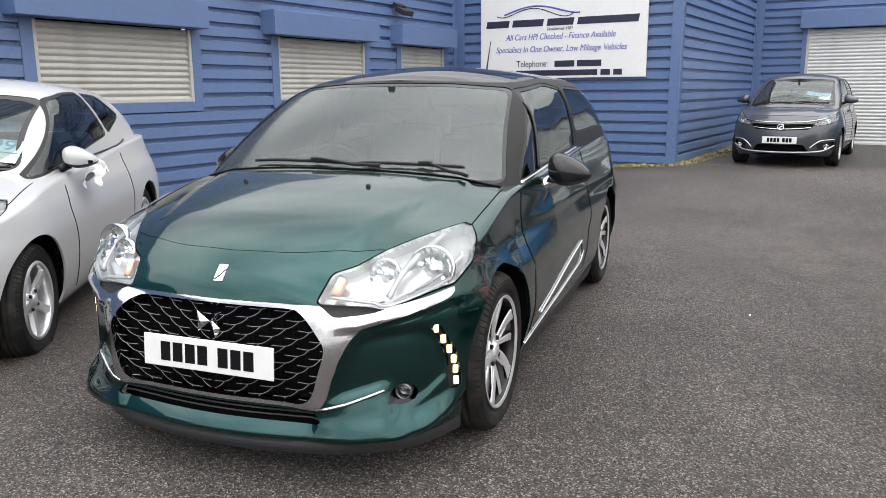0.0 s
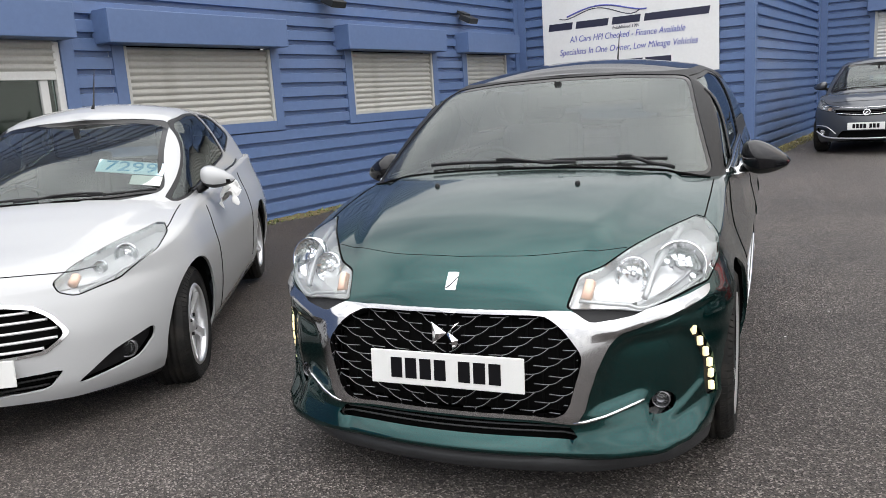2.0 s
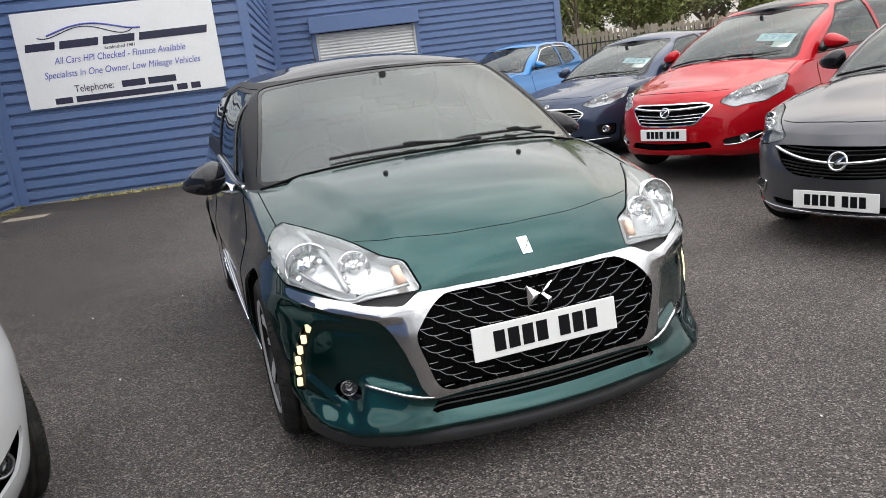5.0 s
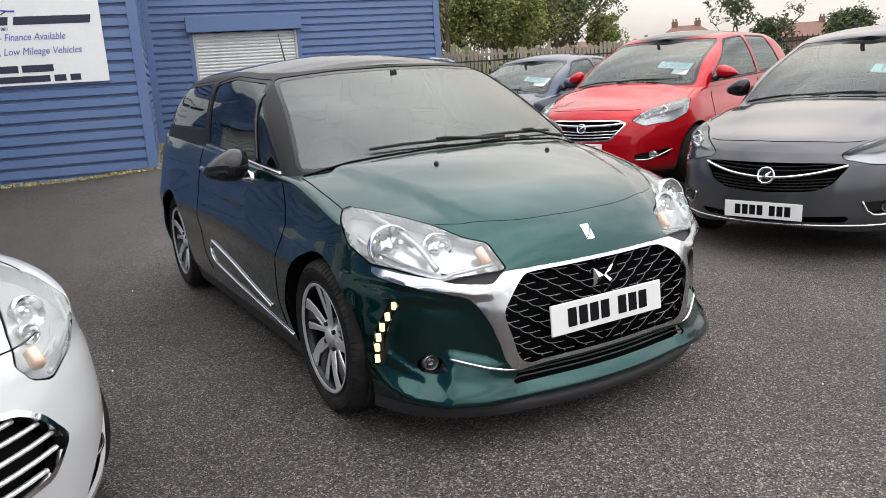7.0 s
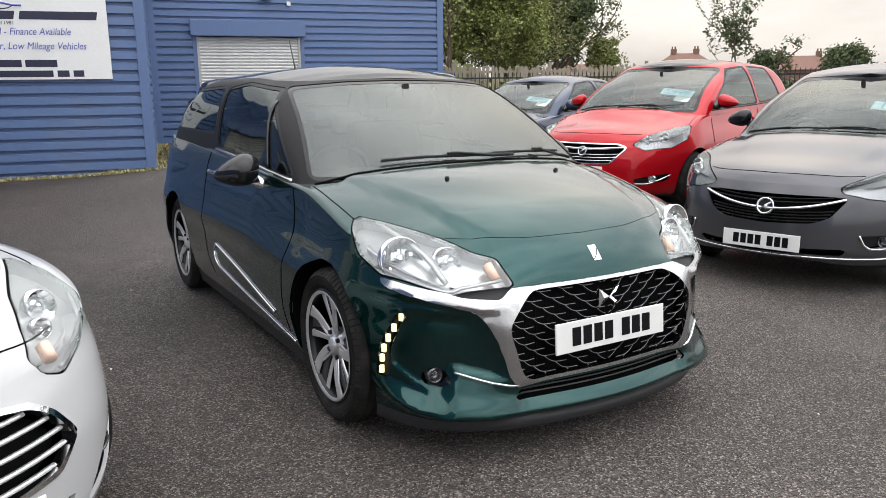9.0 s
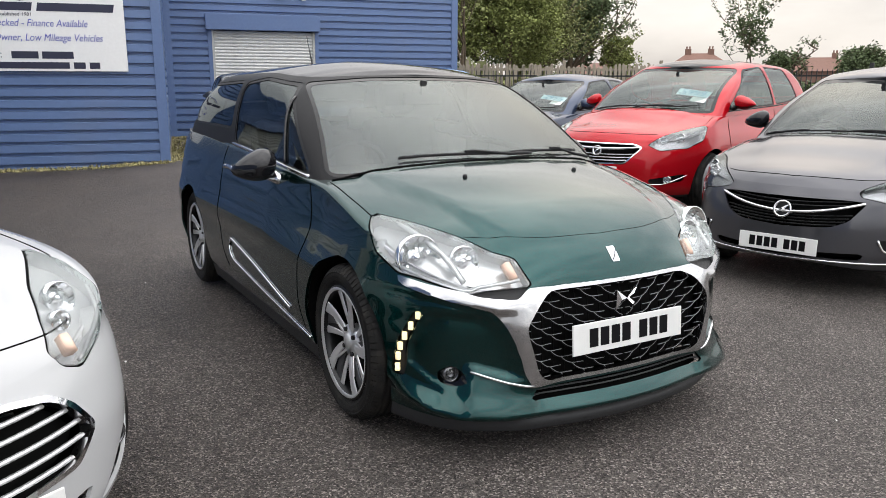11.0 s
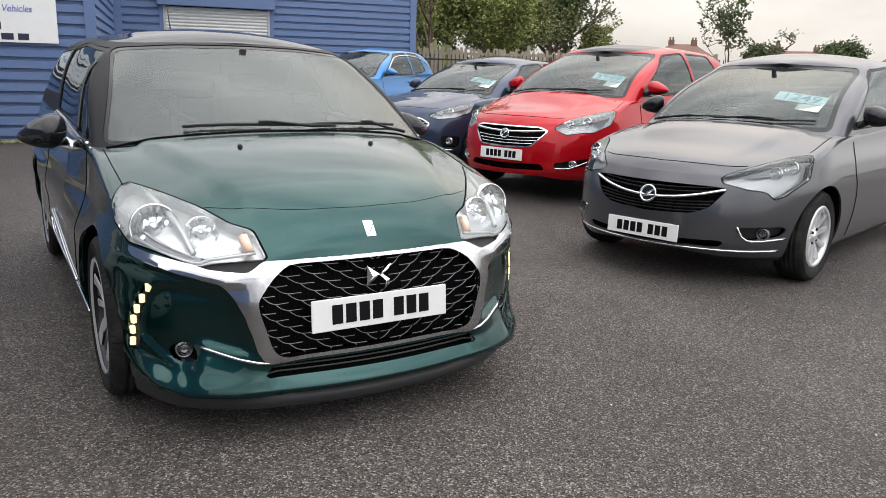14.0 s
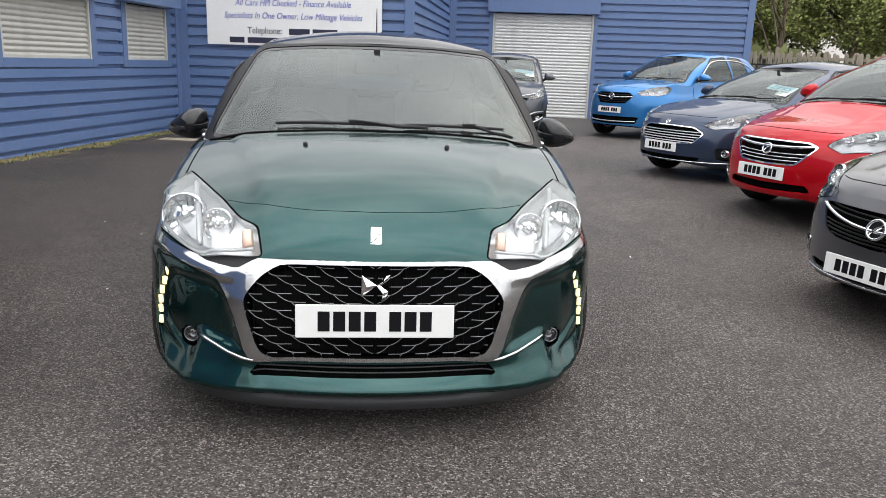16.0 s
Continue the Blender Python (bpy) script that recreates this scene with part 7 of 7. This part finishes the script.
def far_house(m, w, d, eaves, ridge, label):
    """Brick house with a hipped clay roof, chimneys and windows, far off."""
    h = thing("house", m, label, "house")
    bm = bmesh.new()
    add_box(bm, (-w / 2, -d / 2, 0), (w / 2, d / 2, eaves))
    part("wall", bm, M_BRICK, h)
    o = 0.35
    v = [(-w / 2 - o, -d / 2 - o, eaves), (w / 2 + o, -d / 2 - o, eaves), (w / 2 + o, d / 2 + o, eaves), (-w / 2 - o, d / 2 + o, eaves), (-w / 2 + d * 0.4, 0, ridge), (w / 2 - d * 0.4, 0, ridge)]
    rf = mesh_ob("roof", v, [(0, 1, 5, 4), (1, 2, 5), (2, 3, 4, 5), (3, 0, 4), (3, 2, 1, 0)], M_ROOF, h)
    for x in (-w / 2 + d * 0.42, w / 2 - d * 0.42):
        box("chimney", (x - 0.4, -0.35, eaves), (x + 0.4, 0.35, ridge + 0.6), M_BRICK, h, 0.03)
        for k in (-0.2, 0.2):
            vv, ff = lathe([(0.1, 0), (0.12, 0.35), (0.07, 0.35)], 8)
            mesh_ob("chimney_pot", [(x + k + a, c, ridge + 0.6 + b) for a, b, c in vv], ff, M_ROOF, h)
    for x in (-w * 0.28, w * 0.28):
        for z in (0.9, eaves - 1.5):
            box("window", (x - 0.6, -d / 2 - 0.02, z), (x + 0.6, -d / 2 + 0.05, z + 1.2), M_SHUTTERW, h)
            box("pane", (x - 0.52, -d / 2 - 0.03, z + 0.08), (x + 0.52, -d / 2 - 0.015, z + 1.12), M_DARK, h)
    return h


far_house(Matrix.Translation((68, 96, 0)) @ pose(0, 0, 0, 0, 0, -30), 9, 7, 3.4, 5.7, "distant brick house with a clay tile roof")
far_house(Matrix.Translation((84, 91, 0)) @ pose(0, 0, 0, 0, 0, -38), 11, 7, 3.2, 5.2, "distant brick house with a clay tile roof")
far_house(Matrix.Translation((99, 83, 0)) @ pose(0, 0, 0, 0, 0, -45), 12, 7, 3.2, 5.4, "distant brick house with a clay tile roof")
far_house(Matrix.Translation((56, 104, 0)) @ pose(0, 0, 0, 0, 0, -26), 10, 7, 2.8, 4.4, "distant brick house with a clay tile roof")


def hedge(name, pts, height, n, material, seed, label):
    """A long ragged hedge of loose leaves."""
    rnd = random.Random(seed)
    vs, fs = [], []
    P = [Vector((*p, 0)) for p in pts]
    for _ in range(n):
        i = rnd.randrange(len(P) - 1)
        t = rnd.random()
        p = P[i].lerp(P[i + 1], t)
        top = height * (0.75 + 0.5 * noise.noise(p * 0.12) + 0.25 * noise.noise(p * 0.5))
        p = p + Vector((rnd.gauss(0, 0.8), rnd.gauss(0, 0.8), top * rnd.random() ** 0.7))
        a = Vector((rnd.gauss(0, 1), rnd.gauss(0, 1), rnd.gauss(0, 1))).normalized()
        b = a.cross(Vector((rnd.gauss(0, 1), rnd.gauss(0, 1), 1))).normalized()
        L = 0.55 * rnd.uniform(0.5, 1.4)
        k = len(vs)
        vs += [p, p + a * L * 0.5 + b * L * 0.4, p + a * L, p + a * L * 0.5 - b * L * 0.4]
        fs.append((k, k + 1, k + 2, k + 3))
    return tagged(mesh_ob(name, vs, fs, material), label, "hedge", kind="stuff")


hedge("far_hedge", ((0, 52), (14, 50), (30, 62), (50, 70), (75, 72), (95, 60), (110, 20)), 1.9, 9000, M_LEAF2, 31, "ragged dark hedge in the distance")
hedge("near_shrubs", ((4.5, 27.2), (8, 26.2), (12, 24.6)), 1.9, 1500, M_LEAF3, 32, "sparse shrubs growing through the fence")
